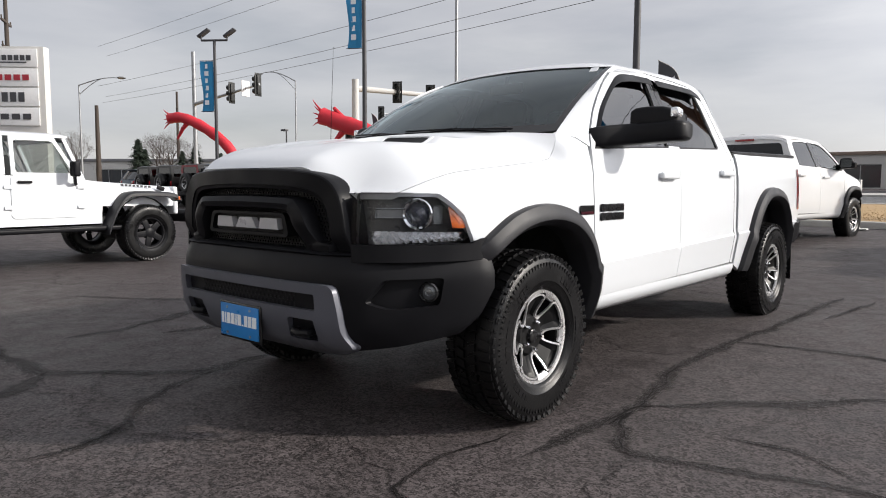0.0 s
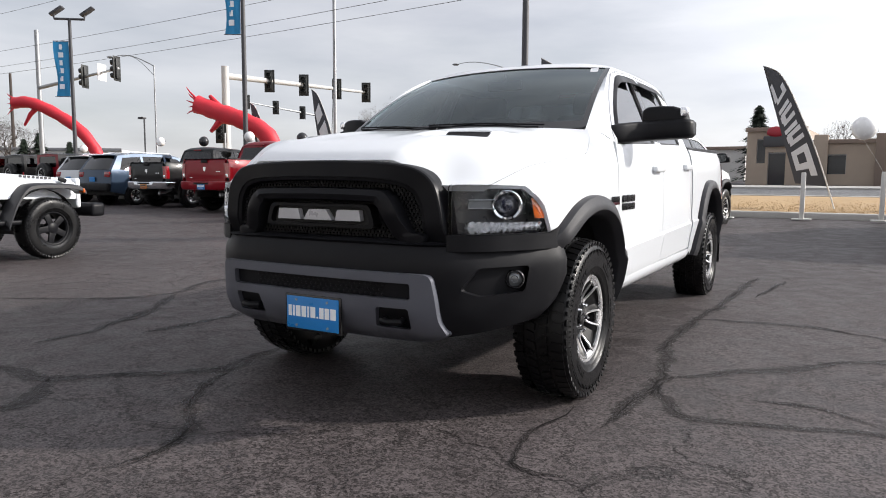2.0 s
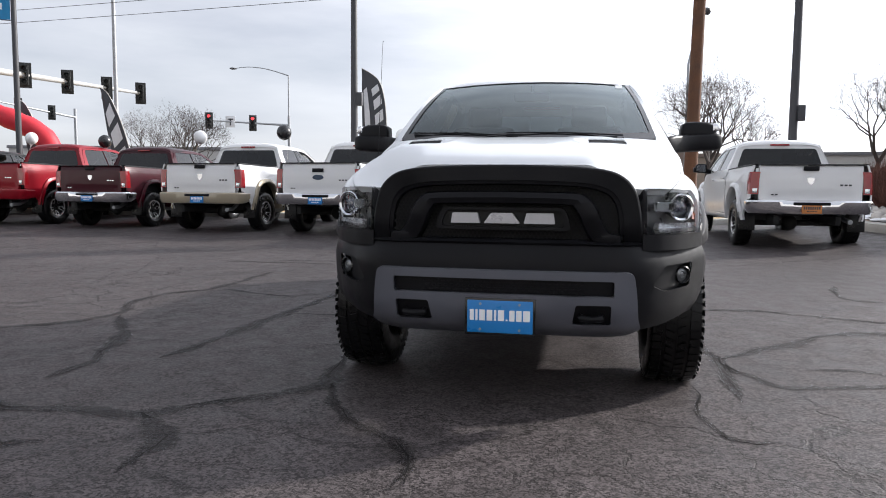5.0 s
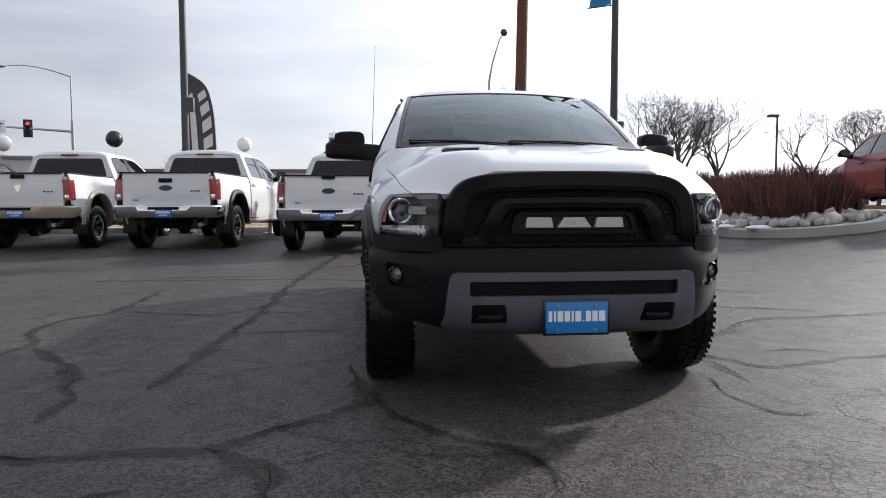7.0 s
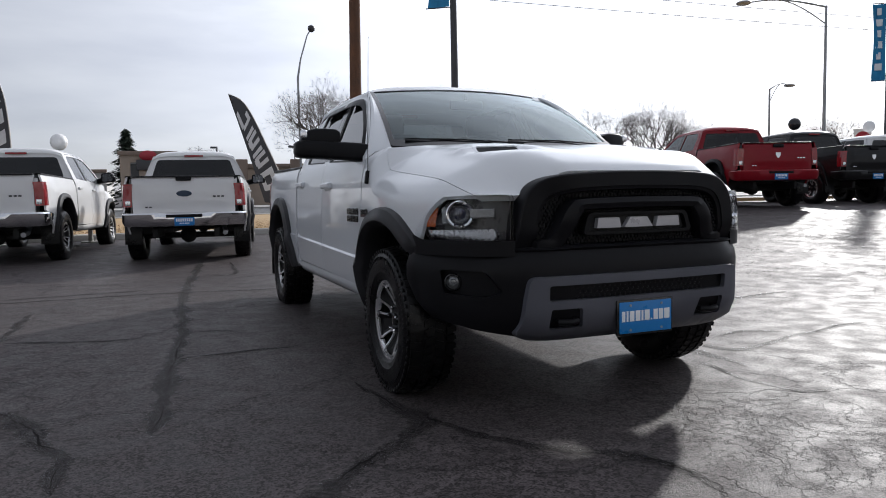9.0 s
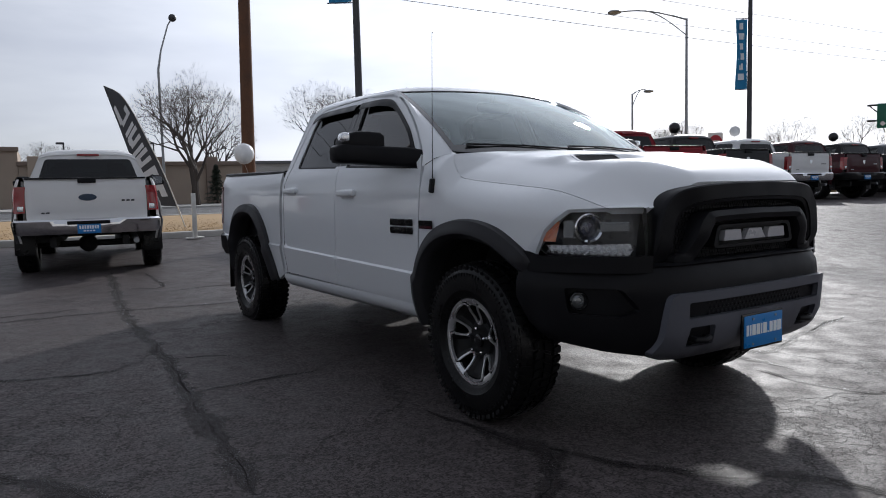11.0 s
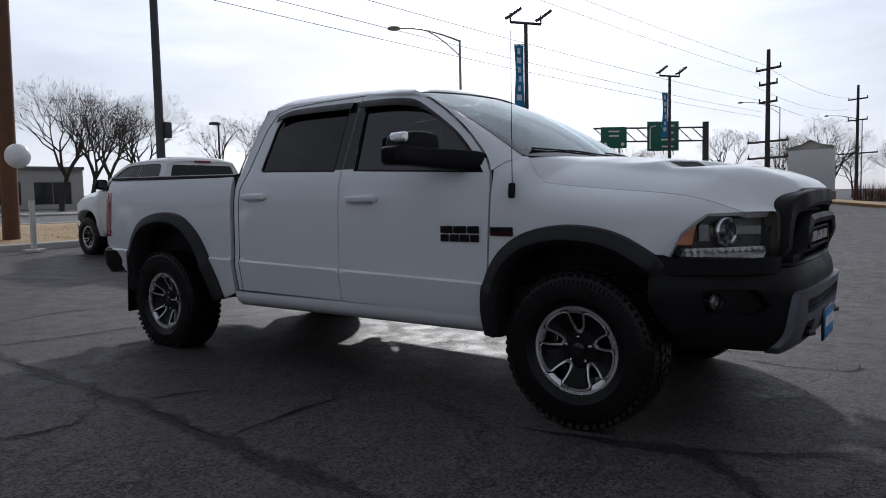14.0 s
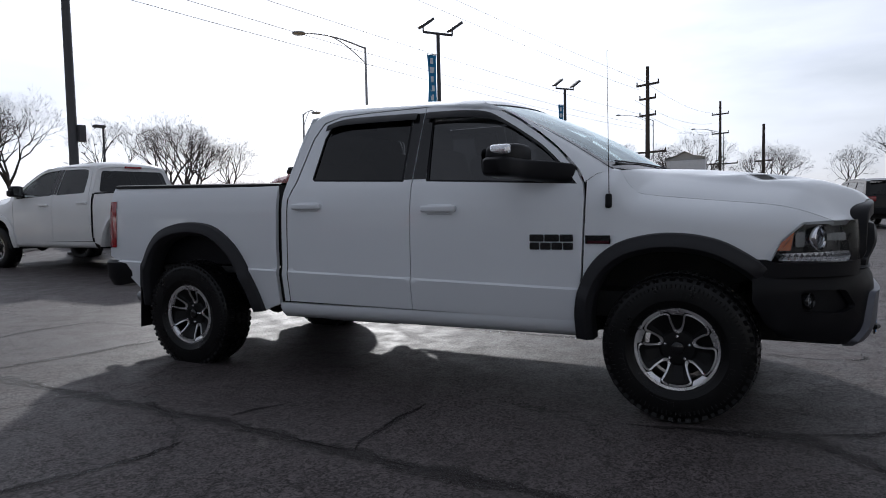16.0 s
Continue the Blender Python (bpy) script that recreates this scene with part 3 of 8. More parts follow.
crack([(-1.5, 8.4), (-1.72, 6.3), (-1.9, 4.6), (-1.96, 3.2), (-2.0, 2.1), (-2.1, 1.1), (-2.16, 0.2), (-2.2, -0.25)], 0.055, 1)
crack([(-4.6, 4.8), (-2.9, 4.8), (-1.9, 4.75), (-1.2, 4.6), (-0.4, 4.45)], 0.03, 2)
crack([(-3.3, 2.5), (-2.9, 2.38), (-2.6, 2.26), (-2.3, 2.22)], 0.025, 3)
crack([(-1.98, 2.35), (-1.5, 2.18)], 0.02, 4)
crack([(-2.04, 1.36), (-1.7, 1.42), (-1.2, 1.42)], 0.025, 5)
crack([(-3.4, 1.05), (-2.85, 0.3), (-2.6, -0.3), (-2.56, -0.8)], 0.05, 6)
crack([(-4.6, 0.0), (-3.7, 0.55), (-3.45, 1.05), (-3.7, 1.75), (-3.5, 2.3), (-3.35, 2.5), (-3.3, 3.9)], 0.045, 7)
crack([(-3.4, -1.3), (-2.9, -1.25), (-2.2, -1.25), (-1.7, -1.24), (-1.45, -1.02), (-1.2, -0.82), (-1.0, -0.6), (-1.08, -0.2), (-1.1, 0.25)], 0.05, 8)
crack([(-1.68, -1.22), (-1.38, -1.5), (-1.36, -1.9)], 0.06, 9)
crack([(-2.4, -1.78), (-2.1, -1.73), (-1.85, -1.64)], 0.04, 10)
crack([(-0.96, -0.54), (-0.84, -0.87), (-0.65, -1.12), (-0.3, -1.5), (-0.3, -1.8)], 0.03, 11)
crack([(1.3, 4.8), (1.2, 3.0), (1.13, 2.2), (1.1, 1.3), (1.25, 0.5), (1.22, 0.0), (1.2, -0.45)], 0.04, 12)
crack([(1.58, 4.7), (1.5, 4.0), (1.4, 3.5)], 0.03, 13)
crack([(1.25, 0.5), (1.6, 0.85), (1.95, 1.2), (2.35, 1.55), (2.9, 1.6), (4.0, 1.75)], 0.045, 14)
crack([(1.1, 2.25), (1.9, 2.38), (2.6, 2.12), (3.2, 1.9)], 0.03, 15)
crack([(3.14, 4.2), (2.95, 3.25), (3.5, 3.1)], 0.035, 16)
crack([(1.27, 0.42), (1.33, 0.12), (1.55, -0.08), (2.3, 0.1), (3.2, 0.25)], 0.03, 17)
crack([(0.98, -0.2), (0.96, -0.7), (1.0, -1.0), (1.25, -1.02)], 0.014, 18)
crack([(-1.3, 5.8), (-0.7, 5.95), (0.0, 5.8)], 0.025, 19)
crack([(-3.8, 5.05), (-2.2, 5.15)], 0.025, 20)
crack([(-1.1, 8.0), (-1.18, 6.3), (-1.6, 6.45)], 0.03, 21)
crack([(1.72, 0.33), (2.0, 0.37), (2.3, 0.2)], 0.016, 22)


def slab(bm, poly, z0, h, step=0.8, bev=0.03):
    """A flat-topped slab that follows the ground, h above it, with upright sides."""
    sheet(bm, poly, lambda u, v: (u, v, gz(u, v) + h), step, lip=h + 0.1, lipv=(0, 0, -1))
    return bm


# kerb along the street side, grass verge, street, far verge
KY = 15.1
bm = bmesh.new()
rows = []
for x in np.arange(-60, 6.01, 1.0):
    z = gz(x, KY)
    rows.append([(x, KY, z - 0.1), (x, KY + 0.01, z + 0.11), (x, KY + 0.035, z + 0.14), (x, KY + 0.28, z + 0.15), (x, KY + 0.3, z - 0.1)])
loft(bm, rows)
solid("kerb", bm, KERB, "pale concrete kerb between the lot and the grass", "kerb", kind="structure")
bm = bmesh.new()
slab(bm, [(-60, KY + 0.3), (60, KY + 0.3), (60, 27), (-60, 27)], 0, 0.12, 1.5)
solid("grass_verge", bm, DRYG, "strip of dry yellow winter grass", "grass", kind="structure")
bm = bmesh.new()
slab(bm, [(-200, 27.6), (220, 27.6), (220, 41), (-200, 41)], 0, 0.03, 6.0)
solid("road", bm, ROADM, "grey street beyond the grass", "road", kind="structure")
bm = bmesh.new()
slab(bm, [(-200, 27.02), (220, 27.02), (220, 27.58), (-200, 27.58)], 0, 0.14, 3.0)
solid("street_kerb", bm, KERB, "pale concrete street kerb", "kerb", kind="structure")
bm = bmesh.new()
slab(bm, [(-200, 41.02), (220, 41.02), (220, 46), (-200, 46)], 0, 0.13, 5.0)
solid("far_pavement", bm, CONC, "pale concrete pavement across the street", "pavement", kind="structure")

# ---------------------------------------------------------------- pickup trucks
# own axes: x to the driver's side, y to the rear from the front axle, z up
WB = 3.569
PROF = [(0.38, 0.90), (0.43, 0.925), (0.50, 0.948), (0.56, 0.962), (0.62, 0.971), (0.68, 0.981), (0.728, 0.9885), (0.740, 0.9745), (0.90, 0.975), (1.05, 0.972), (1.18, 0.966),
        (1.27, 0.953), (1.33, 0.936), (1.37, 0.915)]


def side_x(y, z):
    if z <= 1.37:
        w = lerp(z - 0.024 * (y - 1.6) * (1 - sstep(0.80, 0.95, z)) * sstep(0.50, 0.60, z), PROF)
    else:
        w = 0.915 - (z - 1.37) * 0.44 - 0.10 * max(0.0, z - 1.76)
    if y < -0.1:
        w -= 0.30 * (-0.1 - y) ** 2
    if y > 3.9:
        w -= 0.10 * (y - 3.9) ** 2
    return w


CREASE = (lambda y: 0.728 + 0.024 * (y - 1.6), lambda y: 0.740 + 0.024 * (y - 1.6))


def side(sgn, off=0.0):
    return lambda y, z: (sgn * (side_x(y, z) + off), y, z)


# wheel-arch lines round the axle (y from the axle, z), rear foot to front foot
ARCH_F = [(0.56, 0.42), (0.555, 0.60), (0.515, 0.76), (0.43, 0.89), (0.30, 0.98), (0.12, 1.025), (-0.06, 1.025), (-0.22, 0.99), (-0.35, 0.92), (-0.43, 0.86), (-0.465, 0.815)]
ARCH_R = [(0.53, 0.46), (0.50, 0.66), (0.43, 0.86), (0.30, 1.02), (0.12, 1.09), (-0.10, 1.105), (-0.30, 1.065), (-0.49, 0.93), (-0.62, 0.74), (-0.70, 0.55), (-0.72, 0.46)]


def arch_hole(line, cy, k):
    """The line pulled in towards the axle by k metres."""
    out = []
    for a, z in line:
        d = Vector((a, z - 0.40))
        d = d * (1 - k / d.length)
        out.append((cy + d.x, max(0.40 + d.y, 0.3)))
    return out


def flare(sgn, line, cy, width, proud):
    bm = bmesh.new()
    L = smooth_line([(cy + a, z) for a, z in line], 5)
    I = smooth_line(arch_hole(line, cy, width), 5)
    rows = []
    for i, ((y, z), (yi, zi)) in enumerate(zip(L, I)):
        row = []
        thin = 1 - 0.75 * sstep(0.84, 1.0, i / (len(L) - 1)) * (cy == 0)      # the front foot runs out into the bumper
        for f, p in ((0, 0.0), (0.0, 0.014), (0.03, proud * 0.62), (0.07, proud * 0.78), (0.40, proud), (0.70, proud + 0.012), (0.74, proud + 0.011), (0.77, proud + 0.006), (1.0, proud - 0.022), (1.03, proud - 0.04), (0.99, -0.10)):
            yy, zz = y + (yi - y) * f, z + (zi - z) * f
            row.append((sgn * (side_x(max(-0.45, y), min(1.3, z)) + (p * thin if p > 0 else p)), yy, zz))
        rows.append(row)
    loft(bm, rows)
    return bm


TYRE_R, TYRE_W = 0.408, 0.28


def wheel_meshes(detail=True):
    """Tyre, tread, rim, spokes and hub in their own meshes, outer face towards +x, centred on the hub."""
    h = TYRE_W / 2
    out = {}
    bm = bmesh.new()
    R = TYRE_R - (0.009 if detail else 0.0)
    prof = [(0.215, -h * 0.72), (0.235, -h * 0.90), (0.30, -h * 1.0), (0.355, -h * 0.97), (0.385, -h * 0.88), (R - 0.006, -h * 0.78), (R, -h * 0.6), (R + 0.003, 0),
            (R, h * 0.6), (R - 0.006, h * 0.78), (0.385, h * 0.88), (0.355, h * 0.97), (0.332, h * 0.99), (0.30, h * 1.0), (0.268, h * 0.985), (0.266, h * 0.965), (0.24, h * 0.93), (0.228, h * 0.86), (0.222, h * 0.80), (0.215, h * 0.72)]
    lathe(bm, prof, 64 if detail else 40)
    out["tyre"] = mesh_of("tyre", bm, RUBBER, 50)
    if detail:
        bm = bmesh.new()
        rnd = random.Random(4)
        N = 54
        for k in range(N):
            for j, (x, w, skew) in enumerate(((-0.098, 0.05, 0.3), (-0.038, 0.046, -0.5), (0.022, 0.046, 0.5), (0.088, 0.056, -0.25))):
                a = 2 * math.pi * (k + 0.5 * (j % 2)) / N
                t = bmesh.new()
                bmesh.ops.create_cube(t, size=1.0)
                ln = 0.040 if j in (0, 3) else 0.036
                for v in t.verts:
                    top = v.co.z > 0
                    v.co = Vector((v.co.x * w * (0.93 if top else 1.0), v.co.y * ln * (0.9 if top else 1.0) + v.co.x * skew * 0.03, v.co.z * 0.020))
                curve = -0.007 if j in (0, 3) else 0.0
                tilt = 11 * (1 if j == 3 else -1 if j == 0 else 0)
                add_bm(bm, t, Matrix.Rotation(a, 4, "X") @ pose(x, 0, TYRE_R - 0.008 + curve, 0, tilt, 0))
            for s in (1, -1):
                a = 2 * math.pi * k / N
                box(bm, (0, 0, 0), (0.007, 0.030 if k % 2 else 0.020, 0.045), 0.002, seg=1)
                bm.verts.ensure_lookup_table()
                vs = bm.verts[-24:]
                mm = Matrix.Rotation(a, 4, "X") @ pose(s * (h * 0.90), 0, 0.372, 0, s * 17, 0)
                for v in vs:
                    v.co = mm @ v.co
        out["tread"] = mesh_of("tread", bm, RUBBER, 30)
        bm = bmesh.new()
        for start, count in ((20, 4), (58, 7), (118, 5), (200, 4), (238, 7), (298, 5)):
            for k in range(count):
                t = bmesh.new()
                bmesh.ops.create_cube(t, size=1.0)
                wd = 0.020 + 0.006 * ((k * 7) % 3 - 1)
                for v in t.verts:
                    v.co = Vector((v.co.x * 0.005, v.co.y * wd, v.co.z * 0.026))
                add_bm(bm, t, Matrix.Rotation(radians(start + 5.6 * k), 4, "X") @ pose(h * 0.995, 0, 0.296))
        for k in range(90):                             # fine ribs round the shoulder
            t = bmesh.new()
            bmesh.ops.create_cube(t, size=1.0)
            for v in t.verts:
                v.co = Vector((v.co.x * 0.005, v.co.y * 0.006, v.co.z * 0.020))
            add_bm(bm, t, Matrix.Rotation(2 * math.pi * k / 90, 4, "X") @ pose(h * 0.985, 0, 0.345, 0, 8, 0))
        out["sidewall_relief"] = mesh_of("sidewall_relief", bm, RUBBER, 30)
    bm = bmesh.new()
    lathe(bm, [(0.212, -h * 0.7), (0.222, -h * 0.78), (0.200, -h * 0.6), (0.190, 0.0), (0.196, h * 0.45), (0.207, h * 0.70)], 48)
    out["rim"] = mesh_of("rim", bm, SATINB, 40)
    bm = bmesh.new()
    lathe(bm, [(0.199, h * 0.52), (0.203, h * 0.70), (0.209, h * 0.79), (0.218, h * 0.82), (0.226, h * 0.79), (0.228, h * 0.68), (0.214, h * 0.6)], 64)
    out["rim_lip"] = mesh_of("rim_lip", bm, GLOSSB, 40)

    def polar(r, deg, xx, k=0):
        a = radians(deg + 72 * k)
        return Vector((h * xx, r * math.sin(a), r * math.cos(a)))
    # bright machined rim ring, widened into a block between each two spokes
    bm = bmesh.new()
    lathe(bm, [(0.207, h * 0.78), (0.2085, h * 0.815), (0.2225, h * 0.83), (0.2255, h * 0.795)], 64)
    for k in range(5):
        loft(bm, [[polar(r, a, x, k) for a in np.linspace(36 - w, 36 + w, 7)] for r, w, x in ((0.186, 8.5, 0.66), (0.187, 9.0, 0.735), (0.197, 11.0, 0.78), (0.209, 12.5, 0.81))])
    out["rim_edge"] = mesh_of("rim_edge", bm, MACHINED, 40)
    # five broad dark spokes with flat flanks, open notches between them
    dk, br = bmesh.new(), bmesh.new()
    lathe(dk, [(0.0, h * 0.46), (0.060, h * 0.46), (0.088, h * 0.44), (0.100, h * 0.36), (0.100, h * 0.1)], 40)
    half = [tuple(q) for q in smooth_line([(0.0880, 36.0), (0.0905, 32.0), (0.098, 27.5), (0.112, 24.5), (0.140, 23.0), (0.165, 23.2), (0.182, 23.6), (0.1925, 22.0), (0.1985, 17.0), (0.2005, 9.0), (0.2010, 0.0)], 3)]
    deep = lambda r: 0.46 + 0.33 * sstep(0.085, 0.205, r)
    for k in range(5):
        rows = []
        for r, dg in [q for q in half if 0.092 < q[0] < 0.193] + [(0.207, 22.0)]:
            x = deep(r)
            rows.append([polar(r, -dg * 0.94, x - 0.55, k), polar(r, -dg, x - 0.03, k), polar(r, -dg * 0.72, x - 0.06, k), polar(r, -dg * 0.5, x - 0.13, k), polar(r, dg * 0.5, x - 0.13, k), polar(r, dg * 0.72, x - 0.06, k), polar(r, dg, x - 0.03, k), polar(r, dg * 0.94, x - 0.55, k)])
        loft(dk, rows)
    out["spoke_star"] = mesh_of("spoke_star", dk, SATINB, 35)
    # bright line that runs round a spoke, from one notch over the rim to the next
    line = [(r, dg) for r, dg in half] + [(r, -dg) for r, dg in half[-2::-1]]
    P2 = [Vector((r * math.sin(radians(a)), r * math.cos(radians(a)))) for r, a in line]
    rows = []
    for i, p in enumerate(P2):
        d = (P2[min(i + 1, len(P2) - 1)] - P2[max(i - 1, 0)]).normalized()
        n = Vector((d.y, -d.x))
        w = 0.0045 + 0.0035 * (1 - sstep(0.092, 0.115, line[i][0]))
        x = deep(line[i][0])
        rows.append([(h * (x + dx), p.x + n.x * q, p.y + n.y * q) for q, dx in ((-w * 1.2, -0.05), (-w, 0.02), (w, 0.02), (w * 1.2, -0.05))])
    loft(br, rows)
    out["spoke_face"] = mesh_of("spoke_face", br, MACHINED, 35)
    bm = bmesh.new()
    lathe(bm, [(0.0, h * 0.60), (0.024, h * 0.595), (0.033, h * 0.56), (0.036, h * 0.46)], 28)
    out["centre_cap"] = mesh_of("centre_cap", bm, GLOSSB, 40)
    if detail:
        bm = bmesh.new()
        p = Vector((h * 0.46, 0, 0.066))
        rod(bm, p, p + Vector((0.022, 0, 0)), 0.0105, 0.009, 6)
        ball(bm, p + Vector((0.022, 0, 0)), 0.0088, sub=1)
        out["lug_nut"] = mesh_of("lug_nut", bm, CHROME, 30)
    bm = bmesh.new()
    lathe(bm, [(0.06, -h * 0.1), (0.165, -h * 0.1), (0.165, -h * 0.25), (0.06, -h * 0.25)], 36)
    box(bm, (-h * 0.2, 0.13, 0.05), (0.06, 0.06, 0.14), 0.01)
    out["brake_disc"] = mesh_of("brake_disc", bm, DARK, 40)
    return out


WHEEL_FULL = wheel_meshes(True)
WHEEL_LITE = wheel_meshes(False)


def add_wheel(parent, m, kit, label="", steel=None):
    w = new("wheel", None)
    w.parent = parent
    w.matrix_basis = m
    if label:
        tagged(w, label)
    for k, me in kit.items():
        for j in range(5 if k in ("lug_nut", "spoke_face") else 1):
            o = new(k, me)
            o.parent = w
            if k == "lug_nut":
                o.matrix_basis = Matrix.Rotation(2 * math.pi * (j + 0.5) / 5, 4, "X")
            elif k == "spoke_face":
                o.matrix_basis = Matrix.Rotation(-2 * math.pi * j / 5, 4, "X")
    return w


def eased(pts, n=8):
    """Values over a parameter, smoothed between the given ones."""
    return [tuple(p) for p in smooth_line(pts, n)]


# hood edge (the gap to the fender) from lamp to windshield: share of the length, then x, y, z
SHUT = [(0, 0.765, -0.742, 1.079), (0.08, 0.80, -0.67, 1.110), (0.17, 0.826, -0.58, 1.142), (0.30, 0.838, -0.44, 1.172), (0.6, 0.848, -0.11, 1.205), (0.86, 0.868, 0.19, 1.240), (0.925, 0.866, 0.255, 1.278), (0.97, 0.857, 0.300, 1.340), (1, 0.842, 0.320, 1.376)]
SHUT_X, SHUT_Y, SHUT_Z = (eased([(p[0], p[k]) for p in SHUT]) for k in (1, 2, 3))
HOOD_ZR = eased([(0, 1.187), (0.05, 1.232), (0.166, 1.281), (0.3, 1.316), (0.445, 1.342), (0.65, 1.367), (0.85, 1.382), (1, 1.389)])
EDGE_Z = eased([(y, z) for _, _, y, z in SHUT] + [(0.38, 1.384), (0.44, 1.362), (0.505, 1.315), (0.62, 1.30)])
EDGE_X = eased([(y, x) for _, x, y, _ in SHUT] + [(0.38, 0.840), (0.44, 0.882), (0.505, 0.937), (0.62, 0.945)])


def fender_x(y, z):
    """Fender side that rolls inward at its top to meet the hood."""
    w = side_x(y, z)
    zt = lerp(y, EDGE_Z)
    k = min(1.0, max(0.0, (z - (zt - 0.15)) / 0.15)) ** 2.4
    return w + (lerp(y, EDGE_X) - w) * k


def hood_pt(u, v):
    s = abs(u)
    x = u * lerp(v, SHUT_X)
    ax = abs(x)
    yc = -0.945 + 1.095 * v
    y = yc + (lerp(v, SHUT_Y) - yc) * s ** 2.5
    b = sstep(0.0, 0.24, v)
    k = sstep(0.48, 0.80, s) * (1 - b) + (max(0.0, s - 0.50) / 0.50) ** 2.2 * b
    zr, ze = lerp(v, HOOD_ZR), lerp(v, SHUT_Z)
    z = zr + (ze - zr) * k
    z -= 0.012 * (1 - sstep(0.14, 0.36, ax)) * sstep(0.1, 0.4, v) * (1 - sstep(0.8, 1.0, v))
    # flatter shoulder outside the raised middle
    z -= 0.008 * sstep(0.62, 0.69, ax) * (1 - sstep(0.72, 0.84, ax)) * sstep(0.05, 0.42, v) * (1 - sstep(0.78, 1.0, v))
    return (x, y, z)


HOOD_GRID = np.array([hood_pt(u, v) for u in np.linspace(0, 1, 61) for v in np.linspace(0.05, 0.98, 90)])


def hood_z(x, y):
    """Height of the hood at a place in plan."""
    d = (HOOD_GRID[:, 0] - abs(x)) ** 2 + (HOOD_GRID[:, 1] - y) ** 2
    k = np.argpartition(d, 4)[:4]
    w = 1 / (d[k] + 1e-6)
    return float((HOOD_GRID[k, 2] * w).sum() / w.sum())


SCOOP = [(0.388, -0.478), (0.590, -0.396), (0.578, -0.316), (0.376, -0.413)]


def scoop_h(u, v):
    """Hood scoop: the hood dips to a level front edge, rises along the opening and fades out round it."""
    yf, yr = -0.478 + (u - 0.388) * 0.406, -0.413 + (u - 0.376) * 0.480
    f = (v - yf) / (yr - yf)
    near = sstep(0.300, 0.380, u) * (1 - sstep(0.600, 0.700, u))
    if f < 0:
        near *= 1 - sstep(0.0, 0.30, yf - v)
    elif f > 1:
        near *= 1 - sstep(0.0, 0.30, v - yr)
    if near <= 0:
        return 0.0
    return near * (1.301 + 0.038 * min(1.0, max(0.0, f)) - hood_z(u, v))


def ws_pt(u, v):
    """Windshield: u across, v from base to top."""
    hw = 0.808 + (0.683 - 0.808) * v
    x = u * hw
    yb, yt = 0.17 + 0.22 * u * u, 1.09 + 0.13 * u * u
    zb, zt = 1.375 + 0.02 * u * u, 1.853 - 0.017 * u * u
    y = yb + (yt - yb) * v
    z = zb + (zt - zb) * v + 0.035 * math.sin(math.pi * v)
    return (x, y, z)


FDOOR = [(0.540, 0.52), (0.520, 0.80), (0.508, 1.06), (0.503, 1.22), (0.515, 1.31), (0.56, 1.385), (0.69, 1.515), (0.81, 1.610), (0.95, 1.706), (1.07, 1.772), (1.20, 1.822), (1.40, 1.838), (1.622, 1.842), (1.622, 0.535)]
FWIN = [(0.548, 1.306), (0.62, 1.392), (0.76, 1.520), (0.90, 1.618), (1.06, 1.715), (1.18, 1.766), (1.36, 1.790), (1.575, 1.797), (1.528, 1.350)]
RDOOR = [(1.628, 0.535), (1.628, 1.842), (2.05, 1.838), (2.30, 1.826), (2.42, 1.788), (2.485, 1.68), (2.550, 1.37), (2.602, 1.25), (2.605, 0.545)]
RWIN = [(1.690, 1.352), (1.705, 1.798), (2.05, 1.800), (2.27, 1.795), (2.355, 1.770), (2.395, 1.68), (2.425, 1.390), (2.40, 1.376)]


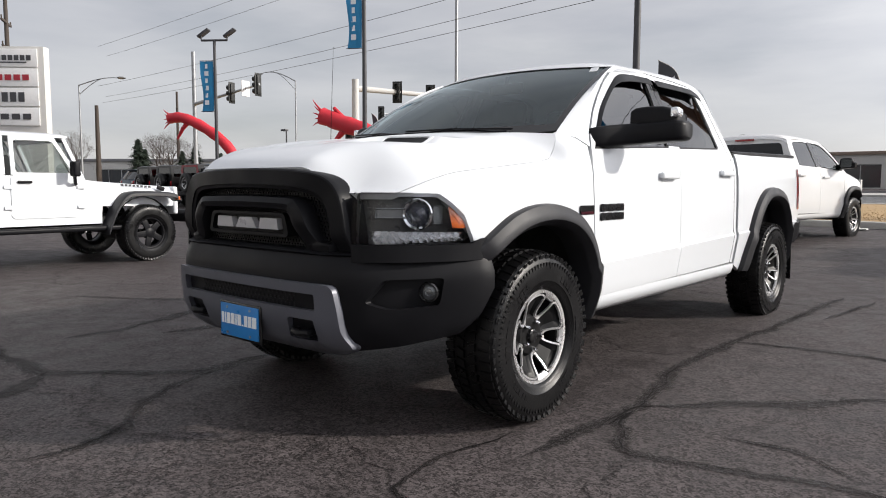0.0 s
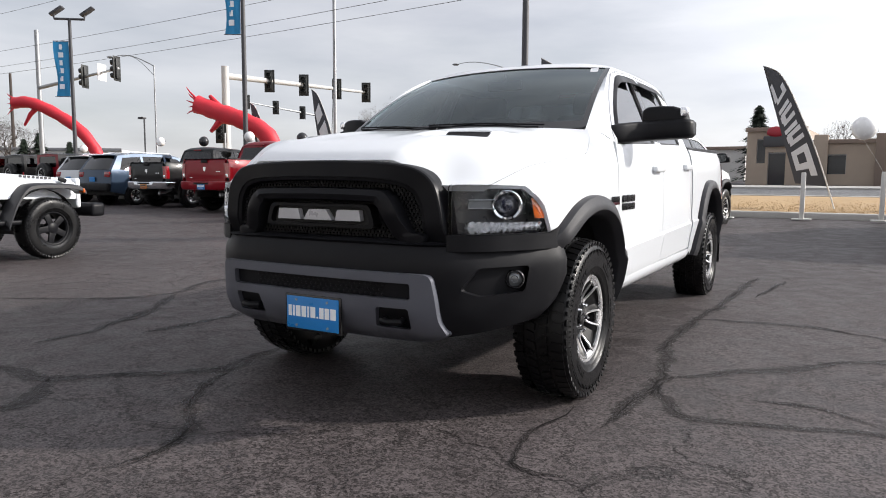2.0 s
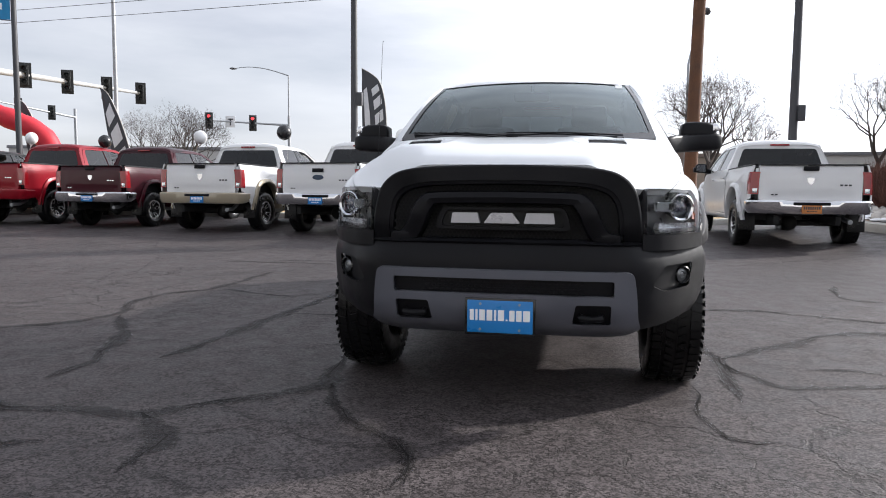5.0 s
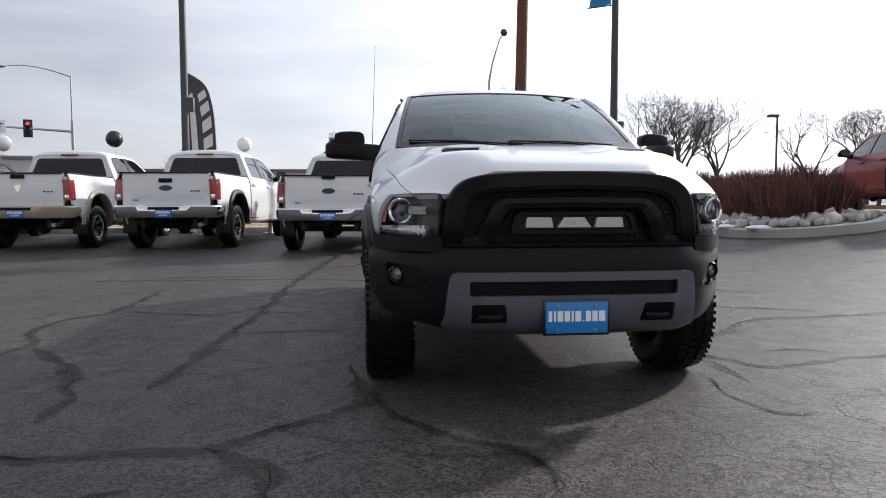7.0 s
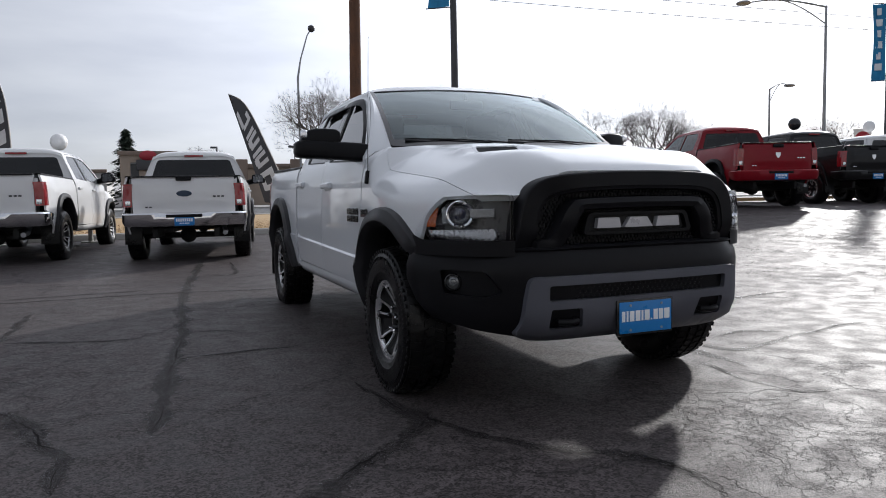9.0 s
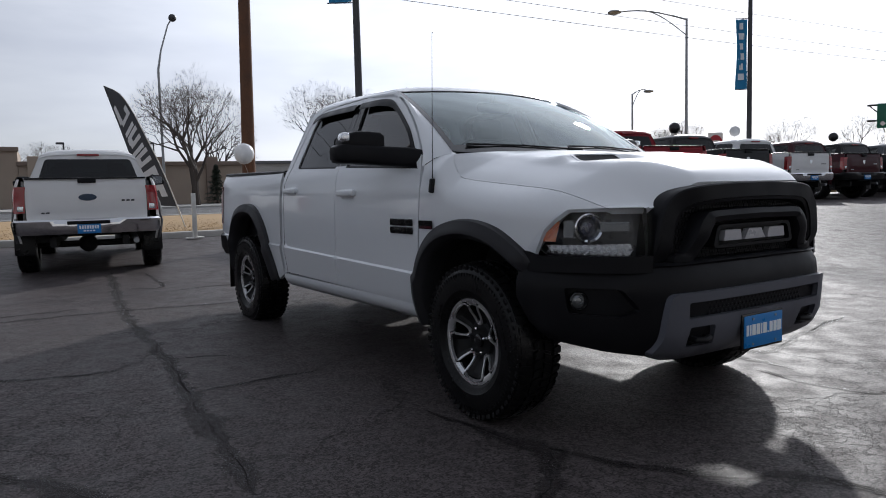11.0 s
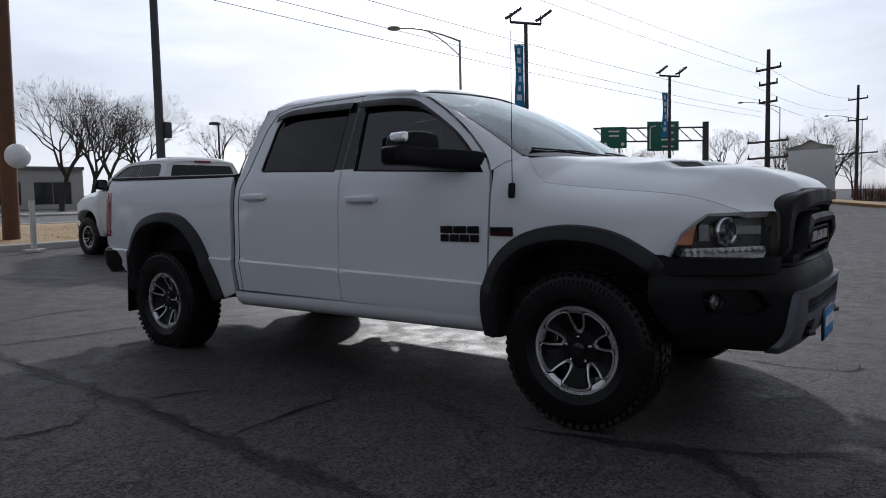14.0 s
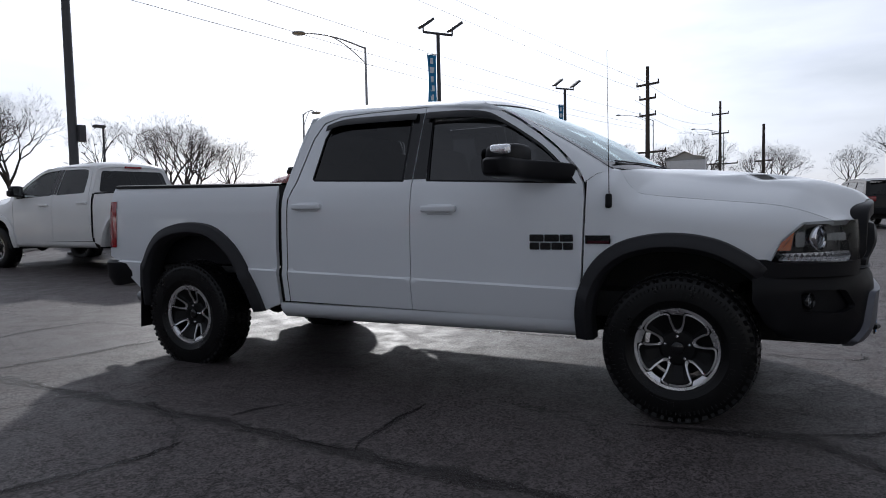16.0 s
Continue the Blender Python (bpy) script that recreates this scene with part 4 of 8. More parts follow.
def build_pickup(o):
    """One crew-cab pickup. o: paint, label, hero (the near one with all its detail), bumper, flares and so on."""
    hero = o.get("hero", False)
    P = o["paint"]
    trim_low = o.get("lower", P)
    st = 0.026 if hero else 0.14
    T = thing(o.get("name", "pickup_truck"), o["label"], "pickup truck", o["m"], o.get("group", ""))
    S = (1, -1)

    # fenders
    top = [(y, lerp(y, EDGE_Z) - 0.002) for y in (0.492, 0.47, 0.44, 0.38, 0.34, 0.32, 0.30, 0.28, 0.255, 0.22, 0.19, 0.10, 0.0, -0.11, -0.22, -0.33, -0.44, -0.51, -0.58, -0.63, -0.67, -0.70, -0.735)]
    fl = arch_hole(ARCH_F, 0, 0.03)
    fender = [(0.530, 0.44), (0.508, 0.80), (0.496, 1.06), (0.491, 1.22)] + top + [(-0.68, 1.080), (-0.60, 1.079), (-0.50, 0.99), (-0.455, 0.89)] + fl[::-1]
    for s in S:
        bm = bmesh.new()
        sheet(bm, fender, (lambda y, z: (s * fender_x(y, z), y, z)), st, lip=0.02, lipv=(-s * 0.7, 0, -0.7))
        part("fender", bm, P, T)
    # doors
    for s in S:
        for nm, outl, win, glassm, hy in (("front_door", FDOOR, FWIN, TINTF if hero else CLEAR, 1.415), ("rear_door", RDOOR, RWIN, TINT, 2.432)):
            bm = bmesh.new()
            sheet(bm, outl, side(s), st, holes=[win], lip=0.03, lipv=(-s, 0, 0), creases=CREASE if hero else ())
            d = part(nm, bm, P, T)
            bm = bmesh.new()
            sheet(bm, win, side(s, -0.012), 0.12)
            part("window", bm, glassm, d, "dark tinted glass" if hero else "")
            if hero or nm == "front_door":
                bm = bmesh.new()
                # window seal
                cw = Vector((sum(p[0] for p in win) / len(win), sum(p[1] for p in win) / len(win)))
                inner = [(cw.x + (p[0] - cw.x) * 0.962, cw.y + (p[1] - cw.y) * 0.955) for p in win]
                sheet(bm, win, side(s, -0.004), 0.08, holes=[inner])
                part("window_seal", bm, TRIM, d)
            bm = bmesh.new()
            hz = 1.177 if nm == "front_door" else 1.206
            box(bm, (s * (side_x(hy, hz) + 0.022), hy, hz), (0.026, 0.240, 0.040), 0.012, seg=3)
            for yy in (-0.10, 0.10):
                box(bm, (s * (side_x(hy, hz) + 0.006), hy + yy, hz), (0.03, 0.035, 0.034), 0.008)
            part("door_handle", bm, o.get("handle", P), d)
            if hero:
                bm = bmesh.new()
                box(bm, (s * (side_x(hy, hz) - 0.003), hy, hz - 0.006), (0.02, 0.17, 0.066), 0.02, seg=3)
                part("handle_recess", bm, P, d)
                # rain visor over the window
                bm = bmesh.new()
                vis = [(1.06, 1.718), (1.18, 1.770), (1.36, 1.792), (1.60, 1.798)] if nm == "front_door" else [(1.67, 1.798), (2.0, 1.801), (2.26, 1.797), (2.385, 1.765)]
                if nm == "front_door":
                    vis = [(0.60, 1.375), (0.76, 1.524), (0.90, 1.622)] + vis
                V = smooth_line(vis, 5)
                rows = []
                for y, z in V:
                    k = 0.32 + 0.68 * sstep(1.0, 1.22, y)          # the visor narrows where it follows the front pillar
                    rows.append([(s * (side_x(y, z) + 0.002), y, z + 0.012 * k), (s * (side_x(y, z) + 0.016 * k + 0.004), y, z + 0.006 * k), (s * (side_x(y, z - 0.040) + 0.028 * k), y, z - 0.036 * k), (s * (side_x(y, z - 0.040) + 0.022 * k), y, z - 0.037 * k)])
                loft(bm, rows)
                part("rain_visor", bm, TRIM, d, "smoked black plastic visor")
    # black pillar cover between the windows
    for s in S:
        bm = bmesh.new()
        sheet(bm, [(1.528, 1.366), (1.562, 1.806), (1.6215, 1.806), (1.6215, 1.366)], side(s, 0.003), 0.1)
        sheet(bm, [(1.6285, 1.366), (1.6285, 1.806), (1.704, 1.806), (1.688, 1.366)], side(s, 0.003), 0.1)
        part("pillar_cover", bm, GLOSSB, T)
    # sills
    for s in S:
        bm = bmesh.new()
        rows = []
        for y in np.linspace(0.535, 2.70, 12):
            rows.append([(s * (side_x(y, z) + q), y, z) for z, q in ((0.532, -0.03), (0.528, -0.004), (0.50, 0.004), (0.46, 0.0), (0.425, -0.03), (0.42, -0.12))])
        loft(bm, rows)
        part("sill", bm, trim_low, T)
    # cab shell: roof, pillars, rear wall
    bm = bmesh.new()
    rows = []
    for y in [1.04, 1.05, 1.065, 1.085, 1.11, 1.15] + list(np.linspace(1.208, 2.38, 15)) + [2.46, 2.52, 2.555, 2.57]:
        row = []
        drop = lerp(y, [(2.36, 0.0), (2.42, 0.005), (2.48, 0.018), (2.52, 0.040), (2.555, 0.072), (2.57, 0.10)])
        fr = 0.046 * max(0, (1.80 - y) / 0.76) ** 2
        for u in [math.sin(math.pi / 2 * k) for k in np.linspace(-1, 1, 33)]:
            a = abs(u)
            x = u * side_x(y, 1.853 - drop)
            top = 1.922 + 0.022 * sstep(1.35, 2.2, y)
            z = top - 0.030 * a ** 2 - (top - 0.030 - 1.853) * a ** 9 - drop - fr * (1 - 0.35 * a)
            f = sstep(1.04, 1.40, y)
            if y < 1.40:
                wx, wy, wz = ws_pt(u * 1.0, 1.0)
                ux = wx + (x - wx) * f
                row.append((ux, wy - 0.004 + (y - 1.04) * (1.40 - wy) / 0.36, wz + 0.004 + (z - wz) * (1 - (1 - min(1.0, (y - 1.04) / 0.17)) ** 3)))
            else:
                row.append((x, y, z))
        rows.append(row)
    loft(bm, rows)
    part("roof", bm, P, T)
    for s in S:
        bm = bmesh.new()
        A = smooth_line([(0.503, 1.316), (0.548, 1.393), (0.68, 1.524), (0.80, 1.619), (0.94, 1.715), (1.06, 1.781), (1.20, 1.832)], 4)
        W = [ws_pt(s * 1.0, v) for v in np.linspace(-0.02, 1.0, len(A))]
        M_ = [((s * (side_x(y, z)) * 0.6 + w[0] * 0.4), y * 0.55 + w[1] * 0.45, z * 0.5 + w[2] * 0.5 + 0.012) for (y, z), w in zip(A, W)]
        loft(bm, [[(s * side_x(y, z), y, z) for y, z in A], M_, W])
        part("windshield_pillar", bm, P, T)
        bm = bmesh.new()
        rp = [(2.612, 0.545), (2.612, 1.25), (2.560, 1.375), (2.495, 1.68), (2.430, 1.794), (2.30, 1.832), (2.05, 1.844), (1.63, 1.847), (1.06, 1.781), (1.20, 1.838), (1.63, 1.857), (2.36, 1.855), (2.42, 1.850), (2.48, 1.837), (2.52, 1.815), (2.555, 1.783), (2.57, 1.755), (2.585, 1.70), (2.638, 1.375), (2.655, 1.25), (2.655, 0.545)]
        sheet(bm, rp, side(s), 0.06 if hero else 0.14)
        part("cab_corner", bm, P, T)
    bm = bmesh.new()
    back = lambda u, z: (u, 2.655 - 0.03 * abs(u) ** 3 - max(0, z - 1.30) * 0.19, z)
    sheet(bm, [(-0.93, 0.6), (0.93, 0.6), (0.915, 1.37), (0.72, 1.83), (0.60, 1.86), (-0.60, 1.86), (-0.72, 1.83), (-0.915, 1.37)], back, 0.12, holes=[rounded([(-0.76, 1.40), (0.76, 1.40), (0.64, 1.76), (-0.64, 1.76)], 0.06)])
    part("cab_rear_wall", bm, P, T)
    bm = bmesh.new()
    sheet(bm, rounded([(-0.765, 1.395), (0.765, 1.395), (0.645, 1.765), (-0.645, 1.765)], 0.06), lambda u, z: (u, back(u, z)[1] + 0.006, z), 0.14)
    part("rear_window", bm, TINT, T)
    bm = bmesh.new()
    box(bm, (0, 2.575, 1.835), (0.34, 0.05, 0.04), 0.012)
    part("brake_lamp", bm, LENS_RED, T)
    # windshield
    bm = bmesh.new()
    loft(bm, [[ws_pt(u, v) for u in np.linspace(-1, 1, 21)] for v in np.linspace(0, 1, 12)])
    part("windshield", bm, SHIELD, T, "grey tinted windshield")
    if hero:
        bm = bmesh.new()
        loft(bm, [[Vector(ws_pt(u, v)) + Vector((0, -0.003, 0.004)) for u in np.linspace(-0.99, 0.99, 21)] for v in (0.990, 1.003)])
        for s in S:
            loft(bm, [[Vector(ws_pt(s * u, v)) + Vector((0, -0.003, 0.004)) for v in np.linspace(0, 1, 10)] for u in (0.965, 1.003)])
        loft(bm, [[Vector(ws_pt(u, v)) + Vector((0, -0.003, 0.004)) for u in np.linspace(-0.99, 0.99, 21)] for v in (-0.01, 0.07)])
        part("windshield_border", bm, GLOSSB, T, "black windshield border")
        bm = bmesh.new()
        c = Vector(ws_pt(0.885, 0.915)) + Vector((0, -0.006, 0.006))
        box(bm, c, (0.05, 0.002, 0.045), 0, rot=(-52, 0, 8))
        part("sticker", bm, PLATE_W, T, "small pale windshield sticker")
        bm = bmesh.new()
        box(bm, (0, 1.06, 1.745), (0.26, 0.04, 0.07), 0.02)
        rod(bm, (0, 1.06, 1.77), (0, 1.07, 1.825), 0.012)
        part("interior_mirror", bm, TRIM, T)
        for x0, x1 in ((-0.10, 0.60), (-0.72, -0.02)):
            bm = bmesh.new()
            a, b = Vector(ws_pt(x1 / 0.8, 0.02)) + Vector((0, -0.02, 0.012)), Vector(ws_pt(x0 / 0.8, 0.065)) + Vector((0, -0.022, 0.010))
            tube(bm, [a + Vector((0, -0.03, -0.02)), a, (a + b) / 2 + Vector((0, -0.006, 0.008)), b], 0.005, 6)
            mid = (a + b) / 2
            tube(bm, [mid + (a - b) * 0.45 + Vector((0, -0.004, -0.012)), mid + (b - a) * 0.5 + Vector((0, -0.004, -0.012))], 0.006, 6)
            part("wiper", bm, TRIM, T)
        bm = bmesh.new()
        loft(bm, [[Vector(ws_pt(u, 0)) + Vector((0, dy, dz)) for u in np.linspace(-1, 1, 21)] for dy, dz in ((0.01, 0.0), (-0.04, -0.030), (-0.10, -0.085))])
        part("cowl", bm, TRIM, T)
    for s in S:
        bm = bmesh.new()
        ys = (0.30, 0.32, 0.36, 0.41, 0.45, 0.48, 0.503)
        A = [(s * fender_x(y, lerp(y, EDGE_Z) - 0.003), y, lerp(y, EDGE_Z) - 0.003) for y in ys]
        h = Vector(hood_pt(s, 1.0))
        B = [h + Vector((-s * 0.02, -0.01, -0.004)), h + Vector((-s * 0.02, 0.005, 0.0)), Vector((s * 0.812, 0.36, 1.386)), Vector(ws_pt(s, -0.05)), Vector(ws_pt(s, -0.035)), Vector(ws_pt(s, -0.025)), Vector(ws_pt(s, -0.02))]
        M2 = [Vector((a[0] * 0.6 + b.x * 0.4, a[1] * 0.55 + b.y * 0.45, a[2] * 0.5 + b.z * 0.5 + 0.012 * i / 6)) for i, (a, b) in enumerate(zip(A, B))]
        loft(bm, [A, M2, B])
        part("cowl_corner", bm, P, T)
    # hood
    bm = bmesh.new()
    nu, nv = (101, 81) if hero else (17, 11)
    loft(bm, [[hood_pt(u, v) for u in np.linspace(-1, 1, nu)] for v in np.linspace(0, 1, nv)])
    rim = [e for e in bm.edges if len(e.link_faces) == 1]
    if hero:
        for v in bm.verts:
            v.co.z += scoop_h(abs(v.co.x), v.co.y)
        hole = [f for f in bm.faces if inside((abs(f.calc_center_median().x), f.calc_center_median().y), SCOOP)]
        bmesh.ops.delete(bm, geom=hole, context="FACES")
        rim = [e for e in rim if e.is_valid]
    r = bmesh.ops.extrude_edge_only(bm, edges=rim)
    for v in [g for g in r["geom"] if isinstance(g, bmesh.types.BMVert)]:
        v.co += Vector((-0.03 * (1 if v.co.x > 0 else -1), 0.01, -0.025))
    part("hood", bm, P, T)
    if hero:
        for s in S:
            bm, bf = bmesh.new(), bmesh.new()
            c = (0.483, -0.401)
            inn = rounded([(c[0] + (x - c[0]) * 0.98, c[1] + (y - c[1]) * 0.97) for x, y in SCOOP], 0.02)
            big = [(c[0] + (x - c[0]) * 1.09, c[1] + (y - c[1]) * 1.22) for x, y in SCOOP]
            sheet(bm, rounded(big, 0.03), lambda u, v: (s * u, v, hood_z(u, v) + 0.002 + scoop_h(u, v)), 0.018, holes=[inn], lip=0.008, lipv=(0, 0, -1))
            sc = part("hood_scoop", bm, P, T)
            sheet(bf, [(c[0] + (x - c[0]) * 0.99, c[1] + (y - c[1]) * 0.97) for x, y in SCOOP], lambda u, v: (s * u, v, hood_z(u, v) - 0.004 + scoop_h(u, v)), 0.03)
            part("scoop_mesh", bf, MESHB, sc, "black mesh insert")
    # flares, wheels
    for s in S:
        if o.get("flares", True):
            part("wheel_arch_flare", flare(s, ARCH_F, 0, 0.100, 0.045), o.get("flare_mat", FLARE), T, "matt black plastic flare" if hero else "")
            part("wheel_arch_flare", flare(s, ARCH_R, WB, 0.100, 0.045), o.get("flare_mat", FLARE), T, "matt black plastic flare" if hero else "")
        for cy, line in ((0, ARCH_F), (WB, ARCH_R)):
            bm = bmesh.new()
            I = smooth_line(arch_hole(line, cy, 0.06), 3)
            loft(bm, [[(s * x, y, z) for y, z in I] for x in (0.93, 0.55)])
            vs = [bm.verts.new((s * 0.55, y, z)) for y, z in I]
            bm.faces.new(vs)
            part("wheel_well", bm, DARK, T)
            m = pose(s * 0.866, cy, TYRE_R - 0.006, 0, 0, 0 if s > 0 else 180) @ pose(0, 0, 0, o.get("spin", 36) + 17 * cy - (26 if s > 0 else 0))
            add_wheel(T, m, WHEEL_FULL if hero else WHEEL_LITE)
    # black boxes that stand in for the shade between cab and bed
    for s in S:
        bm = bmesh.new()
        box(bm, (s * 0.875, 2.68, 0.96), (0.09, 0.075, 0.80), 0.0)
        part("cab_gap_shade", bm, DARK, T)
    # bed
    fr = arch_hole(ARCH_R, WB, 0.03)
    bed = [(2.705, 0.52), (2.705, 1.362), (3.5, 1.376), (4.40, 1.392), (4.445, 1.38), (4.455, 0.835), (4.36, 0.79), (4.09, 0.555)] + fr
    for s in S:
        bm = bmesh.new()
        sheet(bm, bed, side(s), st, lip=0.03, lipv=(-s, 0, 0), creases=CREASE if hero else ())
        part("bed_side", bm, P, T)
        bm = bmesh.new()
        rows = [[(s * (side_x(y, 1.36) + q), y, 1.362 + 0.0175 * (y - 2.685) + dz) for q, dz in ((0.003, -0.012), (0.0, 0.008), (-0.02, 0.016), (-0.085, 0.014), (-0.09, -0.02))] for y in np.linspace(2.69, 4.42, 8)]
        loft(bm, rows)
        part("bed_rail", bm, TRIM, T)
        bm = bmesh.new()
        loft(bm, [[(s * 0.835, y, z) for y in (2.7, 4.4)] for z in (0.78, 1.36)])
        part("bed_inner_wall", bm, TRIM, T)
        # tail lamp wrapping the corner
        bm = bmesh.new()
        rows = []
        for z in np.linspace(0.905, 1.275, 7):
            w = side_x(4.40, z)
            rows.append([(s * (side_x(4.36, z) + 0.005), 4.36 + 0.03 * abs(z - 1.09), z), (s * (w + 0.006), 4.40, z), (s * (w + 0.002), 4.445, z), (s * (w - 0.02), 4.472, z), (s * (w - 0.085), 4.482, z), (s * (w - 0.15), 4.482, z)])
        loft(bm, rows)
        tl = part("tail_lamp", bm, LENS_RED, T)
        bm = bmesh.new()
        box(bm, (s * (side_x(4.4, 0.98) - 0.09), 4.484, 0.965), (0.075, 0.008, 0.075), 0.01)
        part("reverse_lamp", bm, LENS_CLR, tl)
    bm = bmesh.new()
    tg = rounded([(-0.79, 0.80), (0.79, 0.80), (0.79, 1.385), (-0.79, 1.385)], 0.03)
    tgy = lambda u, z: (u, 4.475 + (0.012 if 0.93 < z < 1.22 and abs(u) < 0.68 else 0.0) - 0.03 * sstep(1.33, 1.39, z), z)
    sheet(bm, tg, tgy, 0.07, lip=0.06, lipv=(0, -1, 0))
    tgp = part("tailgate", bm, P, T)
    bm = bmesh.new()
    box(bm, (0, 4.492, o.get("th", 1.305)), (0.24, 0.03, 0.075), 0.02, seg=3)
    part("tailgate_handle", bm, TRIM, tgp)
    bm = bmesh.new()
    box(bm, (0, 4.455, 1.392), (1.58, 0.07, 0.022), 0.01)
    part("tailgate_cap", bm, TRIM, tgp)
    em = o.get("emblem", "shield")
    bm = bmesh.new()
    if em == "oval":
        lathe(bm, [(0.0, 0.016), (0.45, 0.014), (0.5, 0.004), (0.5, -0.01)], 32, Matrix.Translation((0, 4.488, 1.115)) @ Matrix.Rotation(radians(90), 4, "Z") @ Matrix.Diagonal((1, 0.24, 0.10, 1)))
        part("emblem", bm, BLUE_P, tgp, "dark oval badge")
    else:
        sheet(bm, [(-0.055, 1.15), (0.055, 1.15), (0.05, 1.08), (0, 1.03), (-0.05, 1.08)], lambda u, z: (u, 4.492, z + 0.03), 0.05, lip=0.015, lipv=(0, -1, 0))
        part("emblem", bm, CHROME, tgp, "small bright shield badge")
    bm = bmesh.new()
    for k in range(3):
        box(bm, (-0.60 + 0.065 * k, 4.49, 1.06), (0.045, 0.006, 0.028), 0.004)
    part("name_badge", bm, o.get("letter", SIGN_D), tgp)
    bm = bmesh.new()
    for k in range(2):
        box(bm, (0.52 + 0.06 * k, 4.49, 0.90), (0.045, 0.006, 0.02), 0.004)
    part("trim_badge", bm, o.get("letter", SIGN_D), tgp)
    # rear bumper and plate
    bm = bmesh.new()
    half = smooth_line([(0.0, 4.60), (0.30, 4.60), (0.60, 4.598), (0.78, 4.585), (0.88, 4.555), (0.935, 4.505), (0.962, 4.43), (0.968, 4.33), (0.962, 4.19)], 3)
    plan = [(-x, y) for x, y in half[:0:-1]] + [(x, y) for x, y in half]
    rows = []
    for i, (x, y) in enumerate(plan):
        p, q = plan[max(0, i - 1)], plan[min(len(plan) - 1, i + 1)]
        d = Vector((q[0] - p[0], q[1] - p[1])).normalized()
        n = Vector((-d.y, d.x))
        dip = 0.05 * (1 - sstep(0.26, 0.34, abs(x)))
        up = 0.03 * sstep(4.40, 4.19, y) if abs(x) > 0.9 else 0.0
        rows.append([(x + n.x * k, y + n.y * k, z) for k, z in ((-0.12, 0.81), (-0.01, 0.805 - dip * 0.4), (0.01, 0.78 - dip), (0.005, 0.66 + up), (-0.03, 0.59 + up), (-0.14, 0.575 + up))])
    loft(bm, rows)
    part("rear_bumper", bm, o.get("bumper", CHROME), T)
    bm = bmesh.new()
    box(bm, (0, 4.598, 0.752), (0.56, 0.06, 0.05), 0.012)
    part("bumper_step", bm, TRIM, T)
    pm = o.get("plate", PLATE_B)
    bm = bmesh.new()
    box(bm, (0, 4.616, 0.672), (0.305, 0.008, 0.155), 0.01)
    pl_ = part("plate", bm, pm, T)
    bm = bmesh.new()
    for k in range(8):
        box(bm, (-0.115 + 0.033 * k, 4.622, 0.685), (0.022, 0.004, 0.05), 0.0)
    for k in range(4):
        box(bm, (-0.06 + 0.04 * k, 4.622, 0.632), (0.03, 0.004, 0.018), 0.0)
    part("plate_print", bm, PLATE_W if pm is PLATE_B else SIGN_D, pl_)
    # frame, axles, floor
    bm = bmesh.new()
    box(bm, (0, 1.75, 0.60), (1.5, 3.9, 0.16), 0.03)
    box(bm, (0, 3.55, 0.74), (1.66, 1.75, 0.05), 0.01)
    for s in S:
        box(bm, (s * 0.48, 1.8, 0.47), (0.09, 5.2, 0.15), 0.02)
    part("underbody", bm, DARK, T)
    bm = bmesh.new()
    rod(bm, (-0.75, WB, 0.40), (0.75, WB, 0.40), 0.05, n=12)
    ball(bm, (0.05, WB, 0.40), 0.14, (1, 0.9, 1), 2)
    part("rear_axle", bm, DARK, T)
    bm = bmesh.new()
    rod(bm, (-0.75, 0, 0.39), (0.75, 0, 0.39), 0.035, n=12)
    ball(bm, (0.1, 0.0, 0.38), 0.09, (1.2, 1, 1), 2)
    part("front_axle", bm, DARK, T)
    bm = bmesh.new()
    tube(bm, [(-0.45, 1.2, 0.40), (-0.45, 3.0, 0.40), (-0.55, 3.4, 0.62), (-0.55, 3.9, 0.60), (-0.62, 4.3, 0.48), (-0.62, 4.52, 0.46)], 0.04, 10)
    box(bm, (-0.45, 2.3, 0.42), (0.22, 0.7, 0.16), 0.06)
    part("exhaust", bm, STEEL, T)
    if o.get("flaps", True):
        for s in S:
            bm = bmesh.new()
            box(bm, (s * 0.87, 4.06, 0.44), (0.27, 0.012, 0.32), 0.005, rot=(4, 0, 0))
            part("mud_flap", bm, RUBBER, T)
    # cabin
    bm = bmesh.new()
    box(bm, (0, 1.55, 0.74), (1.72, 1.95, 0.12), 0.02)
    box(bm, (0, 0.60, 1.20), (1.66, 0.46, 0.26), 0.09, seg=3)
    part("dashboard", bm, DASHM, T)
    for x in (-0.42, 0.42):
        bm = bmesh.new()
        box(bm, (x, 1.32, 0.95), (0.54, 0.54, 0.20), 0.07, seg=3)
        box(bm, (x, 1.60, 1.27), (0.52, 0.15, 0.62), 0.07, rot=(-12, 0, 0), seg=3)
        box(bm, (x, 1.68, 1.655), (0.28, 0.10, 0.18), 0.05, rot=(-8, 0, 0), seg=3)
        rod(bm, (x - 0.06, 1.67, 1.5), (x - 0.06, 1.68, 1.6), 0.008)
        rod(bm, (x + 0.06, 1.67, 1.5), (x + 0.06, 1.68, 1.6), 0.008)
        part("front_seat", bm, SEATM, T)
    bm = bmesh.new()
    box(bm, (0, 2.25, 0.95), (1.50, 0.5, 0.22), 0.07, seg=3)
    box(bm, (0, 2.50, 1.25), (1.50, 0.14, 0.55), 0.07, rot=(-8, 0, 0), seg=3)
    for x in (-0.45, 0.45):
        box(bm, (x, 2.50, 1.57), (0.28, 0.09, 0.14), 0.04, seg=3)
    part("rear_bench", bm, SEATM, T)
    bm = bmesh.new()
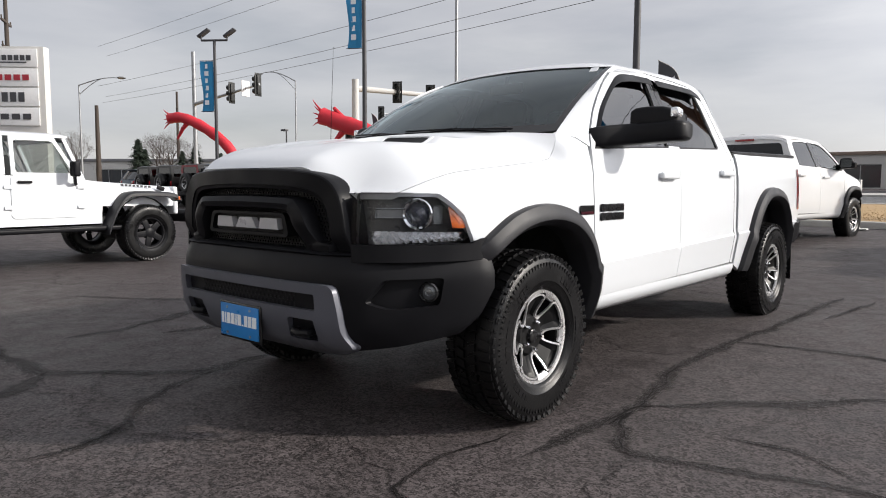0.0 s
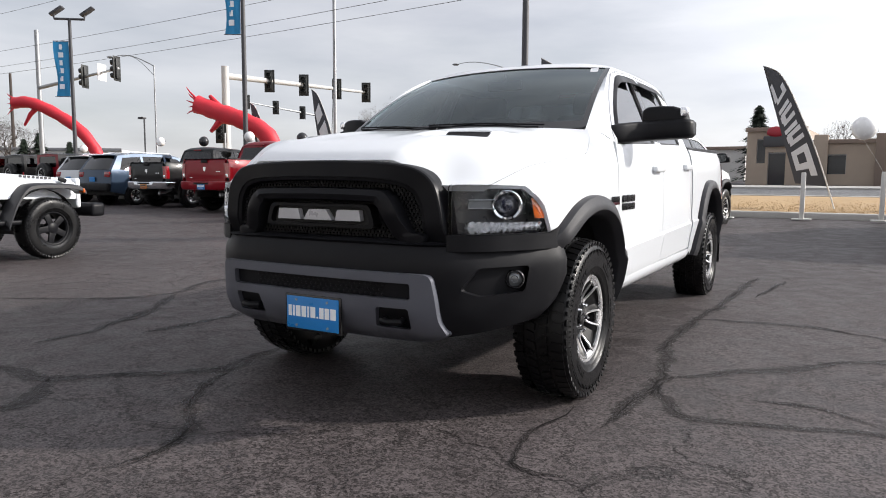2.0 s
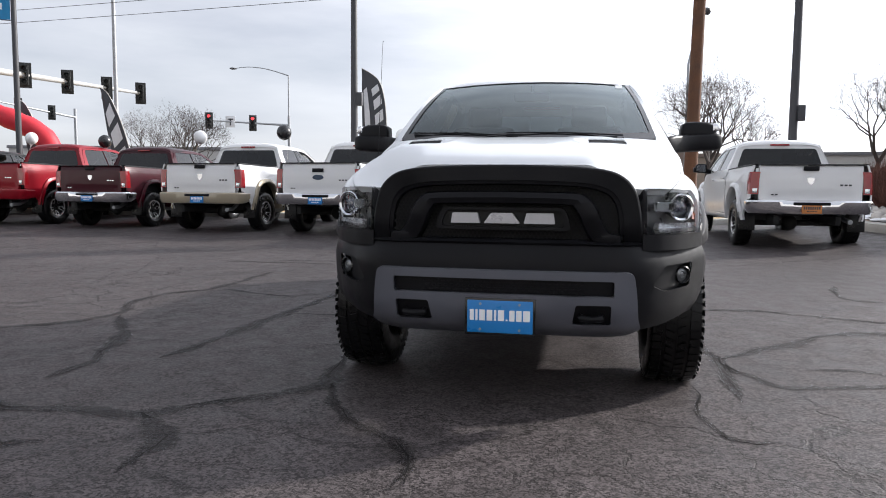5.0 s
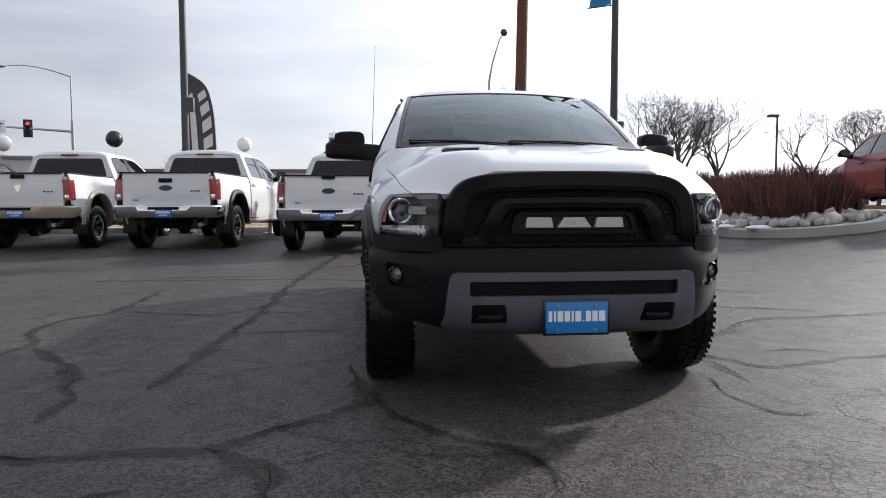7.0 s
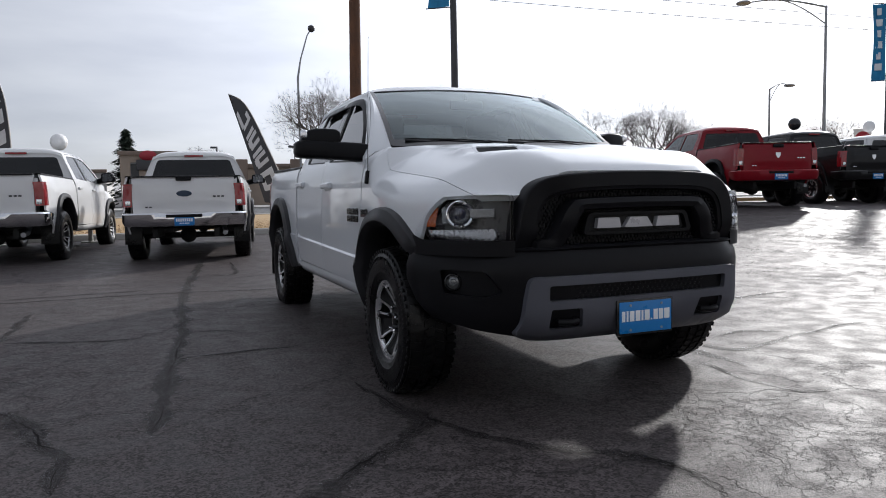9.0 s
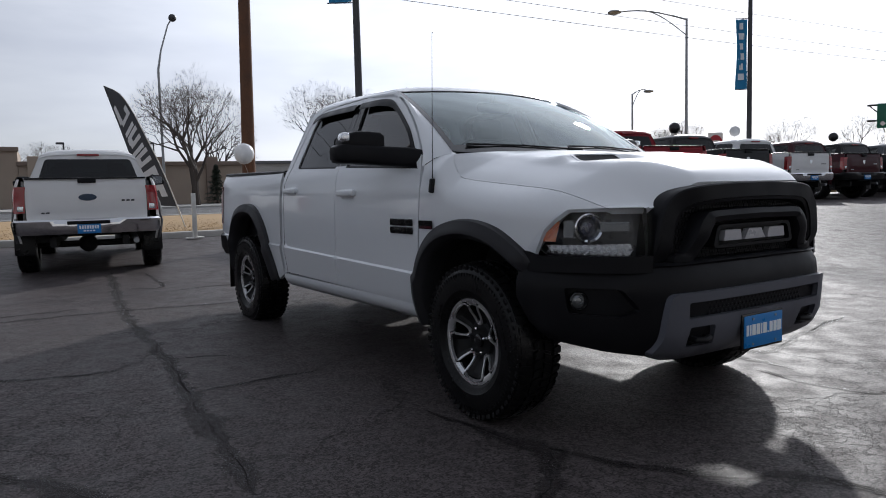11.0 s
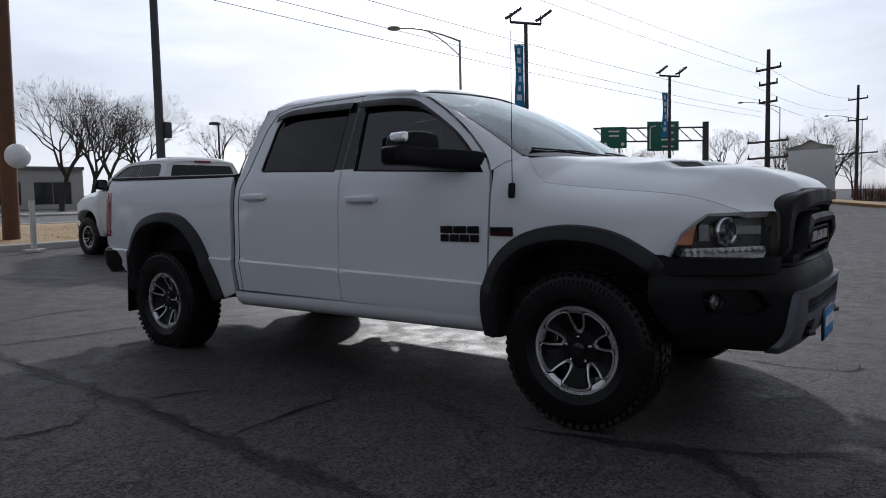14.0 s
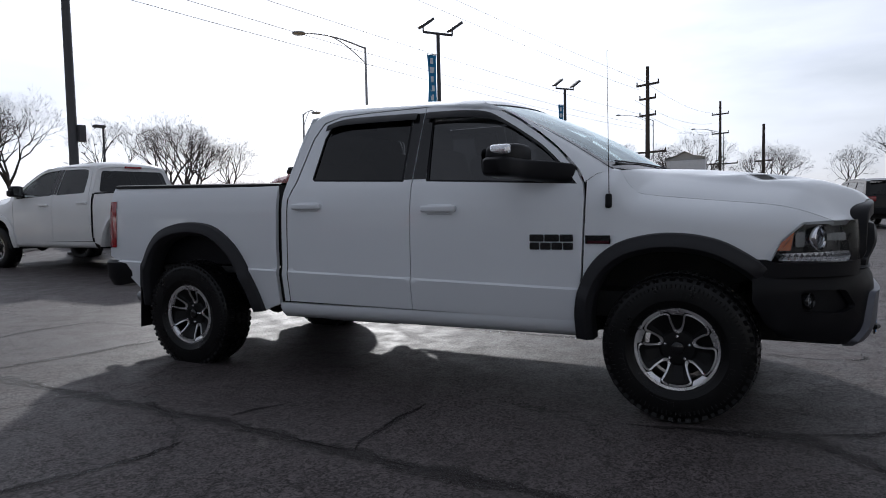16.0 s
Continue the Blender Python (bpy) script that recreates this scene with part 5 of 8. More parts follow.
    tube(bm, [(0.42 + 0.19 * math.cos(a), 0.93 + 0.08 * math.sin(a), 1.24 + 0.17 * math.sin(a)) for a in np.linspace(0, 2 * math.pi, 25)], 0.016, 8)
    box(bm, (0.42, 0.93, 1.23), (0.34, 0.05, 0.06), 0.02)
    part("steering_wheel", bm, TRIM, T)
    front_end(T, o, hero)
    # door mirrors: a thick arm that runs on under the upper housing
    def mirror_loft(rings, power):
        bm = bmesh.new()
        rows = []
        for x, y, w, zl, zh in rings:
            row = []
            for j in range(20):
                a = 2 * math.pi * j / 20
                c, q = math.cos(a), math.sin(a)
                row.append((s * x, y + w / 2 * abs(c) ** power * (1 if c > 0 else -1), (zl + zh) / 2 + (zh - zl) / 2 * abs(q) ** power * (1 if q > 0 else -1)))
            rows.append(row)
        loft(bm, rows, True)
        for row in (rows[0], rows[-1]):
            bm.faces.new([bm.verts.new(p) for p in row])
        bmesh.ops.remove_doubles(bm, verts=bm.verts, dist=1e-5)
        return bm
    for s in S:
        bm = mirror_loft(((1.012, 0.855, 0.10, 1.40, 1.490), (1.020, 0.860, 0.14, 1.40, 1.518), (1.045, 0.866, 0.15, 1.40, 1.533), (1.11, 0.882, 0.15, 1.40, 1.538), (1.18, 0.900, 0.15, 1.40, 1.536), (1.225, 0.912, 0.14, 1.40, 1.522), (1.246, 0.918, 0.12, 1.40, 1.495), (1.254, 0.92, 0.09, 1.40, 1.470)), 0.30)
        mm = part("door_mirror", bm, o.get("mirror", TRIM), T, "large black door mirror" if hero else "")
        bm = mirror_loft(((0.895, 0.665, 0.22, 1.312, 1.420), (0.925, 0.672, 0.20, 1.314, 1.428), (0.965, 0.720, 0.17, 1.322, 1.436), (1.01, 0.785, 0.155, 1.330, 1.444), (1.06, 0.850, 0.155, 1.336, 1.450), (1.15, 0.885, 0.165, 1.342, 1.458), (1.24, 0.908, 0.16, 1.348, 1.462), (1.275, 0.918, 0.14, 1.355, 1.458), (1.290, 0.924, 0.10, 1.370, 1.445)), 0.42)
        part("mirror_arm", bm, o.get("mirror", TRIM), mm)
        bm = bmesh.new()
        sheet(bm, rounded([(1.04, 1.36), (1.245, 1.372), (1.245, 1.508), (1.05, 1.515)], 0.03), lambda u, z: (s * u, 0.958 + (u - 1.04) * 0.22, z), 0.1)
        part("mirror_glass", bm, CHROME, mm)
        if hero:
            bm = bmesh.new()
            box(bm, (s * 1.232, 0.895, 1.500), (0.050, 0.12, 0.056), 0.02, rot=(0, 0, s * 12), seg=3)
            part("marker_lamp", bm, LENS_CLR, mm, "clear mirror lamp")
    return T


BUMP = [(0.0, -0.955), (0.30, -0.95), (0.50, -0.935), (0.60, -0.905), (0.70, -0.835), (0.80, -0.72), (0.87, -0.62), (0.93, -0.52), (0.972, -0.44), (0.985, -0.40)]
_bl = [0.0]
_bs = smooth_line(BUMP, 5)
for _a, _b in zip(_bs, _bs[1:]):
    _bl.append(_bl[-1] + math.hypot(_b[0] - _a[0], _b[1] - _a[1]))
BUMP_LEN = _bl[-1]


def bump_pt(q, z, off=0.0):
    """Front bumper surface: q runs along the bumper from its middle, z is height."""
    s = 1 if q >= 0 else -1
    a = min(abs(q), BUMP_LEN)
    x = float(np.interp(a, _bl, [p[0] for p in _bs]))
    y = float(np.interp(a, _bl, [p[1] for p in _bs]))
    x2 = float(np.interp(min(a + 0.02, BUMP_LEN), _bl, [p[0] for p in _bs]))
    y2 = float(np.interp(min(a + 0.02, BUMP_LEN), _bl, [p[1] for p in _bs]))
    d = Vector((x2 - x, y2 - y))
    n = Vector((d.y, -d.x)).normalized() if d.length > 1e-6 else Vector((1, 0))
    prof = lerp(z, [(0.38, 0.13), (0.44, 0.045), (0.52, 0.008), (0.62, 0.0), (0.72, -0.006), (0.77, 0.0), (0.80, 0.010), (0.82, 0.024)])
    k = off - prof
    return (s * (x + n.x * k), y + n.y * k, z)


def front_end(T, o, hero):
    S = (1, -1)
    P = o["paint"]
    # bumper
    bm = bmesh.new()
    top, low = 0.82, 0.455
    outl = [(-BUMP_LEN, 0.82), (BUMP_LEN, 0.82), (BUMP_LEN, 0.68), (BUMP_LEN - 0.06, 0.57), (BUMP_LEN - 0.15, 0.485), (0.88, 0.445), (0.55, 0.405), (-0.55, 0.405), (-0.88, 0.445), (-BUMP_LEN + 0.15, 0.485), (-BUMP_LEN + 0.06, 0.57), (-BUMP_LEN, 0.68)]
    fq = float(np.interp(0.845, [p[0] for p in _bs], _bl))
    fogs = [rounded([(s * (fq - 0.25), 0.635), (s * (fq - 0.17), 0.728), (s * (fq + 0.085), 0.732), (s * (fq + 0.065), 0.618), (s * (fq - 0.16), 0.605)], 0.02) for s in S]
    sheet(bm, outl, bump_pt, 0.05 if hero else 0.1, holes=fogs, lip=0.03, lipv=(0, 1, 0))
    bp = part("front_bumper", bm, TRIM if hero else o.get("bumper", CHROME), T, "matt black front bumper" if hero else "")
    if not hero:
        bm = bmesh.new()
        box(bm, (0, -0.90, 0.98), (1.24, 0.10, 0.32), 0.06, seg=3)
        g = part("grille", bm, MESHB, T)
        bm = bmesh.new()
        box(bm, (0, -0.955, 0.98), (0.06, 0.03, 0.32), 0.01)
        box(bm, (0, -0.955, 1.0), (1.2, 0.03, 0.06), 0.01)
        part("grille_bars", bm, o.get("bumper", CHROME), g)
        for s in S:
            bm = bmesh.new()
            sheet(bm, [(0.63, 0.86), (0.63, 1.07), (0.86, 1.07), (1.05, 0.90), (1.0, 0.86)], lambda q, z: (s * bump_pt(q - 0.0, 0.62)[0] * 0.965, bump_pt(q, 0.62)[1] + 0.11, z), 0.1)
            part("headlamp", bm, LENS_CLR, T)
        return
    for s in S:
        bm = bmesh.new()
        sheet(bm, rounded([(s * (fq - 0.27), 0.63), (s * (fq - 0.18), 0.745), (s * (fq + 0.11), 0.75), (s * (fq + 0.09), 0.60), (s * (fq - 0.17), 0.59)], 0.02), lambda q, z: Vector(bump_pt(q, z)) + Vector((-s * 0.02, 0.028, 0)), 0.06)
        part("fog_pocket", bm, TRIM, bp)
        c = Vector((s * 0.842, -0.628, 0.672))
        nrm = Vector((s * 0.45, -0.89, 0)).normalized()
        rotm = Matrix.Translation(c) @ nrm.to_track_quat("X", "Z").to_matrix().to_4x4()
        bm = bmesh.new()
        lathe(bm, [(0.042, -0.03), (0.043, 0.010), (0.038, 0.015), (0.033, 0.006), (0.033, -0.02)], 28, rotm)
        fg = part("fog_lamp", bm, GLOSSB, bp)
        bm = bmesh.new()
        lathe(bm, [(0.0, 0.004), (0.012, 0.001), (0.016, 0.006), (0.026, 0.002), (0.034, -0.004)], 24, rotm)
        part("fog_lens", bm, LENS_DIM, fg)
    # rounded shelf between bumper and grille
    bm = bmesh.new()
    rows = []
    for q in np.linspace(-BUMP_LEN, BUMP_LEN, 61):
        rise = 0.010 * (1 - sstep(0.32, 0.48, abs(q)))
        rows.append([bump_pt(q, 0.82), bump_pt(q, 0.828 + rise * 0.35, 0.012), bump_pt(q, 0.836 + rise * 0.8, -0.004), bump_pt(q, 0.838 + rise, -0.03), bump_pt(q, 0.838 + rise, -0.12)])
    loft(bm, rows)
    part("bumper_shelf", bm, TRIM, bp)
    # grey skid panel
    bm = bmesh.new()
    sk = rounded([(-0.585, 0.707), (0.585, 0.707), (0.605, 0.60), (0.618, 0.50), (0.665, 0.432), (0.62, 0.402), (0.45, 0.392), (-0.45, 0.392), (-0.62, 0.402), (-0.665, 0.432), (-0.618, 0.50), (-0.605, 0.60)], 0.035)
    slot = rounded([(-0.505, 0.595), (0.505, 0.595), (0.505, 0.665), (-0.505, 0.665)], 0.012)
    hooks = [rounded([(s * 0.325, 0.462), (s * 0.50, 0.462), (s * 0.495, 0.555), (s * 0.34, 0.555)], 0.012) for s in S]
    sheet(bm, sk, lambda q, z: bump_pt(q, z, 0.028), 0.04, holes=[slot] + hooks, lip=0.05, lipv=(0, 1, 0))
    skp = part("skid_panel", bm, SKID, T, "satin grey painted skid panel")
    for pts in [rounded([(-0.52, 0.585), (0.52, 0.585), (0.52, 0.675), (-0.52, 0.675)], 0.01)] + [[(s * 0.31, 0.45), (s * 0.52, 0.45), (s * 0.51, 0.565), (s * 0.33, 0.565)] for s in S]:
        bm = bmesh.new()
        sheet(bm, pts, lambda q, z: bump_pt(q, z, -0.006), 0.06)
        part("skid_opening", bm, MESHB, skp, "black opening")
    bm = bmesh.new()
    for i in range(26):
        for j in range(3):
            x = -0.36 + 0.029 * i + (0.0145 if j % 2 else 0)
            if abs(x) < 0.37:
                box(bm, (x, bump_pt(x, 0.62, 0.000)[1], 0.606 + 0.022 * j), (0.021, 0.008, 0.014), 0.004, seg=1)
    part("slot_mesh", bm, TRIM, skp)
    for s in S:
        bm = bmesh.new()
        tube(bm, [(s * 0.365, -0.91, 0.50), (s * 0.365, -0.955, 0.495), (s * 0.41, -0.97, 0.492), (s * 0.455, -0.955, 0.495), (s * 0.455, -0.91, 0.50)], 0.016, 8)
        part("tow_hook", bm, TRIM, skp, "black tow hook")
    # plate
    bm = bmesh.new()
    box(bm, (0, -0.978, 0.490), (0.325, 0.012, 0.172), 0.012, seg=2)
    fp = part("plate_frame", bm, GLOSSB, T)
    bm = bmesh.new()
    box(bm, (0, -0.986, 0.491), (0.302, 0.006, 0.150), 0.006, seg=2)
    pb = part("plate", bm, PLATE_B, fp, "bright blue dealer plate")
    bm = bmesh.new()
    for a, b in ((-0.138, -0.120), (-0.112, -0.102), (-0.094, -0.068), (-0.060, -0.034), (-0.026, -0.016), (-0.008, 0.020), (0.044, 0.068), (0.075, 0.100), (0.107, 0.138)):
        box(bm, ((a + b) / 2, -0.9895, 0.498), (b - a, 0.003, 0.050), 0.0)
    box(bm, (0.032, -0.9895, 0.477), (0.008, 0.003, 0.008), 0.0)
    part("plate_print", bm, PLATE_W, pb, "white printed bars")
    for x in (-0.09, 0.09):
        for z in (0.55, 0.432):
            bm = bmesh.new()
            rod(bm, (x, -0.986, z), (x, -0.994, z), 0.006, n=8)
            part("plate_screw", bm, STEEL, pb)
    # grille shell
    OUT = [(0.640, 0.795), (0.632, 0.90), (0.618, 1.00), (0.590, 1.085), (0.525, 1.145), (0.42, 1.172), (0.22, 1.184), (0.0, 1.188)]
    INN = [(0.528, 0.80), (0.526, 0.88), (0.520, 0.955), (0.500, 1.020), (0.455, 1.062), (0.36, 1.085), (0.19, 1.094), (0.0, 1.097)]
    OUT = OUT + [(-x, z) for x, z in OUT[-2::-1]]
    INN = INN + [(-x, z) for x, z in INN[-2::-1]]
    OUT, INN = smooth_line(OUT, 4), smooth_line(INN, 4)
    bm = bmesh.new()
    rows = []
    for (xo, zo), (xi, zi) in zip(OUT, INN):
        yb = -0.928 + 0.10 * xo ** 2 + 0.28 * max(0, abs(xo) - 0.5) ** 1.6 + 0.045 * sstep(0.93, 0.82, zo) + 0.022 * sstep(0.40, 0.60, abs(xo)) + 0.010 * sstep(1.05, 1.17, zo)
        row = []
        for f, y in ((0.0, yb + 0.10), (0.0, yb - 0.012), (0.012, yb - 0.026), (0.04, yb - 0.036), (0.10, yb - 0.041), (0.50, yb - 0.043), (0.78, yb - 0.044), (0.80, yb - 0.038), (0.96, yb - 0.034), (0.99, yb - 0.026), (1.02, yb + 0.06), (1.02, yb + 0.11)):
            row.append((xo + (xi - xo) * f, y, zo + (zi - zo) * f))
        rows.append(row)
    loft(bm, rows)
    gr = part("grille", bm, TRIM, T, "matt black grille surround", sharp=22)
    # back mesh of small hexagons
    bm = bmesh.new()
    box(bm, (0, -0.845, 0.955), (1.06, 0.02, 0.30), 0.0)
    part("grille_backing", bm, DARK, gr)
    bm = bmesh.new()
    for i in range(54):
        for j in range(17):
            x, z = -0.52 + 0.0198 * i + (0.0099 if j % 2 else 0), 0.820 + 0.0168 * j
            if abs(x) > 0.525 or z > 1.09 - 0.25 * max(0, abs(x) - 0.4):
                continue
            rod(bm, (x, -0.880, z), (x, -0.865, z), 0.0080, 0.0045, 6, cap=True)
    part("grille_mesh", bm, MESHB, gr, "black hexagonal mesh", sharp=20)
    # moustache bar
    outer = [(0.535, 0.800), (0.545, 0.868), (0.490, 0.878), (0.455, 0.925), (0.425, 0.995), (0.380, 1.045), (0.315, 1.062), (0.0, 1.068)]
    inner = [(0.440, 0.800), (0.415, 0.825), (0.385, 0.865), (0.360, 0.915), (0.340, 0.962), (0.318, 0.992), (0.285, 1.004), (0.0, 1.008)]
    outer, inner = smooth_line(outer, 4), smooth_line(inner, 4)
    outer = outer + [(-x, z) for x, z in outer[-2::-1]]
    inner = inner + [(-x, z) for x, z in inner[-2::-1]]
    bm = bmesh.new()
    rows = []
    for (xo, zo), (xi, zi) in zip(outer, inner):
        sink = 0.05 * sstep(0.97, 0.82, (zo + zi) / 2)
        rows.append([(xo + (xi - xo) * f, y + sink, zo + (zi - zo) * f) for f, y in ((0, -0.86), (0.0, -0.92), (0.10, -0.948), (0.5, -0.962), (0.9, -0.952), (1.0, -0.932), (1.0, -0.86))])
    loft(bm, rows)
    part("grille_bar", bm, TRIM, gr)
    bm = bmesh.new()
    o2 = rounded([(-0.315, 0.888), (0.315, 0.888), (0.285, 0.992), (-0.285, 0.992)], 0.03)
    i2 = rounded([(-0.290, 0.902), (0.290, 0.902), (0.265, 0.978), (-0.265, 0.978)], 0.025)
    sheet(bm, o2, lambda u, z: (u, -0.938, z), 0.05, holes=[i2], lip=0.06, lipv=(0, 1, 0))
    part("nameplate_bezel", bm, MESHB, gr)
    bm = bmesh.new()
    sheet(bm, i2, lambda u, z: (u, -0.910, z), 0.05)
    part("nameplate_back", bm, DARK, gr)
    for shape in ([(-0.240, 0.918), (-0.104, 0.918), (-0.116, 0.966), (-0.232, 0.966)], [(-0.086, 0.918), (0.080, 0.918), (0.046, 0.966), (-0.052, 0.966)], [(0.098, 0.918), (0.240, 0.918), (0.232, 0.966), (0.110, 0.966)]):
        bm = bmesh.new()
        sheet(bm, rounded(shape, 0.003), lambda u, z: (u, -0.940, z), 0.05, lip=0.028, lipv=(0, 1, 0))
        part("nameplate_block", bm, NAME_S, gr, "brushed silver name block", sharp=25)
    # headlamps
    HP = smooth_line([(0.632, -0.865), (0.70, -0.835), (0.78, -0.765), (0.84, -0.685), (0.89, -0.60), (0.93, -0.51), (0.958, -0.43)], 6)
    hl = [0.0]
    for a, b in zip(HP, HP[1:]):
        hl.append(hl[-1] + math.hypot(b[0] - a[0], b[1] - a[1]))
    HL = hl[-1]

    def head(s, off=0.0):
        def f(q, z):
            q = min(max(q, 0), HL)
            x, y = float(np.interp(q, hl, [p[0] for p in HP])), float(np.interp(q, hl, [p[1] for p in HP]))
            q2 = min(q + 0.01, HL)
            q1 = max(q - 0.01, 0)
            d = Vector((np.interp(q2, hl, [p[0] for p in HP]) - np.interp(q1, hl, [p[0] for p in HP]), np.interp(q2, hl, [p[1] for p in HP]) - np.interp(q1, hl, [p[1] for p in HP]))).normalized()
            k = off - 0.22 * max(0.0, z - 0.95) ** 1.5
            return (s * (x + d.y * k), y - d.x * k, z)
        return f
    lens = rounded([(0.004, 0.868), (0.004, 1.083), (0.30, 1.083), (0.40, 1.072), (0.505, 0.975), (0.565, 0.900), (0.52, 0.868)], 0.018)
    for s in S:
        bm = bmesh.new()
        sheet(bm, lens, head(s, -0.085), 0.05)
        rim_ = [e for e in bm.edges if len(e.link_faces) == 1]
        r = bmesh.ops.extrude_edge_only(bm, edges=rim_)
        for v in [g for g in r["geom"] if isinstance(g, bmesh.types.BMVert)]:
            v.co += Vector((s * 0.045, -0.070, 0))
        hb = part("headlamp", bm, BEZEL, T, "dark grey headlamp housing")
        bm = bmesh.new()
        sheet(bm, lens, head(s, 0.004), 0.04, lip=0.01, lipv=(0, 1, 0))
        part("headlamp_lens", bm, LENSG, hb, "clear lens")
        # projector
        c = Vector(head(s, -0.038)(0.292, 0.995))
        n = Vector((s * 0.40, -0.91, 0)).normalized()
        mt = Matrix.Translation(c) @ n.to_track_quat("X", "Z").to_matrix().to_4x4()
        bm = bmesh.new()
        lathe(bm, [(0.052, -0.03), (0.066, 0.018), (0.066, 0.026), (0.061, 0.030), (0.052, 0.024), (0.046, 0.002), (0.046, -0.01)], 40, mt)
        part("projector_ring", bm, CHROME, hb, "bright projector ring")
        bm = bmesh.new()
        lathe(bm, [(0.0, 0.026), (0.016, 0.023), (0.032, 0.014), (0.046, -0.004)], 32, mt)
        part("projector_lens", bm, PROJ, hb, "dark glass projector lens")
        for q, z, w, h in ((0.165, 0.998, 0.12, 0.036), (0.378, 0.99, 0.045, 0.075)):
            p = Vector(head(s, -0.045)(q, z))
            t = Vector(head(s, -0.045)(q + 0.03, z)) - p
            rz = Matrix.Translation(p) @ Matrix.Rotation(math.atan2(t.y, t.x), 4, "Z")
            bm = bmesh.new()
            L = [rz @ Vector((a * w / 2, 0, b * h / 2)) for a, b in ((-1, -1), (1, -1), (1, 1), (-1, 1), (-1, -1))]
            tube(bm, L, 0.0045, 6)
            part("reflector_frame", bm, LENS_DIM, hb, "thin bright frame")
            bm = bmesh.new()
            sheet(bm, [(-w / 2, -h / 2), (w / 2, -h / 2), (w / 2, h / 2), (-w / 2, h / 2)], lambda u, v: rz @ Vector((u, 0.012, v)), 0.03)
            part("reflector", bm, LENS_DIM, hb)
        bm = bmesh.new()
        for k in range(13):
            q = 0.075 + 0.031 * k
            hh = 0.030 - 0.0008 * k
            low, high = head(s, -0.034), head(s, -0.010)
            loft(bm, [[low(q + sh, zz), high(q + sh + 0.012, zz), low(q + sh + 0.031, zz)] for sh, zz in ((0.016, 0.903 - hh), (0.0, 0.900), (0.014, 0.903 + hh * 0.8))])
        part("daytime_lamp", bm, LENS_CLR, hb, "row of clear LED lamps", sharp=10)
        bm = bmesh.new()
        sheet(bm, [(0.435, 0.935), (0.415, 1.025), (0.435, 1.025), (0.495, 0.955), (0.495, 0.935)], head(s, -0.02), 0.03, lip=0.02, lipv=(0, 1, 0))
        part("turn_lamp", bm, LENS_AMB, hb, "amber turn lamp")
        # dark band under the lamp
        bm = bmesh.new()
        sheet(bm, [(0.0, 0.800), (0.0, 0.873), (0.50, 0.873), (0.58, 0.892), (0.60, 0.80)], head(s, 0.004), 0.05, lip=0.04, lipv=(0, 1, 0))
        part("lamp_valance", bm, TRIM, T)


HERO = build_pickup(dict(hero=True, paint=WHITE, m=Matrix(), label="white crew-cab off-road pickup with black bumper and flares", mirror=TRIM, bumper=TRIM))
# badges, antenna, roof fin on the near truck
for s in (1, -1):
    xs = s * (side_x(0.7, 0.98) + 0.006)
    for y0, y1, zz in ((0.562, 0.640, 0.998), (0.644, 0.732, 0.998), (0.736, 0.822, 0.998), (0.562, 0.622, 0.951), (0.626, 0.690, 0.951), (0.694, 0.758, 0.951), (0.762, 0.822, 0.951)):
        bm = bmesh.new()
        box(bm, (xs, (y0 + y1) / 2, zz), (0.008, y1 - y0, 0.041), 0.006, seg=1)
        part("badge_block", bm, GLOSSB, HERO, "black model badge block")
    bm = bmesh.new()
    xs = s * (side_x(0.44, 0.98) + 0.006)
    box(bm, (xs, 0.422, 0.990), (0.006, 0.142, 0.048), 0.004, seg=1)
    fb = part("fender_badge", bm, GLOSSB, HERO, "small black engine badge")
    bm = bmesh.new()
    box(bm, (xs + s * 0.003, 0.418, 0.976), (0.004, 0.124, 0.014), 0.0)
    part("badge_stripe", bm, MAROON_P, fb)
bm = bmesh.new()
box(bm, (-0.968, 0.362, 1.205), (0.026, 0.036, 0.08), 0.012, rot=(0, 8, 0), seg=3)
part("antenna_base", bm, TRIM, HERO)
bm = bmesh.new()
rod(bm, (-0.965, 0.36, 1.23), (-0.935, 0.375, 2.03), 0.0026, 0.0010, 8)
ball(bm, (-0.93, 0.375, 2.03), 0.003, sub=1)
part("antenna_mast", bm, TRIM, HERO)

# ---------------------------------------------------------------- parked vehicles
def park(x, y, cw, axle=WB, scale=1.0):
    """Pose that puts the rear axle over (x, y) with the nose towards +y, turned clockwise by cw degrees."""
    m = pose(0, 0, 0, 0, 0, 180 - cw)
    p = m @ Vector((0, axle * scale, 0))
    return pose(x - p.x, y - p.y, gz(x, y), 0, 0, 180 - cw) @ Matrix.Diagonal((scale, scale, scale, 1))


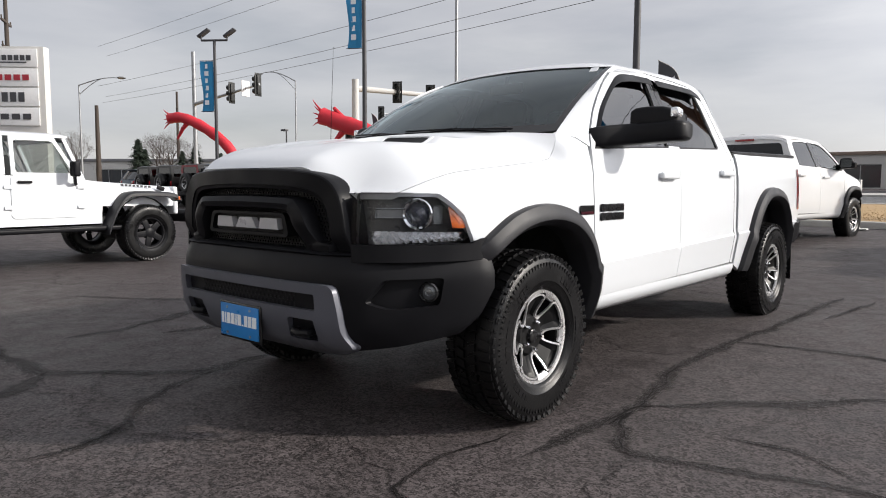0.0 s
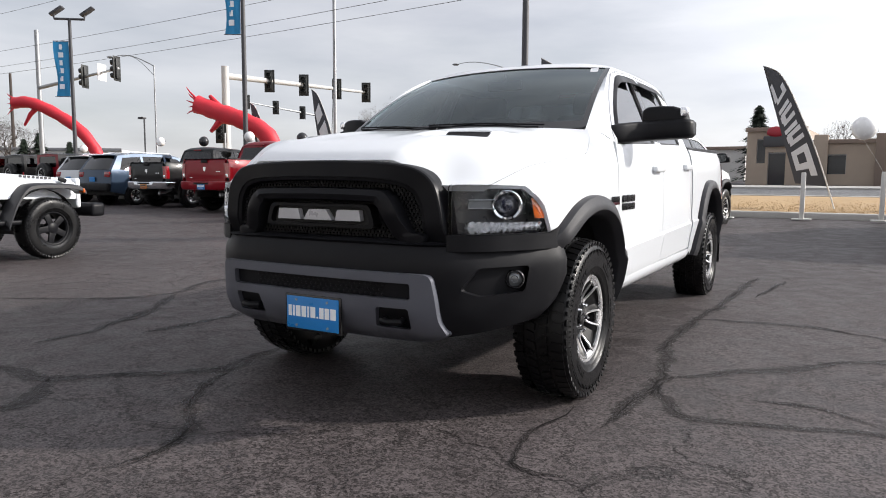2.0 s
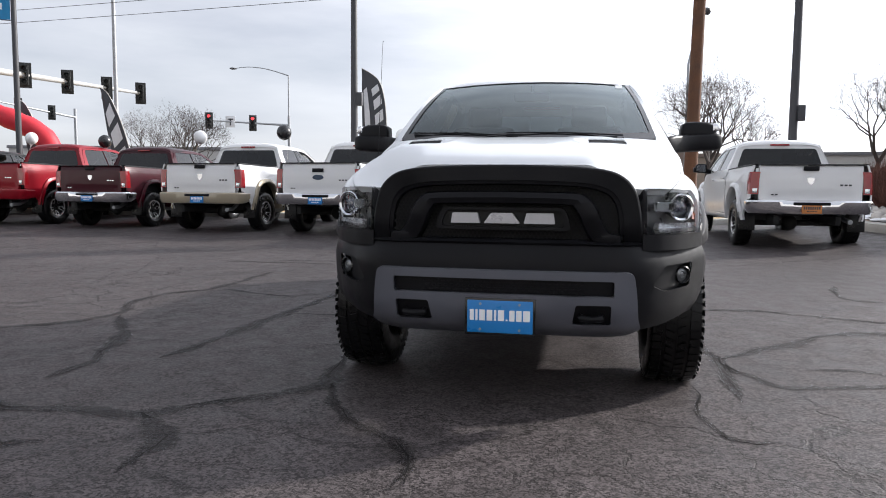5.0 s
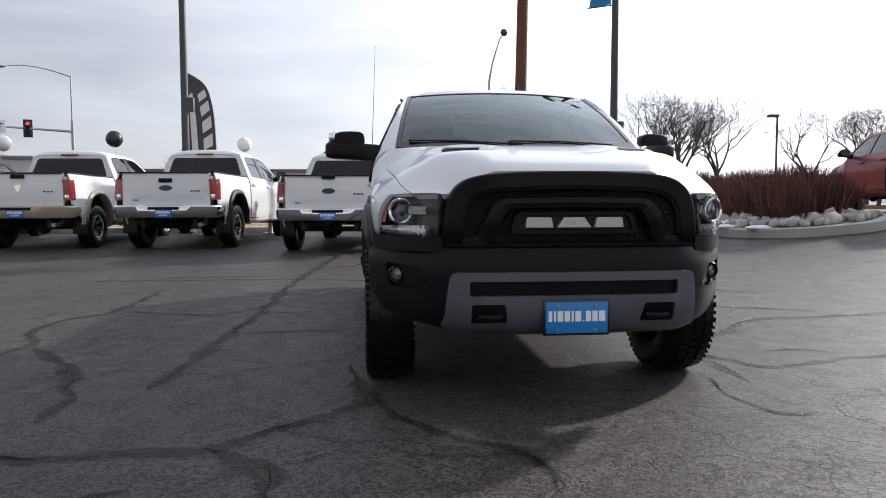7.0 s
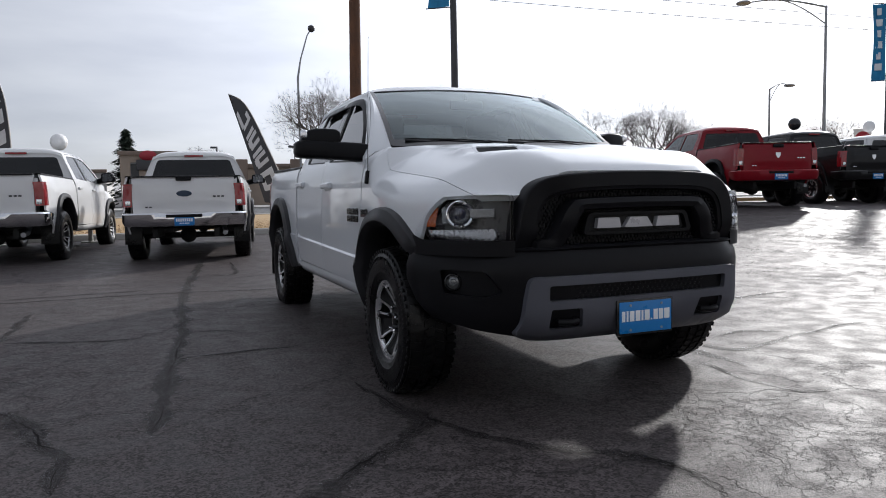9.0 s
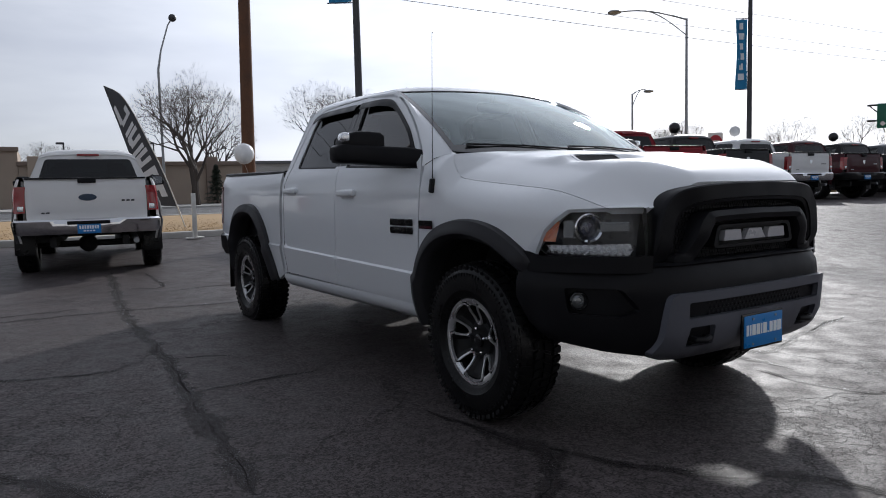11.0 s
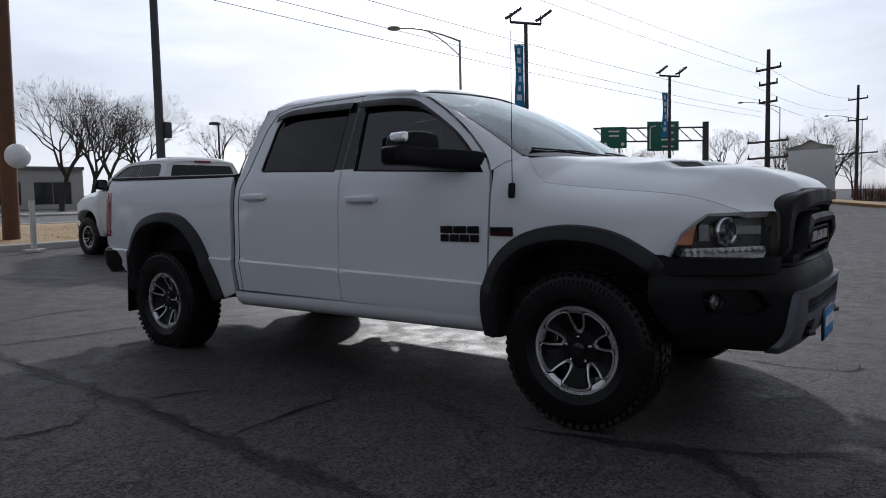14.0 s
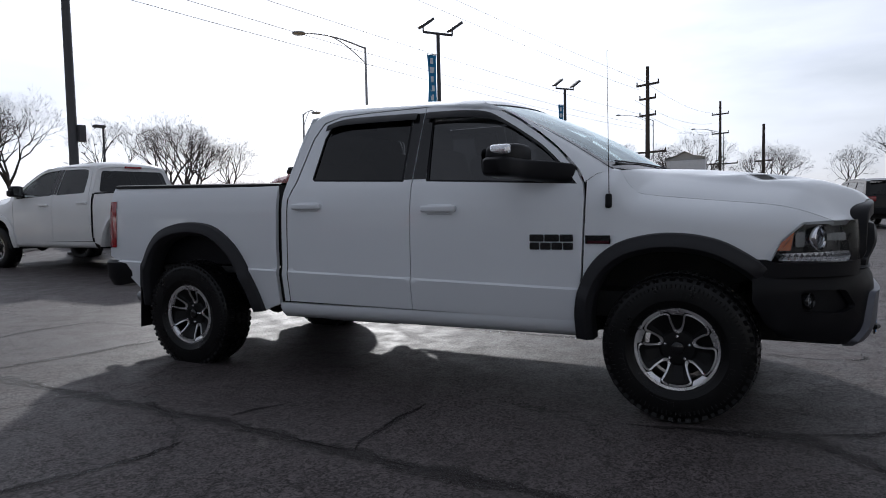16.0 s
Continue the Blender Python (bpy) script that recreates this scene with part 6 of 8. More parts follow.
ROW = "parked pickups"
bg_list = [
    dict(at=(-1.60, 9.30, 8), paint=WHITE_B, emblem="oval", th=1.36, bumper=CHROME, scale=0.99, label="white pickup with an oval tailgate badge"),
    dict(at=(-4.64, 10.25, 8), paint=WHITE_B, emblem="oval", th=1.25, bumper=CHROME, scale=1.04, label="tall white work pickup with chrome bumper"),
    dict(at=(-7.38, 10.40, 4), paint=WHITE_B, lower=TAN_P, flare_mat=TAN_P, bumper=TAN_P, scale=1.03, th=1.33, label="white and tan heavy pickup with tan bumper"),
    dict(at=(-10.40, 10.90, 3), paint=MAROON_P, flare_mat=MAROON_P, bumper=CHROME, th=1.33, label="dark maroon pickup with chrome bumper"),
    dict(at=(-13.20, 11.10, 3), scale=1.05, paint=RED_P, flare_mat=RED_P, bumper=RED_P, th=1.33, label="bright red pickup with body-coloured bumper"),
    dict(at=(-16.60, 11.80, 3), paint=BLACK_P, flare_mat=BLACK_P, bumper=CHROME, plate=PLATE_O, th=1.33, label="black pickup with an orange dealer plate"),
    dict(at=(4.12, 9.25, 0), paint=WHITE_B, flare_mat=WHITE_B, bumper=CHROME, plate=PLATE_O, th=1.33, label="white pickup parked nose to the kerb"),
]
SUNWARD = [(RED_P, RED_P, "bright red pickup beside the planted island"), (BLACK_P, BLACK_P, "black pickup in the sunward row"), (WHITE_B, CHROME, "white pickup in the sunward row"), (MAROON_P, BLACK_P, "dark maroon pickup in the sunward row"),
           (BLACK_P, CHROME, "black pickup with bright bumper in the sunward row"), (GREY_P, CHROME, "dark grey pickup in the sunward row"), (MAROON_P, CHROME, "dark maroon pickup with bright bumper"), (BLUE_P, CHROME, "slate-blue pickup with bright bumper"),
           (RED_P, CHROME, "red pickup with bright bumper, far in the row"), (WHITE_B, CHROME, "white pickup far in the sunward row"), (WHITE_B, CHROME, "white pickup far in the sunward row"), (SILVER_P, CHROME, "silver pickup at the far end"), (BLACK_P, CHROME, "black pickup at the far end")]
for k, (pp, bb, lab) in enumerate(SUNWARD):
    bg_list.append(dict(at=(10.6, 8.6, 15) if k == 0 else (11.4 + 3.1 * k, 9.4, 8), paint=pp, flare_mat=pp if pp is not RED_P else TRIM, bumper=bb, th=1.33, scale=1.0 if k == 0 else 1.03, label=lab))
for o in bg_list:
    x, y, cw = o.pop("at")
    o["m"] = park(x, y, cw, WB, o.pop("scale", 1.0))
    o["group"] = ROW
    o["spin"] = 7 * len(o["label"])
    o["letter"] = CHROME if o["paint"] in (BLACK_P, MAROON_P, RED_P) else SIGN_D
    build_pickup(o)


def side_panel(outline, wins, wfn, paint_, T, name, glassm, st=0.12):
    for s in (1, -1):
        bm = bmesh.new()
        sheet(bm, outline, lambda y, z: (s * wfn(z), y, z), st, holes=wins, lip=0.03, lipv=(-s, 0, 0))
        body = part(name, bm, paint_, T)
        for w in wins:
            bm = bmesh.new()
            sheet(bm, w, lambda y, z: (s * (wfn(z) - 0.012), y, z), 0.15)
            part("window", bm, glassm, body)


def build_boxy(o, long=True):
    """A boxy open-country 4x4 with upright glass, flat fenders and a hard top; y runs back from the front axle."""
    P = o["paint"]
    wb = 2.95 if long else 2.42
    T = thing("off_road_car", o["label"], "off-road car", o["m"], o.get("group", ""))
    end = wb + 0.72
    wf = lambda z: 0.775 - 0.10 * max(0, z - 1.25) ** 1.0 - (0.02 if z < 0.75 else 0)
    hole = lambda cy, r: [(cy + r * math.cos(a), 0.44 + r * math.sin(a)) for a in np.linspace(math.pi, 0, 13)]
    tub = [(0.62, 0.56), (0.62, 1.13), (0.88, 1.16), (0.86, 1.20), (1.63, 1.205), (end, 1.205), (end, 0.62), (wb + 0.50, 0.56), (wb + 0.50, 0.80), (wb + 0.30, 0.94), (wb - 0.30, 0.94), (wb - 0.50, 0.80), (wb - 0.50, 0.56)]
    side_panel(tub, [], wf, P, T, "body_side", CLEAR, 0.1)
    for s in (1, -1):
        # doors with rounded corners, seams, hinges, handle
        doors = [("front_door", 0.92, 1.78)] + ([("rear_door", 1.82, wb - 0.36)] if long else [])
        for nm, y0, y1 in doors:
            bm = bmesh.new()
            low = rounded([(y0, 0.66), (y1, 0.66), (y1, 1.215), (y0, 1.215)], 0.07)
            sheet(bm, low, lambda y, z: (s * (wf(z) + 0.012), y, z), 0.08, lip=0.02, lipv=(-s, 0, 0))
            d = part(nm, bm, P, T)
            bm = bmesh.new()
            up = [(y0 + 0.02, 1.215), (y0 + (0.30 if nm == "front_door" else 0.02), 1.70), (y1 - 0.01, 1.70), (y1 - 0.01, 1.215)]
            wi = rounded([(y0 + 0.09, 1.245), (y0 + (0.33 if nm == "front_door" else 0.06), 1.655), (y1 - 0.06, 1.655), (y1 - 0.06, 1.245)], 0.04)
            sheet(bm, up, lambda y, z: (s * (wf(z) + 0.012), y, z), 0.08, holes=[wi], lip=0.02, lipv=(-s, 0, 0))
            part("window_frame", bm, P, d)
            bm = bmesh.new()
            sheet(bm, wi, lambda y, z: (s * (wf(z) + 0.002), y, z), 0.15)
            part("window", bm, CLEAR if nm == "front_door" else TINT, d)
            bm = bmesh.new()
            box(bm, (s * (wf(1.12) + 0.03), y1 - 0.16, 1.125), (0.03, 0.17, 0.035), 0.012)
            ball(bm, (s * (wf(1.12) + 0.03), y1 - 0.09, 1.125), 0.02, sub=1)
            part("door_handle", bm, TRIM, d)
            for zz in (0.80, 1.06):
                bm = bmesh.new()
                box(bm, (s * (wf(zz) + 0.02), y0 - 0.005, zz), (0.025, 0.11, 0.045), 0.008)
                part("door_hinge", bm, P, d)
        # flat fenders
        for cy in (0, wb):
            bm = bmesh.new()
            pts = [(0.62, 0.46), (0.50, 0.74), (0.36, 0.93), (0.20, 0.985), (-0.20, 0.985), (-0.42, 0.955), (-0.50, 0.90)] if cy == 0 else [(0.52, 0.60), (0.47, 0.82), (0.33, 0.96), (-0.33, 0.96), (-0.47, 0.82), (-0.54, 0.58)]
            L = smooth_line([(cy + a, z) for a, z in pts], 4)
            rows = []
            for y, z in L:
                rows.append([(s * 0.70, y, z + 0.015), (s * 0.90, y, z + 0.012), (s * 0.94, y, z - 0.01), (s * 0.945, y, z - 0.05), (s * 0.925, y, z - 0.055), (s * 0.70, y, z - 0.045)])
            loft(bm, rows)
            part("fender", bm, FLARE, T, "black plastic fender")
            bm = bmesh.new()
            I = [(cy + 0.46 * math.cos(a), 0.44 + 0.48 * math.sin(a)) for a in np.linspace(-0.2, math.pi + 0.2, 14)]
            loft(bm, [[(s * x, y, z) for y, z in I] for x in (0.76, 0.45)])
            part("wheel_well", bm, DARK, T)
            add_wheel(T, pose(s * 0.80, cy, TYRE_R - 0.004, 0, 0, 0 if s > 0 else 180) @ pose(0, 0, 0, 25 + cy * 30), BOXY_WHEEL)
        bm = bmesh.new()
        box(bm, (s * 0.80, 1.15, 0.50), (0.12, 1.25 if not long else 1.7, 0.07), 0.03, seg=3)
        part("side_step", bm, TRIM, T)
        bm = bmesh.new()
        box(bm, (s * 0.95, 1.06, 1.30), (0.14, 0.09, 0.20), 0.03, seg=3)
        mm = part("door_mirror", bm, TRIM, T)
        bm = bmesh.new()
        tube(bm, [(s * 0.79, 0.98, 1.10), (s * 0.86, 1.02, 1.12), (s * 0.93, 1.06, 1.22)], 0.022, 8)
        part("mirror_arm", bm, TRIM, mm)
        bm = bmesh.new()
        box(bm, (s * 0.90, -0.46, 0.90), (0.10, 0.03, 0.06), 0.01)
        part("side_marker", bm, LENS_AMB, T)
        bm = bmesh.new()
        box(bm, (s * 0.70, end + 0.01, 0.98), (0.10, 0.05, 0.22), 0.015)
        part("tail_lamp", bm, LENS_RED, T)
        # hood side
        bm = bmesh.new()
        loft(bm, [[(s * 0.76, 0.64, 0.80), (s * 0.66, -0.55, 0.78)], [(s * 0.765, 0.80, 1.10), (s * 0.66, -0.55, 1.0)]])
        part("front_panel", bm, P, T)
        bm = bmesh.new()
        box(bm, (s * 0.72, -0.30, 1.045), (0.03, 0.12, 0.06), 0.012, rot=(20, 0, 0))
        part("hood_latch", bm, TRIM, T)
    # hood
    bm = bmesh.new()
    rows = []
    for v in np.linspace(0, 1, 9):
        y = -0.56 + 1.40 * v
        w = 0.66 + 0.10 * v
        rows.append([(u * w, y, 1.045 + 0.09 * v + 0.03 * (1 - u ** 4) - (0.05 if abs(u) > 0.99 else 0)) for u in np.linspace(-1, 1, 13)])
    loft(bm, rows)
    hd = part("hood", bm, P, T)
    for s in (1, -1):
        bm = bmesh.new()
        for k in range(8):
            y = 0.30 - 0.062 * k
            z = 1.045 + 0.09 * ((y + 0.56) / 1.40) - 0.008
            box(bm, (s * (0.66 + 0.10 * ((y + 0.56) / 1.40) + 0.004), y, z), (0.006, 0.040, 0.030), 0.0, rot=(0, 0, 0))
        part("hood_lettering", bm, SIGN_D, hd, "plain dark lettering bars")
    bm = bmesh.new()
    box(bm, (0, -0.58, 0.86), (1.36, 0.08, 0.42), 0.04, seg=3)
    gr = part("grille", bm, P, T)
    for k in range(7):
        bm = bmesh.new()
        box(bm, (-0.27 + 0.09 * k, -0.622, 0.90), (0.05, 0.02, 0.26), 0.02, seg=3)
        part("grille_slot", bm, MESHB, gr)
    for s in (1, -1):
        bm = bmesh.new()
        lathe(bm, [(0, 0.03), (0.07, 0.025), (0.09, 0.0), (0.095, -0.03)], 24, Matrix.Translation((s * 0.48, -0.62, 0.92)) @ Matrix.Rotation(radians(-90), 4, "Z"))
        part("headlamp", bm, LENS_CLR, gr)
    bm = bmesh.new()
    box(bm, (0, -0.80, 0.62), (1.60, 0.22, 0.19), 0.05, seg=3)
    part("front_bumper", bm, TRIM, T)
    # windshield frame, top
    bm = bmesh.new()
    wsf = lambda u, v: (u, 0.83 + 0.24 * v, 1.14 + 0.57 * v)
    sheet(bm, [(-0.765, 0), (0.765, 0), (0.72, 1), (-0.72, 1)], wsf, 0.2, holes=[rounded([(-0.68, 0.12), (0.68, 0.12), (0.65, 0.90), (-0.65, 0.90)], 0.06)], lip=0.05, lipv=(0, 1, 0))
    wf_ = part("windshield_frame", bm, P, T)
    bm = bmesh.new()
    sheet(bm, rounded([(-0.69, 0.11), (0.69, 0.11), (0.66, 0.91), (-0.66, 0.91)], 0.06), lambda u, v: Vector(wsf(u, v)) + Vector((0, 0.01, 0)), 0.3)
    part("windshield", bm, CLEAR, wf_)
    bm = bmesh.new()
    rows = []
    for y in (1.03, 1.06, 1.3, 1.7, 2.3, end - 0.05, end):
        e = 0.03 if y in (1.03, end) else 0
        rows.append([(u * 0.735, y, 1.775 - e - 0.06 * abs(u) ** 5 + 0.01 * (1 - u * u)) for u in np.linspace(-1, 1, 13)])
    loft(bm, rows)
    top = o.get("top", P)
    part("hard_top", bm, top, T)
    ry = wb - 0.38 if long else 1.66
    for s in (1, -1):
        bm = bmesh.new()
        sheet(bm, [(1.05, 1.703), (1.05, 1.735), (end, 1.735), (end, 1.21), (ry, 1.21), (ry, 1.703)], lambda y, z: (s * (wf(z) + 0.006), y, z), 0.1, holes=[rounded([(ry + 0.08, 1.28), (ry + 0.08, 1.64), (end - 0.10, 1.64), (end - 0.10, 1.28)], 0.06)])
        part("top_side", bm, top, T)
        bm = bmesh.new()
        sheet(bm, rounded([(ry + 0.07, 1.27), (ry + 0.07, 1.65), (end - 0.09, 1.65), (end - 0.09, 1.27)], 0.06), lambda y, z: (s * wf(z), y, z), 0.3)
        part("rear_side_window", bm, TINT, T)
    bm = bmesh.new()
    sheet(bm, [(-0.77, 0.62), (0.77, 0.62), (0.775, 1.21), (0.73, 1.74), (-0.73, 1.74), (-0.775, 1.21)], lambda u, z: (u, end + 0.004, z), 0.2, holes=[rounded([(-0.60, 1.27), (0.60, 1.27), (0.56, 1.66), (-0.56, 1.66)], 0.06)])
    part("tailgate", bm, P, T)
    bm = bmesh.new()
    sheet(bm, rounded([(-0.60, 1.27), (0.60, 1.27), (0.56, 1.66), (-0.56, 1.66)], 0.06), lambda u, z: (u, end - 0.01, z), 0.3)
    part("rear_window", bm, TINT, T)
    sw = add_wheel(T, pose(-0.05, end + 0.16, 1.02, 0, 0, 90), WHEEL_LITE, "spare wheel on the tailgate")
    sw.name = "spare_wheel"
    bm = bmesh.new()
    box(bm, (0, end + 0.12, 0.60), (1.55, 0.18, 0.17), 0.04, seg=3)
    part("rear_bumper", bm, TRIM, T)
    bm = bmesh.new()
    box(bm, (0, wb / 2, 0.58), (1.3, wb + 1.0, 0.14), 0.03)
    rod(bm, (-0.7, 0, 0.40), (0.7, 0, 0.40), 0.05)
    rod(bm, (-0.7, wb, 0.40), (0.7, wb, 0.40), 0.05)
    part("underbody", bm, DARK, T)
    for x in (-0.37, 0.37):
        bm = bmesh.new()
        box(bm, (x, 1.45, 0.88), (0.48, 0.5, 0.18), 0.06, seg=3)
        box(bm, (x, 1.72, 1.18), (0.46, 0.14, 0.58), 0.06, rot=(-10, 0, 0), seg=3)
        box(bm, (x, 1.78, 1.53), (0.24, 0.09, 0.16), 0.04, seg=3)
        part("front_seat", bm, SEATM, T)
    bm = bmesh.new()
    box(bm, (0, 0.98, 1.08), (1.40, 0.25, 0.20), 0.06, seg=3)
    part("dashboard", bm, DASHM, T)
    return T


bm = bmesh.new()
for k in range(5):
    R5 = Matrix.Rotation(2 * math.pi * k / 5, 4, "X")
    t = bmesh.new()
    box(t, (0.085, 0, 0.12), (0.03, 0.085, 0.17), 0.012)
    add_bm(bm, t, R5)
lathe(bm, [(0.0, 0.11), (0.06, 0.108), (0.085, 0.09), (0.09, 0.03)], 32)
lathe(bm, [(0.190, 0.09), (0.206, 0.112), (0.222, 0.115), (0.226, 0.10)], 48)
BOXY_WHEEL = {"tyre": WHEEL_LITE["tyre"], "tread": WHEEL_FULL["tread"], "rim": WHEEL_LITE["rim"], "spoke_star": mesh_of("spoke_star", bm, TRIM, 35), "lug_nut": WHEEL_FULL["lug_nut"]}

jm = pose(-7.98, 2.02, gz(-8, 2), 0, 0, 180 + 5)
build_boxy(dict(paint=WHITE, m=jm, label="white boxy 4x4 with black fenders and wheels"), True)
for (x, y, cw), p, lab in (((-23.4, 12.6, 4), RED_P, "dark red boxy 4x4 seen from behind"), ((-26.3, 13.0, 4), BLACK_P, "black boxy 4x4 with a spare wheel"), ((-29.4, 13.6, 4), BLACK_P, "black boxy 4x4 at the end of the row")):
    build_boxy(dict(paint=p, top=BLACK_P, m=park(x, y, cw, 2.95), label=lab, group="parked boxy 4x4 cars"), True)


def build_suv(o):
    """A family estate car with a sloping tailgate; y runs back from the front axle."""
    P = o["paint"]
    T = thing("suv", o["label"], "suv", o["m"], "parked estate cars")
    wf = lambda z: 0.94 - 0.30 * max(0, z - 1.05) ** 1.15 - 0.25 * max(0, 0.55 - z)
    hol = lambda cy: [(cy + 0.42 * math.cos(a), 0.38 + 0.42 * math.sin(a)) for a in np.linspace(0, math.pi, 13)]
    prof = [(-0.42, 0.42), (-0.88, 0.45), (-0.90, 0.80), (-0.60, 0.98), (0.35, 1.07), (1.10, 1.62), (1.6, 1.72), (2.8, 1.72), (3.45, 1.64), (3.78, 1.15), (3.82, 0.45)] + [p for p in hol(2.9)] + [p for p in hol(0.0)]
    wins = [[(0.72, 1.12), (1.20, 1.56), (1.66, 1.63), (1.66, 1.12)], [(1.74, 1.12), (1.74, 1.63), (2.55, 1.63), (2.55, 1.12)], [(2.64, 1.13), (2.64, 1.62), (3.30, 1.57), (3.48, 1.18)]]
    side_panel(prof, wins, wf, P, T, "body_side", TINT, 0.14)
    bm = bmesh.new()
    rows = []
    for y, z in smooth_line([(-0.90, 0.80), (-0.60, 0.98), (0.35, 1.07)], 4):
        rows.append([(u * wf(z), y - 0.06 * (1 - u * u), z + 0.04 * (1 - u * u)) for u in np.linspace(-1, 1, 11)])
    loft(bm, rows)
    part("hood", bm, P, T)
    bm = bmesh.new()
    loft(bm, [[(u * wf(z), y - 0.10 * (1 - u * u), z + 0.02 * (1 - u * u)) for u in np.linspace(-1, 1, 11)] for y, z in ((0.35, 1.07), (0.75, 1.36), (1.10, 1.62))])
    part("windshield", bm, TINTF, T)
    bm = bmesh.new()
    loft(bm, [[(u * wf(z), y, z + 0.035 * (1 - u * u)) for u in np.linspace(-1, 1, 11)] for y, z in smooth_line([(1.10, 1.62), (1.6, 1.72), (2.8, 1.72), (3.45, 1.64)], 4)])
    box(bm, (0, 3.48, 1.655), (1.30, 0.22, 0.03), 0.012)
    part("roof", bm, P, T)
    for s in (1, -1):
        bm = bmesh.new()
        tube(bm, [(s * 0.62, 1.3, 1.70), (s * 0.62, 1.4, 1.765), (s * 0.62, 2.9, 1.765), (s * 0.62, 3.0, 1.71)], 0.016, 8)
        part("roof_rail", bm, CHROME, T)
        bm = bmesh.new()
        box(bm, (s * 0.74, 3.79, 1.02), (0.30, 0.10, 0.18), 0.03, rot=(0, 0, 0))
        part("tail_lamp", bm, LENS_RED, T)
        for cy in (0, 2.9):
            add_wheel(T, pose(s * 0.80, cy, 0.345, 0, 0, 0 if s > 0 else 180) @ Matrix.Scale(0.85, 4), WHEEL_LITE)
        bm = bmesh.new()
        box(bm, (s * 1.02, 0.80, 1.14), (0.18, 0.10, 0.13), 0.04, seg=3)
        part("door_mirror", bm, P, T)
    bm = bmesh.new()
    loft(bm, [[(u * wf(z) * 0.86, y + 0.05 * (1 - u * u), z) for u in np.linspace(-1, 1, 9)] for y, z in ((3.48, 1.60), (3.62, 1.40), (3.765, 1.18))])
    part("rear_window", bm, TINT, T)
    bm = bmesh.new()
    loft(bm, [[(u * wf(z), y + 0.05 * (1 - u * u), z) for u in np.linspace(-1, 1, 9)] for y, z in ((3.77, 1.17), (3.80, 1.0), (3.82, 0.72))])
    for s in (1, -1):
        loft(bm, [[(s * wf(z) * k, y, z) for k in (0.85, 1.0)] for y, z in ((3.47, 1.63), (3.62, 1.40), (3.775, 1.17))])
    part("tailgate", bm, P, T)
    bm = bmesh.new()
    box(bm, (0, 3.86, 0.60), (1.80, 0.16, 0.26), 0.06, seg=3)
    part("rear_bumper", bm, TRIM, T)
    bm = bmesh.new()
    box(bm, (0, 3.895, 0.86), (0.305, 0.02, 0.155), 0.006)
    part("plate", bm, PLATE_B, T)
    bm = bmesh.new()
    box(bm, (0, 1.45, 0.45), (1.6, 4.3, 0.25), 0.05)
    box(bm, (0, -0.86, 0.68), (1.6, 0.10, 0.36), 0.05)
    part("underbody", bm, DARK, T)
    return T


for (x, y, cw), p, lab in (((-19.5, 12.0, 3), BLUE_P, "slate-blue estate car seen from behind"), ((-21.6, 12.5, 3), SILVER_P, "pale silver estate car seen from behind"), ((-32.4, 14.4, 4), BLUE_P, "dark blue estate car at the row's end"),
                           ((24.5, -3.4, 75), BLACK_P, "black estate car near the street entrance")):
    build_suv(dict(paint=p, m=park(x, y, cw, 2.9), label=lab))

# ---------------------------------------------------------------- poles, banners, flags, signals, wires
def P3(x, y, h=0.0):
    return Vector((x, y, base_z(x, y) + h))


def cloth(bm, rows, thick=0.006):
    """A hanging cloth: a lofted front, and the same 6 mm behind."""
    loft(bm, rows)
    loft(bm, [[Vector(p) + Vector((0.0, thick, 0)) for p in r] for r in rows])
    return bm


